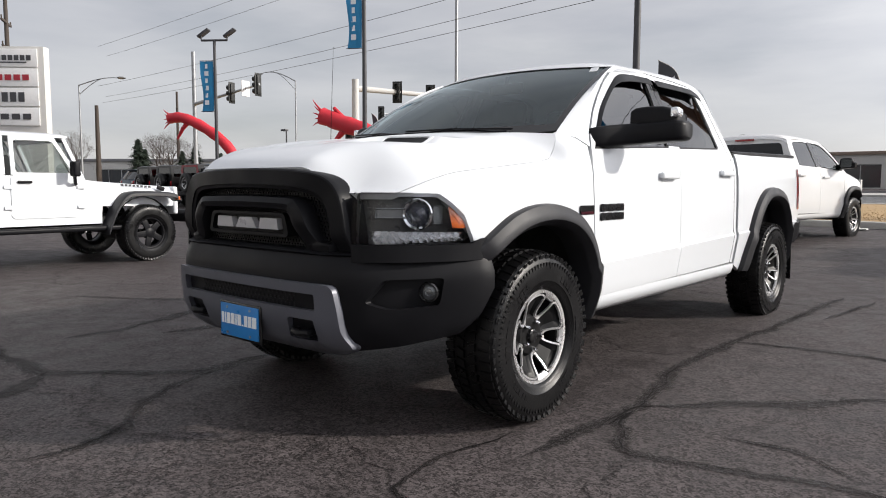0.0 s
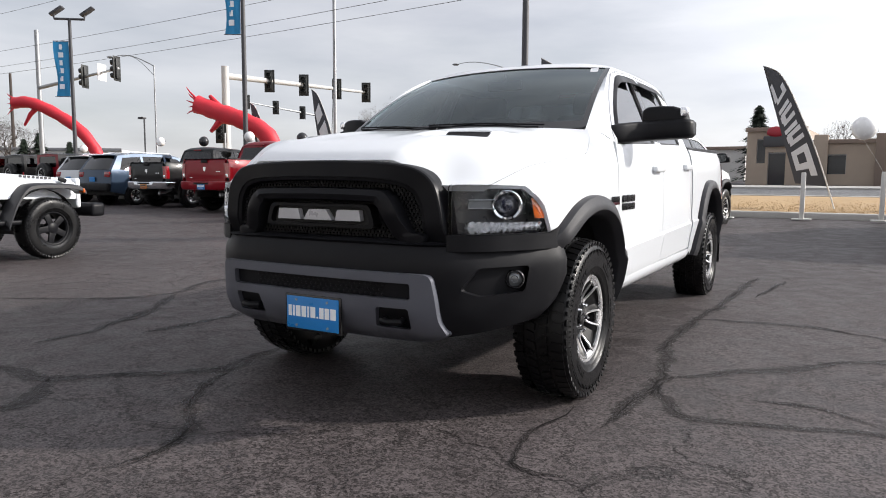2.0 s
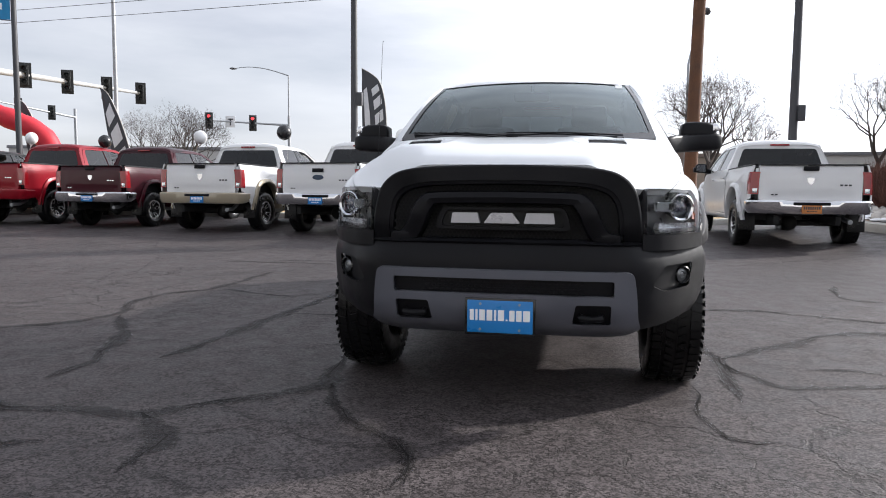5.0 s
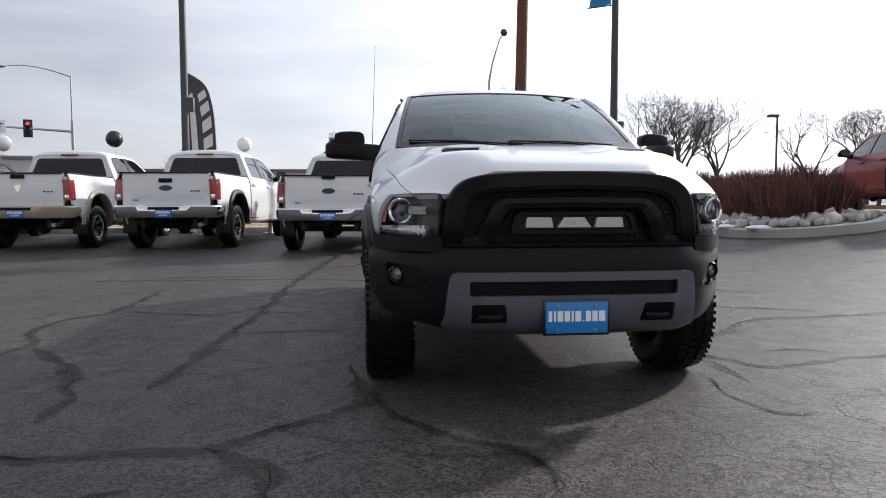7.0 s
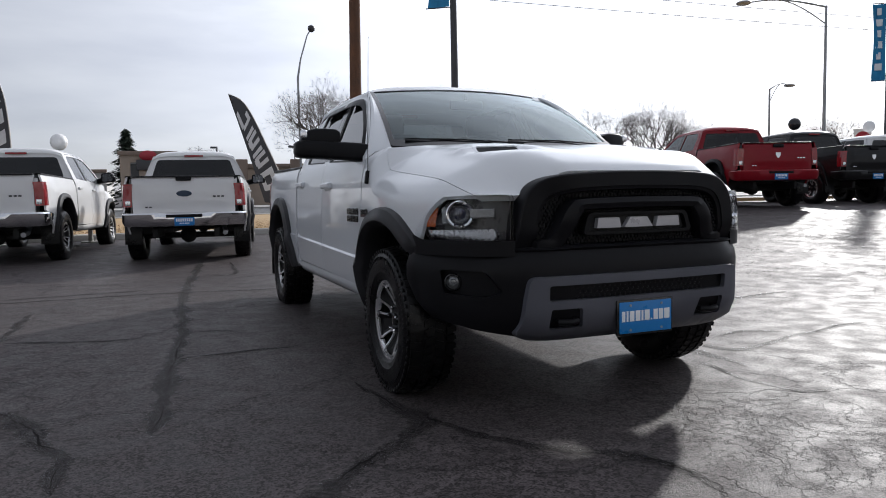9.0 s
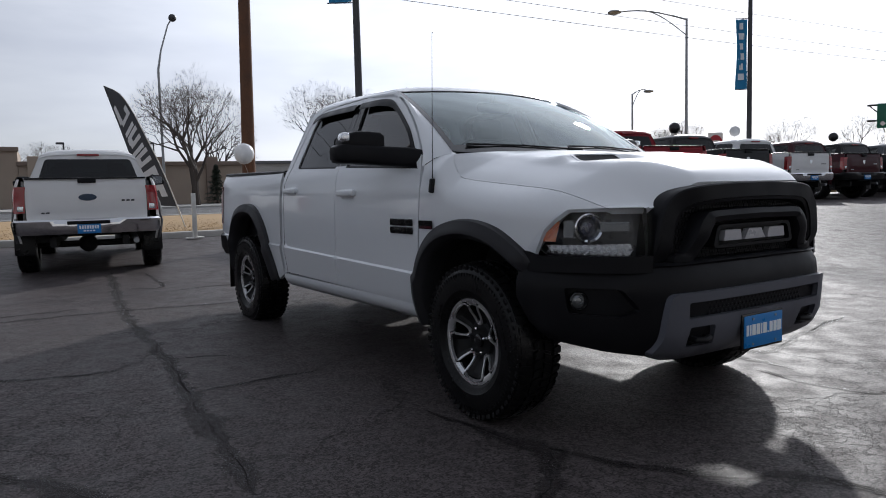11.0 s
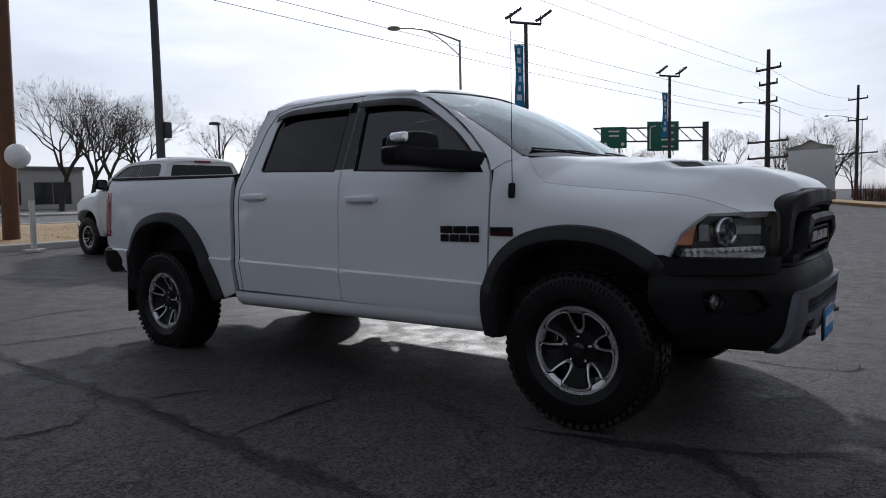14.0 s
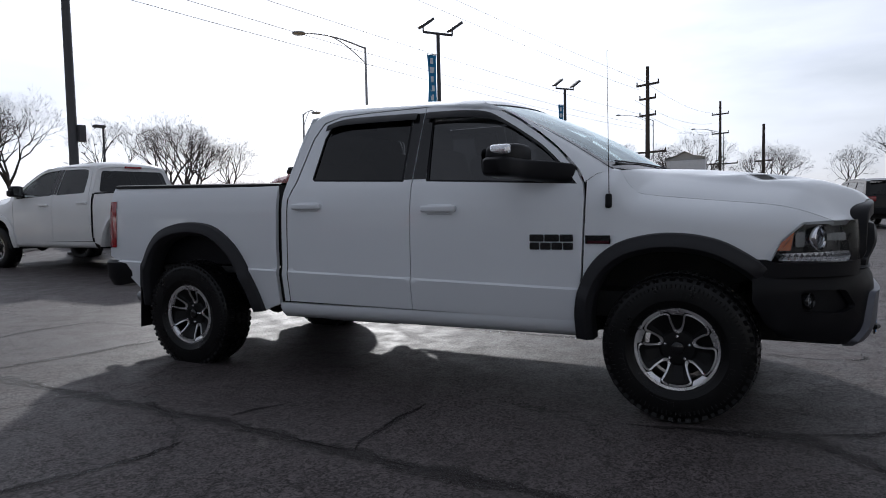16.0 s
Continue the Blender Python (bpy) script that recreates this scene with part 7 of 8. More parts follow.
def banner_pole(x, y, h, r, ban_z, label, side_=-1, heads=True, box_h=None, dirx=(0.83, -0.55), width=0.62, length=2.3):
    T = thing("lamp_pole", label, "lamp pole", Matrix.Translation(P3(x, y)))
    bm = bmesh.new()
    lathe(bm, [(0.0, 0.0), (r * 2.2, 0.0), (r * 2.2, 0.06), (r * 1.5, 0.10)], 20, axis="z")
    rod(bm, (0, 0, 0), (0, 0, h), r, r * 0.72, 14)
    pole = part("pole", bm, POLE_D, T)
    dx = Vector((dirx[0], dirx[1], 0)).normalized()
    if heads:
        bm = bmesh.new()
        tube(bm, [dx * -0.62 + Vector((0, 0, h)), dx * 0.62 + Vector((0, 0, h))], 0.05, 8)
        part("cross_arm", bm, POLE_D, pole)
        for s in (-1, 1):
            bm = bmesh.new()
            c = dx * (0.62 * s) + Vector((0, 0, h + 0.32))
            box(bm, c + dx * 0.12, (0.62, 0.36, 0.11), 0.03, rot=(0, -35, math.degrees(math.atan2(dx.y, dx.x))))
            rod(bm, dx * (0.62 * s) + Vector((0, 0, h)), c, 0.03)
            part("flood_lamp", bm, POLE_D, pole)
    if box_h:
        bm = bmesh.new()
        box(bm, dx * (r + 0.05) + Vector((0, 0, box_h)), (0.16, 0.16, 0.36), 0.01)
        part("junction_box", bm, POLE_D, pole)
    if ban_z:
        bm = bmesh.new()
        rows = []
        for k in range(9):
            v = k / 8
            row = []
            for j in range(7):
                u = j / 6
                wob = 0.05 * math.sin(6 * v + 3 * u) * u + 0.03 * math.sin(11 * u + 4 * v)
                n = Vector((-dx.y, dx.x, 0))
                row.append(dx * side_ * (r + u * width * (0.92 + 0.08 * math.cos(5 * v))) + n * wob + Vector((0, 0, ban_z + length * (1 - v) - 0.06 * u * math.sin(3 * v))))
            rows.append(row)
        cloth(bm, rows)
        b = part("banner", bm, BANNER, T, "blue cloth banner")
        for k in range(6):
            bm = bmesh.new()
            zc = ban_z + length * (0.90 - 0.145 * k)
            v = 1 - (zc - ban_z) / length
            u = 0.52
            wob = 0.05 * math.sin(6 * v + 3 * u) * u + 0.03 * math.sin(11 * u + 4 * v)
            n = Vector((-dx.y, dx.x, 0))
            c = dx * side_ * (r + u * width) + n * wob + Vector((0, 0, zc))
            for q in (-0.03, 0.036):
                box(bm, c + n * q, (0.20 if k % 2 else 0.12, 0.004, 0.21), 0.0, rot=(0, 0, math.degrees(math.atan2(dx.y, dx.x))))
            part("print_bar", bm, BANNER_W, b, "white printed bar")
        for zz in (ban_z - 0.02, ban_z + length + 0.02):
            bm = bmesh.new()
            tube(bm, [Vector((0, 0, zz)), dx * side_ * (r + width) + Vector((0, 0, zz))], 0.015, 6)
            part("banner_arm", bm, POLE_D, T)
    return T


banner_pole(-27.15, 15.36, 7.6, 0.09, 4.35, "dark lamp pole with twin floodlights and banner", -1, dirx=(0.8, 0.6))
banner_pole(-17.5, 15.9, 9.4, 0.10, 6.15, "tall dark lamp pole with a blue banner", -1, dirx=(0.85, 0.5))
banner_pole(-5.78, 14.8, 9.3, 0.105, 6.15, "dark lamp pole between the parked pickups", -1, box_h=3.35, dirx=(1, 0.1))
banner_pole(5.21, 13.37, 9.3, 0.105, 5.75, "dark lamp pole by the white pickup", -1, box_h=2.62)
banner_pole(18.9, 11.4, 7.2, 0.095, 4.1, "dark lamp pole with drooping blue banner", -1, width=0.40)
banner_pole(33.4, 10.9, 7.2, 0.10, 4.0, "dark lamp pole over the far row", -1, width=0.40)

# wooden utility pole
bm = bmesh.new()
rod(bm, (0, 0, -0.3), (0, 0, 12.5), 0.20, 0.14, 18)
solid("utility_pole", bm, WOOD, "brown wooden utility pole standing in the grass", "utility pole", pose(3.6, 17.5, gz(3.6, 17.5), 0.6, 0.8, 0))


def street_light(x, y, h, reach, azimuth, label, r=0.085, rise=0.5, brace=True, lamp=True):
    T = thing("street_light", label, "street light", Matrix.Translation(P3(x, y)))
    bm = bmesh.new()
    rod(bm, (0, 0, 0), (0, 0, h), r, r * 0.6, 12)
    pole = part("pole", bm, STEEL, T)
    d = Vector((math.cos(radians(azimuth)), math.sin(radians(azimuth)), 0))
    bm = bmesh.new()
    pts = [Vector((0, 0, h - 0.05)) + d * reach * t + Vector((0, 0, rise * math.sin(t * math.pi * 0.62))) for t in np.linspace(0, 1, 9)]
    tube(bm, pts, [0.045 - 0.018 * k / 8 for k in range(9)], 8)
    if brace:
        tube(bm, [Vector((0, 0, h - 0.75)) + d * reach * t * 0.62 + Vector((0, 0, (rise + 0.72) * math.sin(t * math.pi * 0.42))) for t in np.linspace(0, 1, 7)], 0.025, 6)
    part("arm", bm, STEEL, pole)
    bm = bmesh.new()
    ball(bm, pts[-1] + d * 0.2, 0.32, (1.0, 1.0, 0.32), 2)
    part("lamp_head", bm, STEEL, T)
    return T


street_light(24.2, 18.0, 8.45, 3.0, 141, "grey street light with a curved braced arm")
street_light(-23.5, 52.0, 9.75, 5.2, 172, "grey street light over the junction", rise=0.9, brace=False)
street_light(30.0, 26.3, 6.4, 2.5, 20, "small grey street light beyond the row")
street_light(-53.0, 19.6, 8.3, 3.4, 30, "slender grey street light by the sign")
street_light(-43.0, 32.0, 8.9, 4.2, 185, "slender grey street light past the junction", rise=1.0)
street_light(84.0, 15.0, 10.5, 5.0, 140, "far grey street light beside the highway")
street_light(96.0, 8.0, 9.5, 5.0, 140, "far grey street light")
# lone gooseneck mast beyond the verge
T = thing("mast", "tall thin grey mast with a small head", "mast", Matrix.Translation(P3(8.2, 50.4)))
bm = bmesh.new()
tube(bm, [(0, 0, 0), (0, 0, 9.6), (0.25, 0, 11.0), (0.8, 0, 12.8), (1.1, 0, 13.3)], [0.10, 0.09, 0.06, 0.05, 0.05], 8)
part("pole", bm, STEEL, T)
bm = bmesh.new()
ball(bm, (1.15, 0, 13.35), 0.28, sub=2)
part("head", bm, POLE_D, T)
for x, y, h in ((-19.7, 24.0, 13.0),):
    bm = bmesh.new()
    rod(bm, (0, 0, 0), (0, 0, h), 0.10, 0.07, 12)
    solid("flag_mast", bm, STEEL, "tall bare grey mast", "mast", Matrix.Translation(P3(x, y)))
for x, y, h in ((22.3, 34.4, 5.4), (-45.5, 32.9, 5.2), (9.5, 60.0, 5.0), (3.0, 62.0, 5.0)):
    T = thing("lot_lamp", "far lot lamp on a thin pole", "lamp", Matrix.Translation(P3(x, y)), "far lot lamps")
    bm = bmesh.new()
    rod(bm, (0, 0, 0), (0, 0, h), 0.06, n=8)
    part("pole", bm, POLE_D, T)
    bm = bmesh.new()
    box(bm, (-0.25, 0, h), (0.6, 0.35, 0.16), 0.03)
    part("lamp_head", bm, POLE_D, T)


def traffic_signal(parent, c, face, lit=False, n=3):
    """A signal with its lamps towards the heading face (degrees)."""
    m = Matrix.Translation(c) @ Matrix.Rotation(radians(face), 4, "Z")
    s = new("traffic_signal")
    s.parent = parent
    s.matrix_basis = m
    bm = bmesh.new()
    box(bm, (0, 0, 0), (0.26, 0.36, 1.06), 0.04)
    part("housing", bm, SIGNAL, s)
    bm = bmesh.new()
    box(bm, (-0.02, 0, 0), (0.02, 0.60, 1.30), 0.01)
    part("backplate", bm, SIGNAL, s)
    for k in range(n):
        z = 0.34 - 0.34 * k
        bm = bmesh.new()
        lathe(bm, [(0.135, 0.13), (0.14, 0.30), (0.125, 0.30), (0.12, 0.13)], 16, Matrix.Translation((0, 0, z)))
        part("visor", bm, SIGNAL, s)
        bm = bmesh.new()
        lathe(bm, [(0.0, 0.16), (0.08, 0.155), (0.12, 0.13)], 16, Matrix.Translation((0, 0, z)))
        part("lens", bm, RED_LAMP if (lit and k == 0) else SIGNAL, s)
    return s


def mast_arm(x, y, h, tip, label, sig, r=0.16, dn=0.0, pole_top=None, face=-90, lit=False, sign_at=None, mat_=None):
    """A signal mast: pole at (x, y), arm at height h to the plan point tip; sig: places along the arm from 0 to 1."""
    mat_ = mat_ or STEEL
    T = thing("signal_mast", label, "traffic signal", Matrix.Translation(P3(x, y)))
    bm = bmesh.new()
    rod(bm, (0, 0, 0), (0, 0, pole_top or h + 0.8), r, r * 0.85, 14)
    pole = part("pole", bm, mat_, T)
    d = Vector((tip[0] - x, tip[1] - y, dn))
    bm = bmesh.new()
    rod(bm, Vector((0, 0, h)), Vector((0, 0, h)) + d, r * 0.75, r * 0.35, 12)
    part("arm", bm, mat_, pole)
    for f in sig:
        traffic_signal(T, Vector((0, 0, h)) + d * f + Vector((0, 0, 0.0)), face, lit)
    if sign_at:
        bm = bmesh.new()
        c = Vector((0, 0, h)) + d * sign_at
        box(bm, c, (0.03, 0.75, 0.9), 0.01, rot=(0, 0, face))
        sg = part("lane_sign", bm, SIGN_W, T)
        bm = bmesh.new()
        fx = Vector((math.cos(radians(face)), math.sin(radians(face)), 0))
        box(bm, c + fx * 0.02 + Vector((0, 0, -0.05)), (0.02, 0.10, 0.5), 0.0, rot=(0, 0, face))
        box(bm, c + fx * 0.02 + Vector((0, 0, 0.2)), (0.02, 0.4, 0.10), 0.0, rot=(0, 0, face))
        part("arrow", bm, SIGN_D, sg)
    return T


mast_arm(-28.5, 25.3, 6.42, (-25.9, 35.5), "pale steel mast with four traffic signals", (0.27, 0.50, 0.74, 0.97), 0.24, face=-60, pole_top=6.95, mat_=WALL_W)
mast_arm(-43.0, 23.3, 6.4, (-31.7, 20.9), "grey steel mast with two traffic signals", (0.62, 0.98), 0.16, dn=0.1, face=-160, pole_top=10.0, sign_at=0.82)
mast_arm(-45.7, 54.5, 6.7, (-46.5, 44.4), "thin grey mast with signals across the junction", (0.27, 0.62, 0.97), 0.15, dn=0.6, face=-50)
mast_arm(-23.5, 52.02, 5.6, (-28.9, 48.2), "grey mast arm with lit red signals", (0.45, 0.97), 0.13, dn=0.1, face=-70, lit=True, sign_at=0.72)
T = thing("signal_post", "black traffic signal on a short post", "traffic signal", Matrix.Translation(P3(-27.9, 24.6)))
bm = bmesh.new()
rod(bm, (0, 0, 0), (0, 0, 3.2), 0.06)
part("pole", bm, STEEL, T)
traffic_signal(T, Vector((-0.3, 0, 3.3)), -60)


FEATHER = [(0.0, 0.0), (-0.20, 0.66), (-0.56, 1.70), (-0.90, 2.50), (-1.22, 3.20), (-1.52, 3.65), (-1.90, 3.84)]


UPRIGHT = [(0.0, 0.0), (0.0, 0.66), (-0.01, 1.60), (-0.03, 2.40), (-0.12, 3.10), (-0.34, 3.56), (-0.86, 3.84)]


def feather_flag(x, y, lean, tall, label, blocks=(), line=FEATHER):
    """A swooping flag on a stick that bends over at its top; blocks: white print as (low, high, from, to)."""
    T = thing("feather_flag", label, "flag", Matrix.Translation(P3(x, y)), "feather flags")
    L = [Vector((u * lean - (1 - lean) * 0.55 * sstep(2.4, 3.84, v), 0.0, v * tall)) for u, v in smooth_line(line, 6)]
    bm = bmesh.new()
    tube(bm, L, [0.020 - 0.012 * k / len(L) for k in range(len(L))], 8)
    part("stick", bm, POST_W, T)
    i0 = 6
    tip = L[-1]
    corner = L[i0] + Vector((-0.78, 0, 0.08))

    def at_(v, u):
        f = i0 + v * (len(L) - 1 - i0)
        i = min(len(L) - 2, int(f))
        p = L[i].lerp(L[i + 1], f - i)
        q = corner.lerp(tip, v)
        r = p.lerp(q, u)
        return r + Vector((0, 0.05 * math.sin(5 * v + 2 * u) * u, 0))
    bm = bmesh.new()
    cloth(bm, [[at_(v, u) for u in np.linspace(0, 1, 7)] for v in np.linspace(0, 1, 24)])
    f = part("flag", bm, FLAGC, T, "charcoal cloth")
    for v0, v1, u0, u1 in blocks:
        for off in (-0.014, 0.02):
            bm = bmesh.new()
            loft(bm, [[at_(v, u) + Vector((0, off, 0)) for u in np.linspace(u0, u1, 4)] for v in np.linspace(v0, v1, 4)])
            part("flag_print", bm, FLAG_W, f, "white printed block")
    return T


JB = ((0.62, 0.65, 0.2, 0.8), (0.65, 0.80, 0.70, 0.9), (0.62, 0.70, 0.15, 0.35), (0.44, 0.47, 0.2, 0.8), (0.47, 0.52, 0.62, 0.85), (0.50, 0.53, 0.2, 0.8), (0.54, 0.57, 0.25, 0.85),
      (0.28, 0.31, 0.2, 0.8), (0.31, 0.36, 0.62, 0.85), (0.34, 0.37, 0.2, 0.8), (0.38, 0.41, 0.25, 0.85), (0.06, 0.10, 0.2, 0.42), (0.10, 0.14, 0.2, 0.85), (0.14, 0.20, 0.2, 0.4), (0.20, 0.24, 0.2, 0.85), (0.14, 0.20, 0.68, 0.85))
feather_flag(1.86, 17.9, 1.02, 1.03, "charcoal feather flag leaning in the grass", JB)
feather_flag(-5.58, 17.6, 1.0, 1.21, "charcoal feather flag behind the tall pickup", ((0.10, 0.80, 0.66, 0.88), (0.08, 0.16, 0.12, 0.46), (0.20, 0.28, 0.12, 0.46), (0.32, 0.40, 0.12, 0.46), (0.44, 0.52, 0.12, 0.46), (0.56, 0.64, 0.12, 0.46), (0.68, 0.75, 0.12, 0.46)), UPRIGHT)
feather_flag(-14.2, 17.6, 0.75, 1.10, "charcoal feather flag behind the maroon pickup", ((0.18, 0.30, 0.2, 0.8), (0.36, 0.50, 0.2, 0.8), (0.56, 0.70, 0.2, 0.8)))
feather_flag(-17.7, 17.9, 0.75, 1.02, "charcoal feather flag behind the red pickup", ((0.10, 0.20, 0.2, 0.8), (0.26, 0.36, 0.2, 0.8), (0.42, 0.52, 0.2, 0.8), (0.58, 0.68, 0.2, 0.8)))


def tube_figure(pts, r, label):
    T = thing("inflatable_tube", label, "inflatable tube", Matrix.Translation(pts[0]))
    P = [Vector(p) - Vector(pts[0]) for p in pts]
    L = [Vector(p) for p in smooth_line(P, 5)]
    bm = bmesh.new()
    tube(bm, L, [r * (1 + 0.06 * math.sin(2.1 * k)) for k in range(len(L))], 14)
    part("tube", bm, NYLON, T)
    e = L[-1]
    d = (L[-1] - L[-4]).normalized()
    for k in range(5):
        bm = bmesh.new()
        s = Vector((0, 0, 1)) * (0.12 * (k - 2)) + Vector((0.05 * (k % 2), 0, 0))
        tube(bm, [e + s * 0.8, e + d * 0.3 + s * 1.6, e + d * 0.45 + s * 2.2], [0.05, 0.03, 0.01], 6)
        part("streamer", bm, NYLON, T)
    for f, dz in ((0.72, -0.9), (0.74, 0.5)):
        i = int(f * (len(L) - 1))
        bm = bmesh.new()
        tube(bm, [L[i], L[i] + d * 0.5 + Vector((0, 0, dz * 0.4)), L[i] + d * 0.9 + Vector((0, 0, dz))], [r * 0.5, r * 0.4, r * 0.2], 10)
        part("arm", bm, NYLON, T)
    bm = bmesh.new()
    box(bm, (0, 0, 0.25), (0.5, 0.5, 0.5), 0.05)
    part("blower", bm, DARK, T)
    return T


tube_figure([P3(-17.2, 17.4), P3(-17.25, 17.4, 1.4), P3(-17.7, 17.25, 2.5), P3(-18.5, 16.9, 3.05), P3(-19.4, 16.5, 3.4), P3(-20.3, 16.1, 3.75)], 0.35, "red inflatable tube figure bent by the wind")
tube_figure([P3(-30.2, 18.6), P3(-30.2, 18.6, 1.6), P3(-30.9, 18.2, 3.0), P3(-32.2, 17.6, 4.0), P3(-33.2, 17.0, 4.5), P3(-34.0, 16.7, 4.5)], 0.28, "red inflatable tube figure by the far cars")


def balloon(c, tie, dark=False, r=0.27):
    T = thing("balloon", "dark round balloon on a string" if dark else "white round balloon on a string", "balloon", Matrix.Translation(c), "balloons")
    bm = bmesh.new()
    ball(bm, (0, 0, 0), r, (1, 1, 1.05), 3)
    part("balloon_skin", bm, BALLOON_D if dark else BALLOON_W, T)
    bm = bmesh.new()
    t = Vector(tie) - Vector(c)
    tube(bm, [Vector((0, 0, -r)), Vector((0, 0, -r)).lerp(t, 0.5) + Vector((0.02, 0.02, -0.02)), t], 0.003, 5)
    part("string", bm, POST_W, T)


for c, tie, dark in (((2.35, 13.9, 2.2), (2.78, 14.4, 1.25), False), ((-6.35, 11.3, 2.35), (-6.4, 11.6, 1.75), True), ((-4.0, 13.2, 2.4), (-4.1, 12.8, 1.7), False), ((-9.2, 12.6, 2.35), (-9.4, 12.4, 1.6), False),
                     ((-12.4, 13.2, 2.3), (-12.6, 12.9, 1.6), True), ((-15.3, 13.9, 2.45), (-15.5, 13.6, 1.6), False), ((-17.6, 14.0, 2.35), (-17.4, 13.8, 1.6), True), ((-21.0, 14.9, 2.45), (-21.2, 14.6, 1.6), False), ((-28.0, 16.3, 2.35), (-28.2, 16.0, 1.7), False),
                     ((14.9, 11.3, 2.95), (14.9, 11.5, 2.6), True), ((18.1, 11.4, 2.95), (18.0, 11.5, 2.6), False), ((24.3, 11.4, 2.9), (24.2, 11.5, 2.6), True), ((36.6, 11.4, 2.9), (36.7, 11.5, 2.6), False), ((43.0, 11.5, 2.9), (43.0, 11.6, 2.6), False)):
    balloon(c, tie, dark, 0.24 if c[0] == 2.35 else 0.17)

# white posts along the kerb
for x in (-5.2, -3.6, -2.0, -0.40, 1.24, 2.78, 4.4):
    T = thing("bollard", "white square bollard on a flat foot", "bollard", Matrix.Translation(P3(x, 14.42)), "white bollards along the kerb")
    bm = bmesh.new()
    box(bm, (0, 0, 0.545), (0.095, 0.095, 1.05), 0.012)
    part("post", bm, POST_W, T)
    bm = bmesh.new()
    box(bm, (0, 0, 0.015), (0.40, 0.22, 0.03), 0.008)
    part("foot", bm, POST_W, T)

# brand pylon
T = thing("pylon_sign", "tall white dealership pylon with four name panels", "sign", pose(-50.2, 13.8, gz(-50, 14), 0, 0, 42))
bm = bmesh.new()
box(bm, (0, 0.35, 5.0), (5.2, 0.7, 10.0), 0.03)
part("cabinet", bm, WALL_W, T)
for k, c in enumerate((SIGN_D, SIGN_R, SIGN_D, SIGN_D)):
    bm = bmesh.new()
    box(bm, (-0.15, -0.04, 9.25 - 1.28 * k), (4.7, 0.08, 1.18), 0.02)
    pn = part("panel", bm, SIGN_W, T)
    n = (8, 5, 4, 3)[k]
    w = (3.2, 2.9, 2.2, 2.2)[k]
    for j in range(n):
        bm = bmesh.new()
        box(bm, (0.25 - w / 2 + w * (j + 0.5) / n + (0.4 if k == 3 else 0), -0.095, 9.25 - 1.28 * k), (w / n * 0.72, 0.03, (0.34, 0.38, 0.62, 0.38)[k]), 0.0)
        part("name_bar", bm, c, pn)
    if k in (0, 3):
        bm = bmesh.new()
        box(bm, (0.3, -0.095, 8.95) if k == 0 else (-1.25, -0.095, 9.25 - 1.28 * 3), (2.4, 0.03, 0.08) if k == 0 else (0.5, 0.03, 0.7), 0.0)
        part("emblem", bm, c, pn)

# green highway signs on a gantry
T = thing("gantry", "steel gantry carrying green highway signs", "road sign", Matrix.Translation((61.4, 18.3, 0.0)) @ Matrix.Rotation(radians(41), 4, "Z"))
bm = bmesh.new()
rod(bm, (0, -1.5, 0), (0, -1.5, 7.6), 0.30, 0.28, 14)
part("post", bm, POLE_D, T)
bm = bmesh.new()
for z in (7.1, 5.9):
    rod(bm, (0, -1.5, z), (0, 9.0, z), 0.08, n=8)
for k in range(8):
    rod(bm, (0, -1.5 + 1.3 * k, 5.9), (0, -0.2 + 1.3 * k, 7.1), 0.05, n=6)
part("truss", bm, POLE_D, T)
for y0, y1, z0, z1, nb in ((1.15, 4.1, 5.0, 7.65, 4), (6.0, 8.4, 5.3, 7.2, 2)):
    bm = bmesh.new()
    box(bm, (-0.25, (y0 + y1) / 2, (z0 + z1) / 2), (0.06, y1 - y0, z1 - z0), 0.02)
    sg = part("sign_panel", bm, SIGN_G, T, "green reflective panel")
    bm = bmesh.new()
    for k in range(nb):
        box(bm, (-0.30, y0 + (y1 - y0) * (0.36 if nb == 4 else 0.5), z1 - 0.4 - (0.62 if nb == 4 else 0.4) * k), (0.02, (y1 - y0) * (0.42 - 0.05 * (k % 2)), 0.15), 0.0)
    part("sign_print", bm, SIGN_W, sg, "plain white bars")
    bm = bmesh.new()
    if nb == 4:
        tube(bm, [(-0.3, y1 - 0.25, z0 + 0.2), (-0.3, y1 - 0.25, z1 - 0.7), (-0.3, y1 - 0.4, z1 - 0.45), (-0.3, y1 - 0.8, z1 - 0.4)], 0.06, 6)
    else:
        for yy in (y0 + 0.4, y1 - 0.4):
            box(bm, (-0.30, yy, z0 + 0.35), (0.02, 0.3, 0.3), 0.0, rot=(45, 0, 0))
    part("arrow", bm, SIGN_W, sg, "white arrow marks")
    for q in (0.2, 0.5, 0.8):
        bm = bmesh.new()
        rod(bm, (-0.3, y0 + (y1 - y0) * q, z0), (-0.5, y0 + (y1 - y0) * q, z0 - 0.35), 0.04)
        part("lamp_bracket", bm, POLE_D, sg)
bm = bmesh.new()
rod(bm, (0, 6.6, 0), (0, 6.6, 5.9), 0.11, n=10)
part("rear_post", bm, STEEL, T)
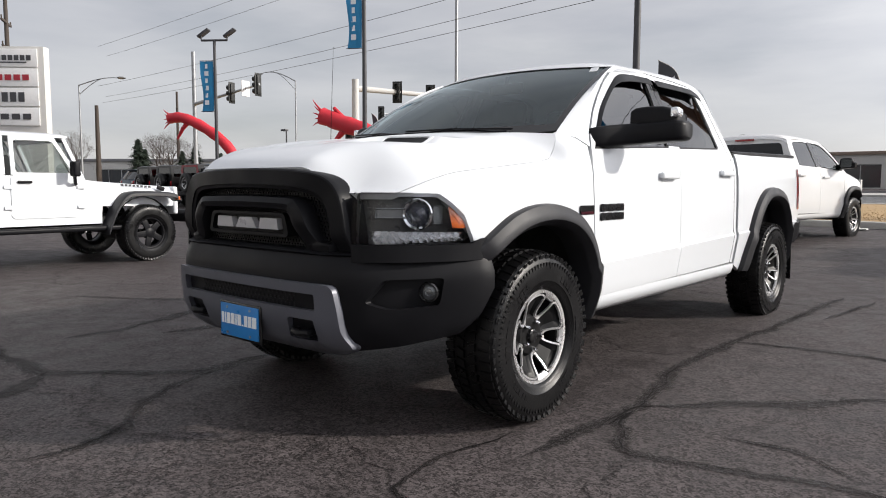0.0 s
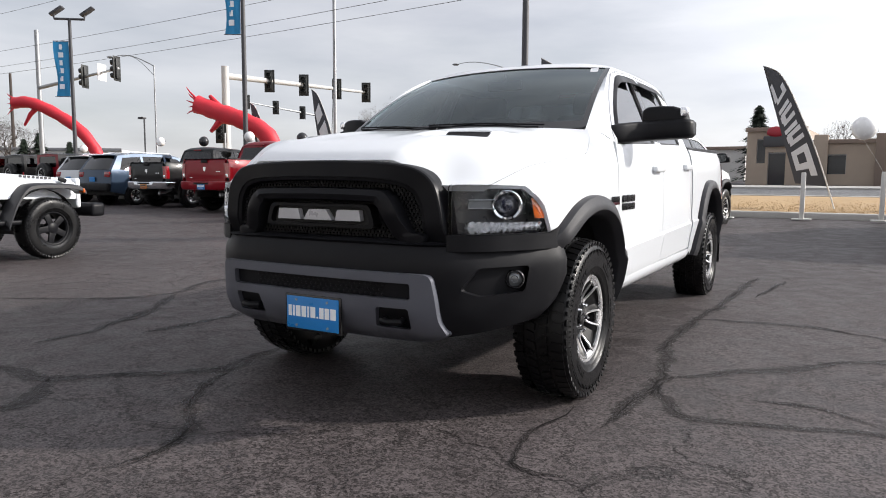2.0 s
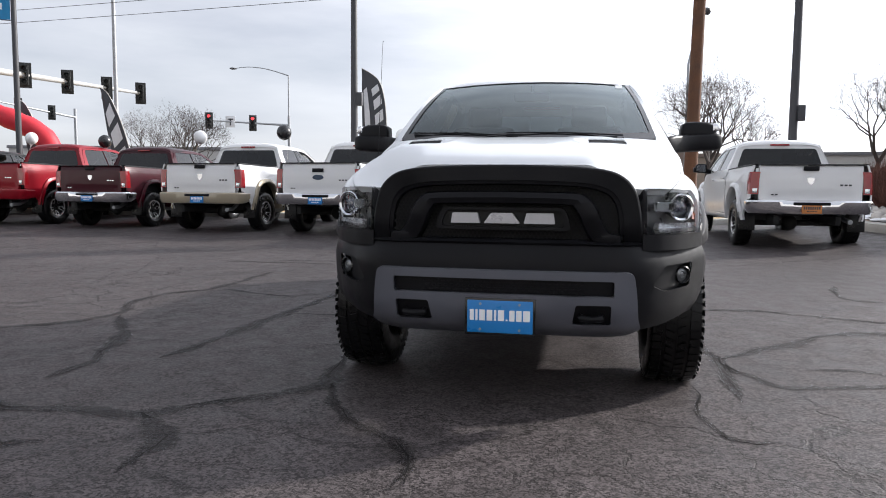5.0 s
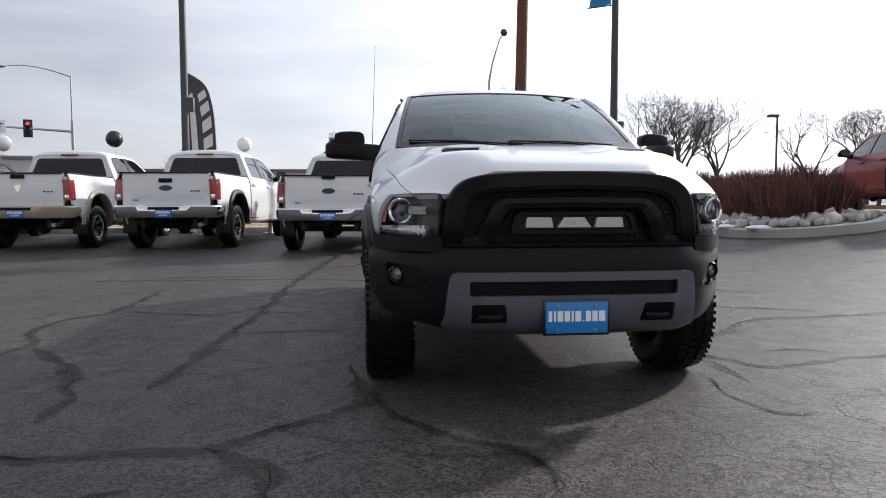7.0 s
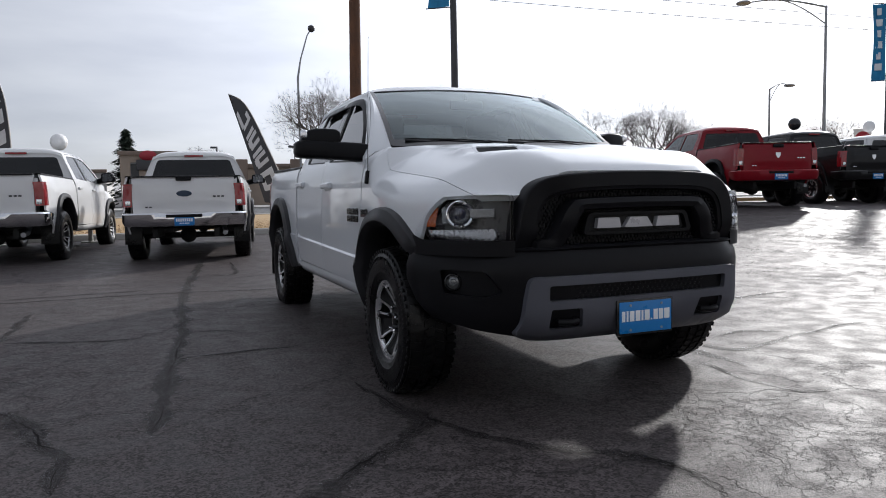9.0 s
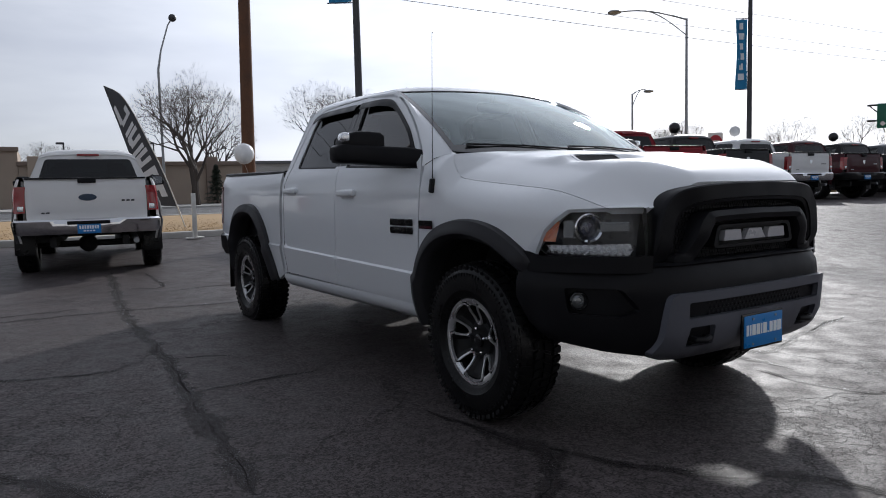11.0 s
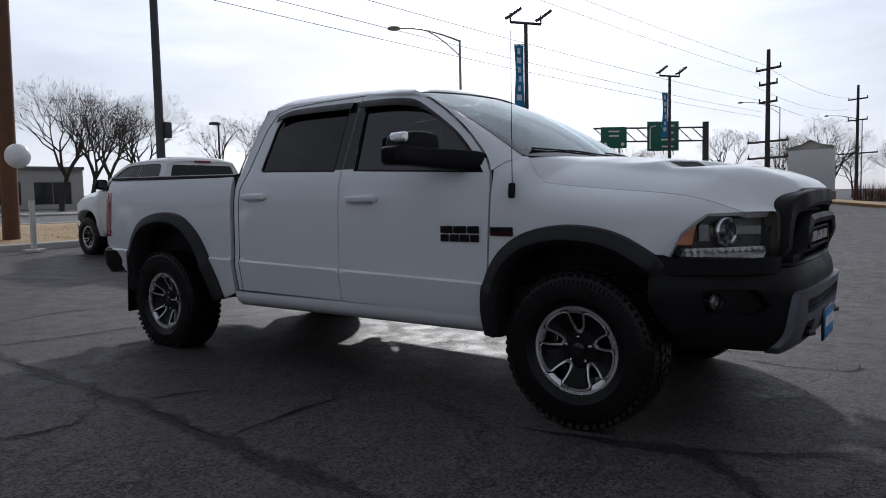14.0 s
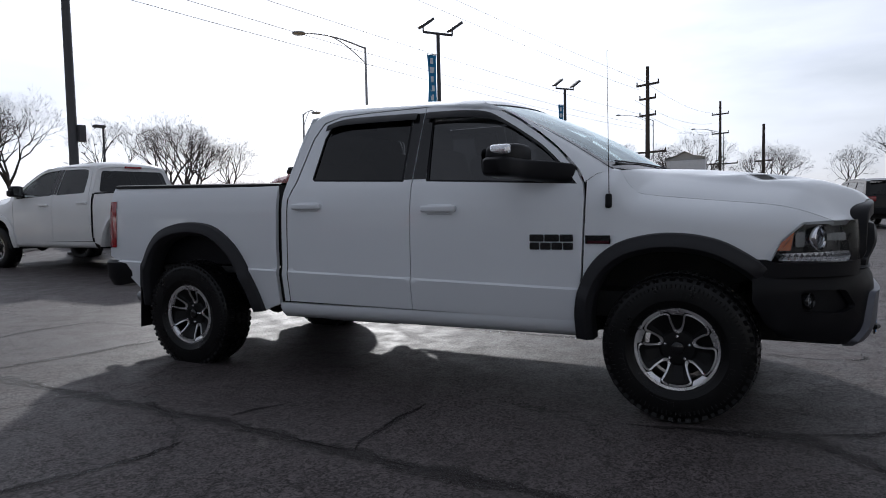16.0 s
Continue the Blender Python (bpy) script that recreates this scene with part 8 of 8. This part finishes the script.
# white monument sign beyond the crossing
T = thing("monument_sign", "white monument sign on a dark stone base", "sign", Matrix.Translation((58.3, 9.4, 0.0)) @ Matrix.Rotation(radians(75), 4, "Z"))
bm = bmesh.new()
box(bm, (-1.75, 0.3, 0.5), (3.6, 0.7, 1.1), 0.05)
part("stone_base", bm, TAN_D, T)
bm = bmesh.new()
box(bm, (-1.75, 0.25, 2.65), (3.5, 0.4, 3.3), 0.04)
part("sign_board", bm, SIGN_W, T)
bm = bmesh.new()
sheet(bm, [(-3.5, 4.3), (0.0, 4.3), (0.0, 4.55), (-1.0, 4.75), (-1.75, 5.1), (-2.5, 4.75), (-3.5, 4.55)], lambda u, v: (u, 0.06, v), 0.4, lip=0.36, lipv=(0, 1, 0))
part("pediment", bm, POST_W, T)
for k, (w, c) in enumerate(((2.2, SIGN_D), (2.8, SIGN_D), (2.8, SIGN_D), (1.6, SIGN_R))):
    bm = bmesh.new()
    box(bm, (-1.75, 0.03, 3.75 - 0.62 * k), (w, 0.02, 0.12), 0.0)
    part("print_line", bm, c, T, "plain printed bar")
# no-entry sign
T = thing("no_entry_sign", "red and white no-entry road sign", "road sign", Matrix.Translation(P3(29.6, 20.3)) @ Matrix.Rotation(radians(55), 4, "Z"))
bm = bmesh.new()
rod(bm, (0.04, 0, 0), (0.04, 0, 3.6), 0.035)
part("post", bm, STEEL, T)
bm = bmesh.new()
box(bm, (0, 0, 3.2), (0.02, 0.78, 0.95), 0.02)
s_ = part("sign_plate", bm, SIGN_W, T)
bm = bmesh.new()
lathe(bm, [(0.0, -0.016), (0.34, -0.016), (0.34, -0.011)], 28, Matrix.Translation((0, 0, 3.2)))
part("red_disc", bm, SIGN_R, s_)
bm = bmesh.new()
box(bm, (-0.02, 0, 3.2), (0.006, 0.46, 0.11), 0.0)
part("white_bar", bm, SIGN_W, s_)


def utility(x, y, h, cross, label, az=60):
    T = thing("power_pole", label, "power pole", Matrix.Translation(P3(x, y)) @ Matrix.Rotation(radians(az), 4, "Z"), "power poles")
    bm = bmesh.new()
    rod(bm, (0, 0, 0), (0, 0, h), 0.22, 0.13, 12)
    part("pole", bm, BARK, T)
    for z, w in cross:
        bm = bmesh.new()
        box(bm, (0, 0, z), (0.14, w, 0.16), 0.02)
        for s in (-0.48, 0.48):
            rod(bm, (0, w * s, z), (0, w * s, z + 0.3), 0.05, n=6)
        part("cross_arm", bm, BARK, T)
    return T


utility(52.4, 9.9, 11.4, ((10.0, 2.2), (8.9, 1.6), (7.6, 1.6), (4.7, 3.6), (3.5, 3.6)), "dark wooden power pole with several cross-arms", 150)
utility(90.0, 7.9, 13.0, ((11.4, 2.4), (9.0, 2.4), (5.2, 5.0)), "far wooden power pole", 150)
utility(75.5, 2.4, 8.6, ((4.8, 2.0),), "bare wooden power pole", 150)
utility(-54.5, 15.4, 14.2, ((12.4, 2.6), (10.6, 2.6)), "wooden power pole behind the pylon", 60)
utility(-53.4, 21.0, 6.9, ((6.0, 0.3),), "short wooden pole behind the pylon", 60)
utility(-80.0, 42.0, 12.0, ((10.0, 2.4),), "far wooden power pole beyond the junction", 60)


def wire(a, b, sag, r=0.010):
    bm = bmesh.new()
    a, b = Vector(a), Vector(b)
    tube(bm, [a.lerp(b, t) - Vector((0, 0, 4 * sag * t * (1 - t))) for t in np.linspace(0, 1, 15)], r, 5)
    solid("overhead_wire", bm, WIRE, "thin black overhead power cable", "cable", group="overhead power cables")


for off, zz in ((0.0, 7.45), (0.25, 7.95), (-0.3, 8.75), (0.4, 11.2), (-0.2, 11.9)):
    wire((-56.2, 22.7 + off, zz + 0.3), (3.6 + off, 17.5, zz), 0.35)
    wire((3.6 + off, 17.5, zz), (63.4, 12.3 + off, zz + 0.2), 0.35)
for z, k in ((10.2, 0), (9.0, 1), (7.7, 0), (4.8, 1), (3.7, 0)):
    wire((52.4, 9.9 + k, z), (90.0, 7.9 + k, z + 1.4), 0.7)

# ---------------------------------------------------------------- island, plants, buildings
isl = rounded([(5.75, 15.05), (5.8, 11.5), (6.0, 8.5), (6.6, 7.3), (7.7, 6.9), (8.4, 7.4), (8.65, 10.7), (8.7, 15.05)], 0.5, 6)
bm = bmesh.new()
ring_in = [(7.2 + (x - 7.2) * 0.86, 10.9 + (y - 10.9) * 0.94) for x, y in isl]
sheet(bm, isl, lambda u, v: (u, v, gz(u, v) + 0.16), 0.4, holes=[ring_in], lip=0.26, lipv=(0, 0, -1))
solid("island_kerb", bm, KERB, "pale rounded concrete kerb round the planted island", "kerb", kind="structure")
bm = bmesh.new()
sheet(bm, ring_in, lambda u, v: (u, v, gz(u, v) + 0.15 + 0.10 * noise.noise(Vector((u * 0.8, v * 0.8, 3)))), 0.35)
solid("island_bed", bm, TAN_D, "brown soil bed of the planted island", "soil", kind="structure")
rnd = random.Random(11)
bm = bmesh.new()
n = 0
while n < 420:
    x, y = rnd.uniform(5.6, 8.7), rnd.uniform(7.0, 14.9)
    if not inside((x, y), ring_in) or (x > 7.0 and y > 8.3 and rnd.random() < 0.7):
        continue
    s = rnd.uniform(0.05, 0.16)
    t = bmesh.new()
    bmesh.ops.create_icosphere(t, subdivisions=1, radius=s)
    for v in t.verts:
        v.co *= rnd.uniform(0.75, 1.2)
        v.co.z *= 0.65
    add_bm(bm, t, pose(x, y, gz(x, y) + 0.17 + s * 0.3, rnd.uniform(0, 360), 0, rnd.uniform(0, 360)))
    n += 1
solid("landscape_rocks", bm, ROCK, "pale rounded landscaping rocks in the bed", "rocks", kind="stuff", sharp=180)
bm = bmesh.new()
for k in range(26):
    x, y = rnd.uniform(6.1, 6.8), rnd.uniform(8.0, 13.4)
    ball(bm, (x, y, gz(x, y) + 0.17), rnd.uniform(0.12, 0.3), (1.4, 0.8, 0.28), 2)
solid("snow_patches", bm, SNOW, "leftover patches of old snow among rocks", "snow", kind="stuff")


def brush(x0, x1, y0, y1, h, count, seed, label):
    """A dense winter hedge of thin upright stems."""
    r = random.Random(seed)
    verts, faces = [], []
    for _ in range(count):
        x, y = r.uniform(x0, x1), r.uniform(y0, y1)
        e = min(1.0, (x - x0) / 0.6, (x1 - x) / 0.6)
        hh = h * r.uniform(0.55, 1.0) * (0.65 + 0.35 * max(0.1, e)) * (0.9 + 0.18 * noise.noise(Vector((x * 0.9, y * 0.9, 0))))
        base = Vector((x, y, gz(x, y) + 0.12))
        lean = Vector((r.gauss(0, 0.16), r.gauss(0, 0.16), 1)).normalized()
        p0, p1 = base, base + lean * hh * 0.55
        p2 = p1 + (lean + Vector((r.gauss(0, 0.25), r.gauss(0, 0.25), 0))).normalized() * hh * 0.45
        w = 0.011
        a = r.uniform(0, math.pi)
        sd = Vector((math.cos(a), math.sin(a), 0))
        k = len(verts)
        verts += [p0 - sd * w, p0 + sd * w, p1 - sd * w * 0.8, p1 + sd * w * 0.8, p2]
        faces += [(k, k + 1, k + 3, k + 2), (k + 2, k + 3, k + 4)]
        for q in range(3):
            f = r.uniform(0.3, 0.95)
            s0 = p0.lerp(p1, f)
            tip = s0 + (lean * 0.7 + Vector((r.gauss(0, 0.6), r.gauss(0, 0.6), 0.2))).normalized() * r.uniform(0.15, 0.4)
            k = len(verts)
            verts += [s0 - sd * 0.006, s0 + sd * 0.006, tip]
            faces.append((k, k + 1, k + 2))
    me = bpy.data.meshes.new("hedge")
    me.from_pydata([tuple(v) for v in verts], [], faces)
    me.materials.append(BRUSH)
    return tagged(new("hedge", me), label, "hedge", "", "stuff")


brush(6.8, 8.4, 8.3, 14.6, 1.36, 16000, 5, "dense red-brown leafless hedge on the island")


def bare_tree(x, y, h, seed, label, spread_=0.55, depth=5):
    """A leafless tree: forked limbs down to fine twigs."""
    r = random.Random(seed)
    T = thing("bare_tree", label, "tree", Matrix.Translation(P3(x, y)), "leafless trees")
    limb = bmesh.new()
    tv, tf = [], []

    def grow(p, d, length, rad, lv):
        mid = p + d * length * 0.5 + Vector((r.gauss(0, 0.03), r.gauss(0, 0.03), 0)) * length
        q = p + (d + Vector((r.gauss(0, 0.07), r.gauss(0, 0.07), 0.04))).normalized() * length
        if lv <= 3:
            tube(limb, [p, mid, q], [rad, rad * 0.85, rad * 0.68], 7 if lv < 2 else 5)
        else:
            a = d.cross(Vector((r.random(), r.random(), r.random() + 0.1))).normalized() * rad
            b = d.cross(a).normalized() * rad
            k = len(tv)
            tv.extend([p + a, p - a * 0.5 + b, p - a * 0.5 - b, mid + a * 0.7, mid - a * 0.35 + b * 0.7, mid - a * 0.35 - b * 0.7, q])
            tf.extend([(k, k + 1, k + 4, k + 3), (k + 1, k + 2, k + 5, k + 4), (k + 2, k, k + 3, k + 5), (k + 3, k + 4, k + 6), (k + 4, k + 5, k + 6), (k + 5, k + 3, k + 6)])
        if lv >= depth + 1:
            return
        n = r.choice((3, 4)) if lv < 2 else r.choice((2, 3, 3, 4))
        for i in range(n):
            a = 2 * math.pi * (i / n + r.uniform(-0.12, 0.12))
            s = spread_ * r.uniform(0.65, 1.35) if i or lv == 0 else spread_ * 0.35
            side_ = d.orthogonal().normalized()
            dd = (d + (Matrix.Rotation(a, 3, d) @ side_) * s * 1.3 + Vector((0, 0, 0.13))).normalized()
            start = q if r.random() < 0.7 else p.lerp(q, r.uniform(0.6, 0.95))
            grow(start, dd, length * r.uniform(0.62, 0.84), max(0.0045, rad * r.uniform(0.46, 0.62)), lv + 1)

    grow(Vector((0, 0, -0.1)), Vector((r.gauss(0, 0.04), r.gauss(0, 0.04), 1)).normalized(), h * 0.22, h * 0.019, 0)
    part("trunk", limb, BARK, T)
    me = bpy.data.meshes.new("crown")
    me.from_pydata([tuple(v) for v in tv], [], tf)
    me.materials.append(TWIG)
    c = new("crown", me)
    c.parent = T
    tagged(c, "fine bare twigs", kind="stuff")
    return T


tree_a = bare_tree(9.5, 47.5, 12.2, 1, "bare spreading tree across the street", 0.62, 6)
tree_b = bare_tree(22.2, 54.2, 12.2, 2, "bare bushy tree beyond the street", 0.55, 6)
tree_c = bare_tree(8.6, 43.0, 10.8, 3, "bare tree beside the utility pole", 0.6, 6)
for src, x, y, s, a in ((tree_b, 25.2, 55.0, 1.0, 80), (tree_b, 28.5, 52.5, 0.95, 200), (tree_a, 24.0, 50.2, 1.0, 140), (tree_c, 30.7, 44.2, 0.95, 40), (tree_a, 33.8, 42.2, 0.82, 250), (tree_b, 38.5, 46.0, 0.85, 10),
                        (tree_a, 43.8, 35.0, 0.64, 100), (tree_c, 52.0, 40.0, 0.9, 60), (tree_b, 63.0, 36.0, 0.72, 170), (tree_c, 83.0, 20.2, 1.10, 20), (tree_b, 90.0, 15.5, 0.75, 90), (tree_a, 97.0, 9.0, 0.68, 300), (tree_b, 100.0, 4.0, 0.8, 140),
                        (tree_c, 31.5, 33.7, 0.70, 120), (tree_b, 29.6, 35.5, 0.62, 15), (tree_c, -27.3, 44.0, 0.70, 75), (tree_a, -31.2, 49.0, 0.80, 210), (tree_b, -37.0, 52.0, 0.70, 33), (tree_a, -63.8, 31.7, 0.67, 99), (tree_c, -58.0, 30.0, 0.65, 144), (tree_b, -66.0, 24.0, 0.58, 12), (tree_c, -17.0, 58.0, 0.6, 190),
                        (tree_b, 14.5, 60.0, 0.8, 77), (tree_c, 2.0, 66.0, 0.7, 20), (tree_a, 72.0, 26.0, 0.68, 222), (tree_c, 66.0, 30.0, 0.9, 15)):
    copy_thing(src, Matrix.Translation(P3(x, y)) @ Matrix.Rotation(radians(a), 4, "Z") @ Matrix.Scale(s, 4))


def spruce(x, y, h, seed, label="dark green spruce beyond the cars"):
    r = random.Random(seed)
    T = thing("spruce", label, "tree", Matrix.Translation(P3(x, y)), "dark evergreens")
    bm = bmesh.new()
    rod(bm, (0, 0, 0), (0, 0, h * 0.95), h * 0.022, h * 0.004, 8)
    part("trunk", bm, BARK, T)
    v_, f_ = [], []
    for k in range(1500):
        t = r.random() ** 0.8
        z = h * (0.08 + 0.9 * t)
        R = h * 0.36 * (1 - t) ** 0.85 * (0.75 + 0.25 * math.sin(t * 46)) + 0.05
        a = r.uniform(0, 2 * math.pi)
        rr = R * r.uniform(0.35, 1.08)
        c = Vector((math.cos(a) * rr, math.sin(a) * rr, z - 0.22 * rr))
        o_ = Vector((math.cos(a), math.sin(a), -0.35)).normalized() * h * 0.045
        s = Vector((-math.sin(a), math.cos(a), r.uniform(-0.3, 0.3))) * h * 0.018
        i = len(v_)
        v_ += [c - o_ - s * 0.4, c - s, c + o_ * 1.3, c + s]
        f_.append((i, i + 1, i + 2, i + 3))
    me = bpy.data.meshes.new("crown")
    me.from_pydata([tuple(p) for p in v_], [], f_)
    me.materials.append(NEEDLE)
    c = new("crown", me)
    c.parent = T
    tagged(c, "dense dark needles", kind="stuff")
    return T


sp = spruce(-51.4, 23.2, 4.4, 3)
for x, y, s in ((-50.2, 26.2, 0.8), (-49.6, 27.0, 0.9), (-47.5, 28.0, 0.75), (-54.0, 25.0, 0.85), (-4.2, 58.0, 1.42), (57.9, 31.5, 1.05), (46.0, 36.5, 0.8), (10.8, 46.5, 0.65), (66.0, 22.0, 0.9)):
    copy_thing(sp, Matrix.Translation(P3(x, y)) @ Matrix.Scale(s, 4))


def building(x, y, az, w, d, h, wall, label, bays=(), parapet=0.3, roofm=None, band=None, name="building"):
    """A flat-roofed house, front along +x at y = 0; bays: openings as (from, to, sill, head, kind)."""
    T = thing(name, label, "building", Matrix.Translation(P3(x, y, -0.2)) @ Matrix.Rotation(radians(az), 4, "Z"))
    holes = [[(a, s), (b, s), (b, hd), (a, hd)] for a, b, s, hd in bays]
    bm = bmesh.new()
    sheet(bm, [(0, 0), (w, 0), (w, h), (0, h)], lambda u, v: (u, 0, v), 2.0, holes=holes, lip=0.3, lipv=(0, 1, 0))
    part("wall", bm, wall, T)
    bm = bmesh.new()
    loft(bm, [[(0, 0.0, z), (0, d, z), (w, d, z), (w, 0.0, z)] for z in (0, h)])
    part("wall", bm, wall, T)
    bm = bmesh.new()
    box(bm, (w / 2, d / 2, h - 0.12), (w - 0.02, d - 0.02, 0.14), 0.0)
    part("roof", bm, roofm or ROOF_G, T)
    bm = bmesh.new()
    box(bm, (w / 2, -0.04, h), (w + 0.2, 0.34, parapet), 0.03)
    part("parapet", bm, band or wall, T)
    for a, b, s, hd in bays:
        bm = bmesh.new()
        box(bm, ((a + b) / 2, 0.22, (s + hd) / 2), (b - a, 0.03, hd - s), 0.0)
        wd = part("window", bm, WIN_D, T)
        bm = bmesh.new()
        for k in range(int((b - a) / 1.4) + 1):
            xx = a + (b - a) * k / max(1, int((b - a) / 1.4))
            box(bm, (xx, 0.18, (s + hd) / 2), (0.07, 0.08, hd - s), 0.0)
        box(bm, ((a + b) / 2, 0.18, hd - 0.04), (b - a, 0.08, 0.07), 0.0)
        part("window_frame", bm, STEEL, wd)
    return T


r1 = building(-0.6, 54.2, -4, 16.0, 14, 3.3, TAN_W, "long tan stucco restaurant wall across the street", bays=((1.2, 2.6, 1.0, 2.4),), band=TAN_D)
for x in (1.0, 4.8, 9.0, 13.0):
    bm = bmesh.new()
    box(bm, (x, -0.15, 1.9), (0.9, 0.4, 3.8), 0.05)
    part("pilaster", bm, TAN_D if x > 1 else TAN_W, r1)
r2 = building(-4.6, 54.6, -4, 4.0, 8, 4.3, TAN_W, "tan restaurant entrance front with a round emblem", bays=((0.7, 1.3, 1.8, 3.6), (1.5, 2.7, 0.1, 2.6)), band=TAN_D)
bm = bmesh.new()
box(bm, (2.0, -0.15, 3.4), (1.7, 0.2, 0.8), 0.08)
part("emblem_board", bm, SIGN_D, r2)
bm = bmesh.new()
ball(bm, (2.0, -0.2, 4.1), 0.5, (1.3, 0.3, 0.8), 2)
part("emblem", bm, SIGN_R, r2, "plain red emblem")
building(-24.0, 70.0, 0, 17.5, 12, 3.4, WALL_W, "low pale shop building behind the restaurant", bays=((3, 8, 0.3, 2.4), (10, 15, 0.3, 2.4)), band=TAN_D)
building(14.8, 66.0, -12, 14.0, 12, 3.8, WALL_W, "low grey commercial building behind bare trees", bays=((1, 4, 0.6, 2.6), (5, 9, 0.6, 2.6), (10, 13, 0.6, 2.6)), band=ROOF_G)
building(-58.0, 60.0, 12, 26, 12, 4.5, WALL_W, "pale commercial building beyond the junction", bays=((2, 8, 0.5, 2.8), (10, 16, 0.5, 2.8), (18, 24, 0.5, 2.8)), band=ROOF_G)
building(-80.0, 30.0, 35, 22, 12, 3.6, WALL_W, "low pale building beyond the parked cars", bays=((2, 8, 0.5, 2.6), (10, 16, 0.5, 2.6)), band=ROOF_G)

# far side of the crossing: a grass median, shrubs and bare trees
bm = bmesh.new()
slab(bm, [(43.0, -60.0), (50.0, -60.0), (50.0, 5.0), (43.0, 5.0)], 0, 0.14, 4.0)
solid("grass_median", bm, DRYG, "dry grass median beyond the lot", "grass", kind="structure")
brush(58.0, 60.5, -40.0, 5.0, 2.2, 9000, 21, "grey-brown leafless shrubs beyond the crossing")
for src, x, y, sc, a in ((tree_b, 66.0, 7.5, 0.75, 12), (tree_a, 70.0, 1.0, 0.7, 130), (tree_c, 67.0, -5.0, 0.72, 77), (tree_b, 72.0, -10.0, 0.85, 200), (tree_a, 66.0, -15.0, 0.7, 310), (tree_c, 74.0, 12.0, 0.9, 45)):
    copy_thing(src, Matrix.Translation(P3(x, y)) @ Matrix.Rotation(radians(a), 4, "Z") @ Matrix.Scale(sc, 4))

# grass blades on the near edge of the verge
r = random.Random(8)
gv, gf = [], []
for _ in range(14000):
    x, y = r.uniform(-8, 8), KY + 0.32 + abs(r.gauss(0, 3.5))
    if y > 26.8:
        continue
    z = gz(x, y) + 0.11
    a, hh = r.uniform(0, 6.28), r.uniform(0.015, 0.045)
    s = Vector((math.cos(a), math.sin(a), 0)) * 0.012
    p = Vector((x, y, z))
    i = len(gv)
    gv += [p - s, p + s, p + Vector((r.gauss(0, 0.03), r.gauss(0, 0.03), hh))]
    gf.append((i, i + 1, i + 2))
me = bpy.data.meshes.new("grass")
me.from_pydata([tuple(v) for v in gv], [], gf)
me.materials.append(GRASSB)
tagged(new("grass", me), "dry yellow grass blades on the verge", "grass", kind="stuff")

# unseen wall added behind the camera on two sides; closes the lot, bounces light
bm = bmesh.new()
for x0, x1, y0, y1 in ((-26.0, 16.0, -14.0, -13.6), (-26.4, -26.0, -14.0, 0.5)):
    box(bm, ((x0 + x1) / 2, (y0 + y1) / 2, 3.0), (x1 - x0, y1 - y0, 6.2), 0.02)
solid("bounce_wall", bm, WALL_W, "plain pale clad dealership wall along the lot", "wall", kind="structure")
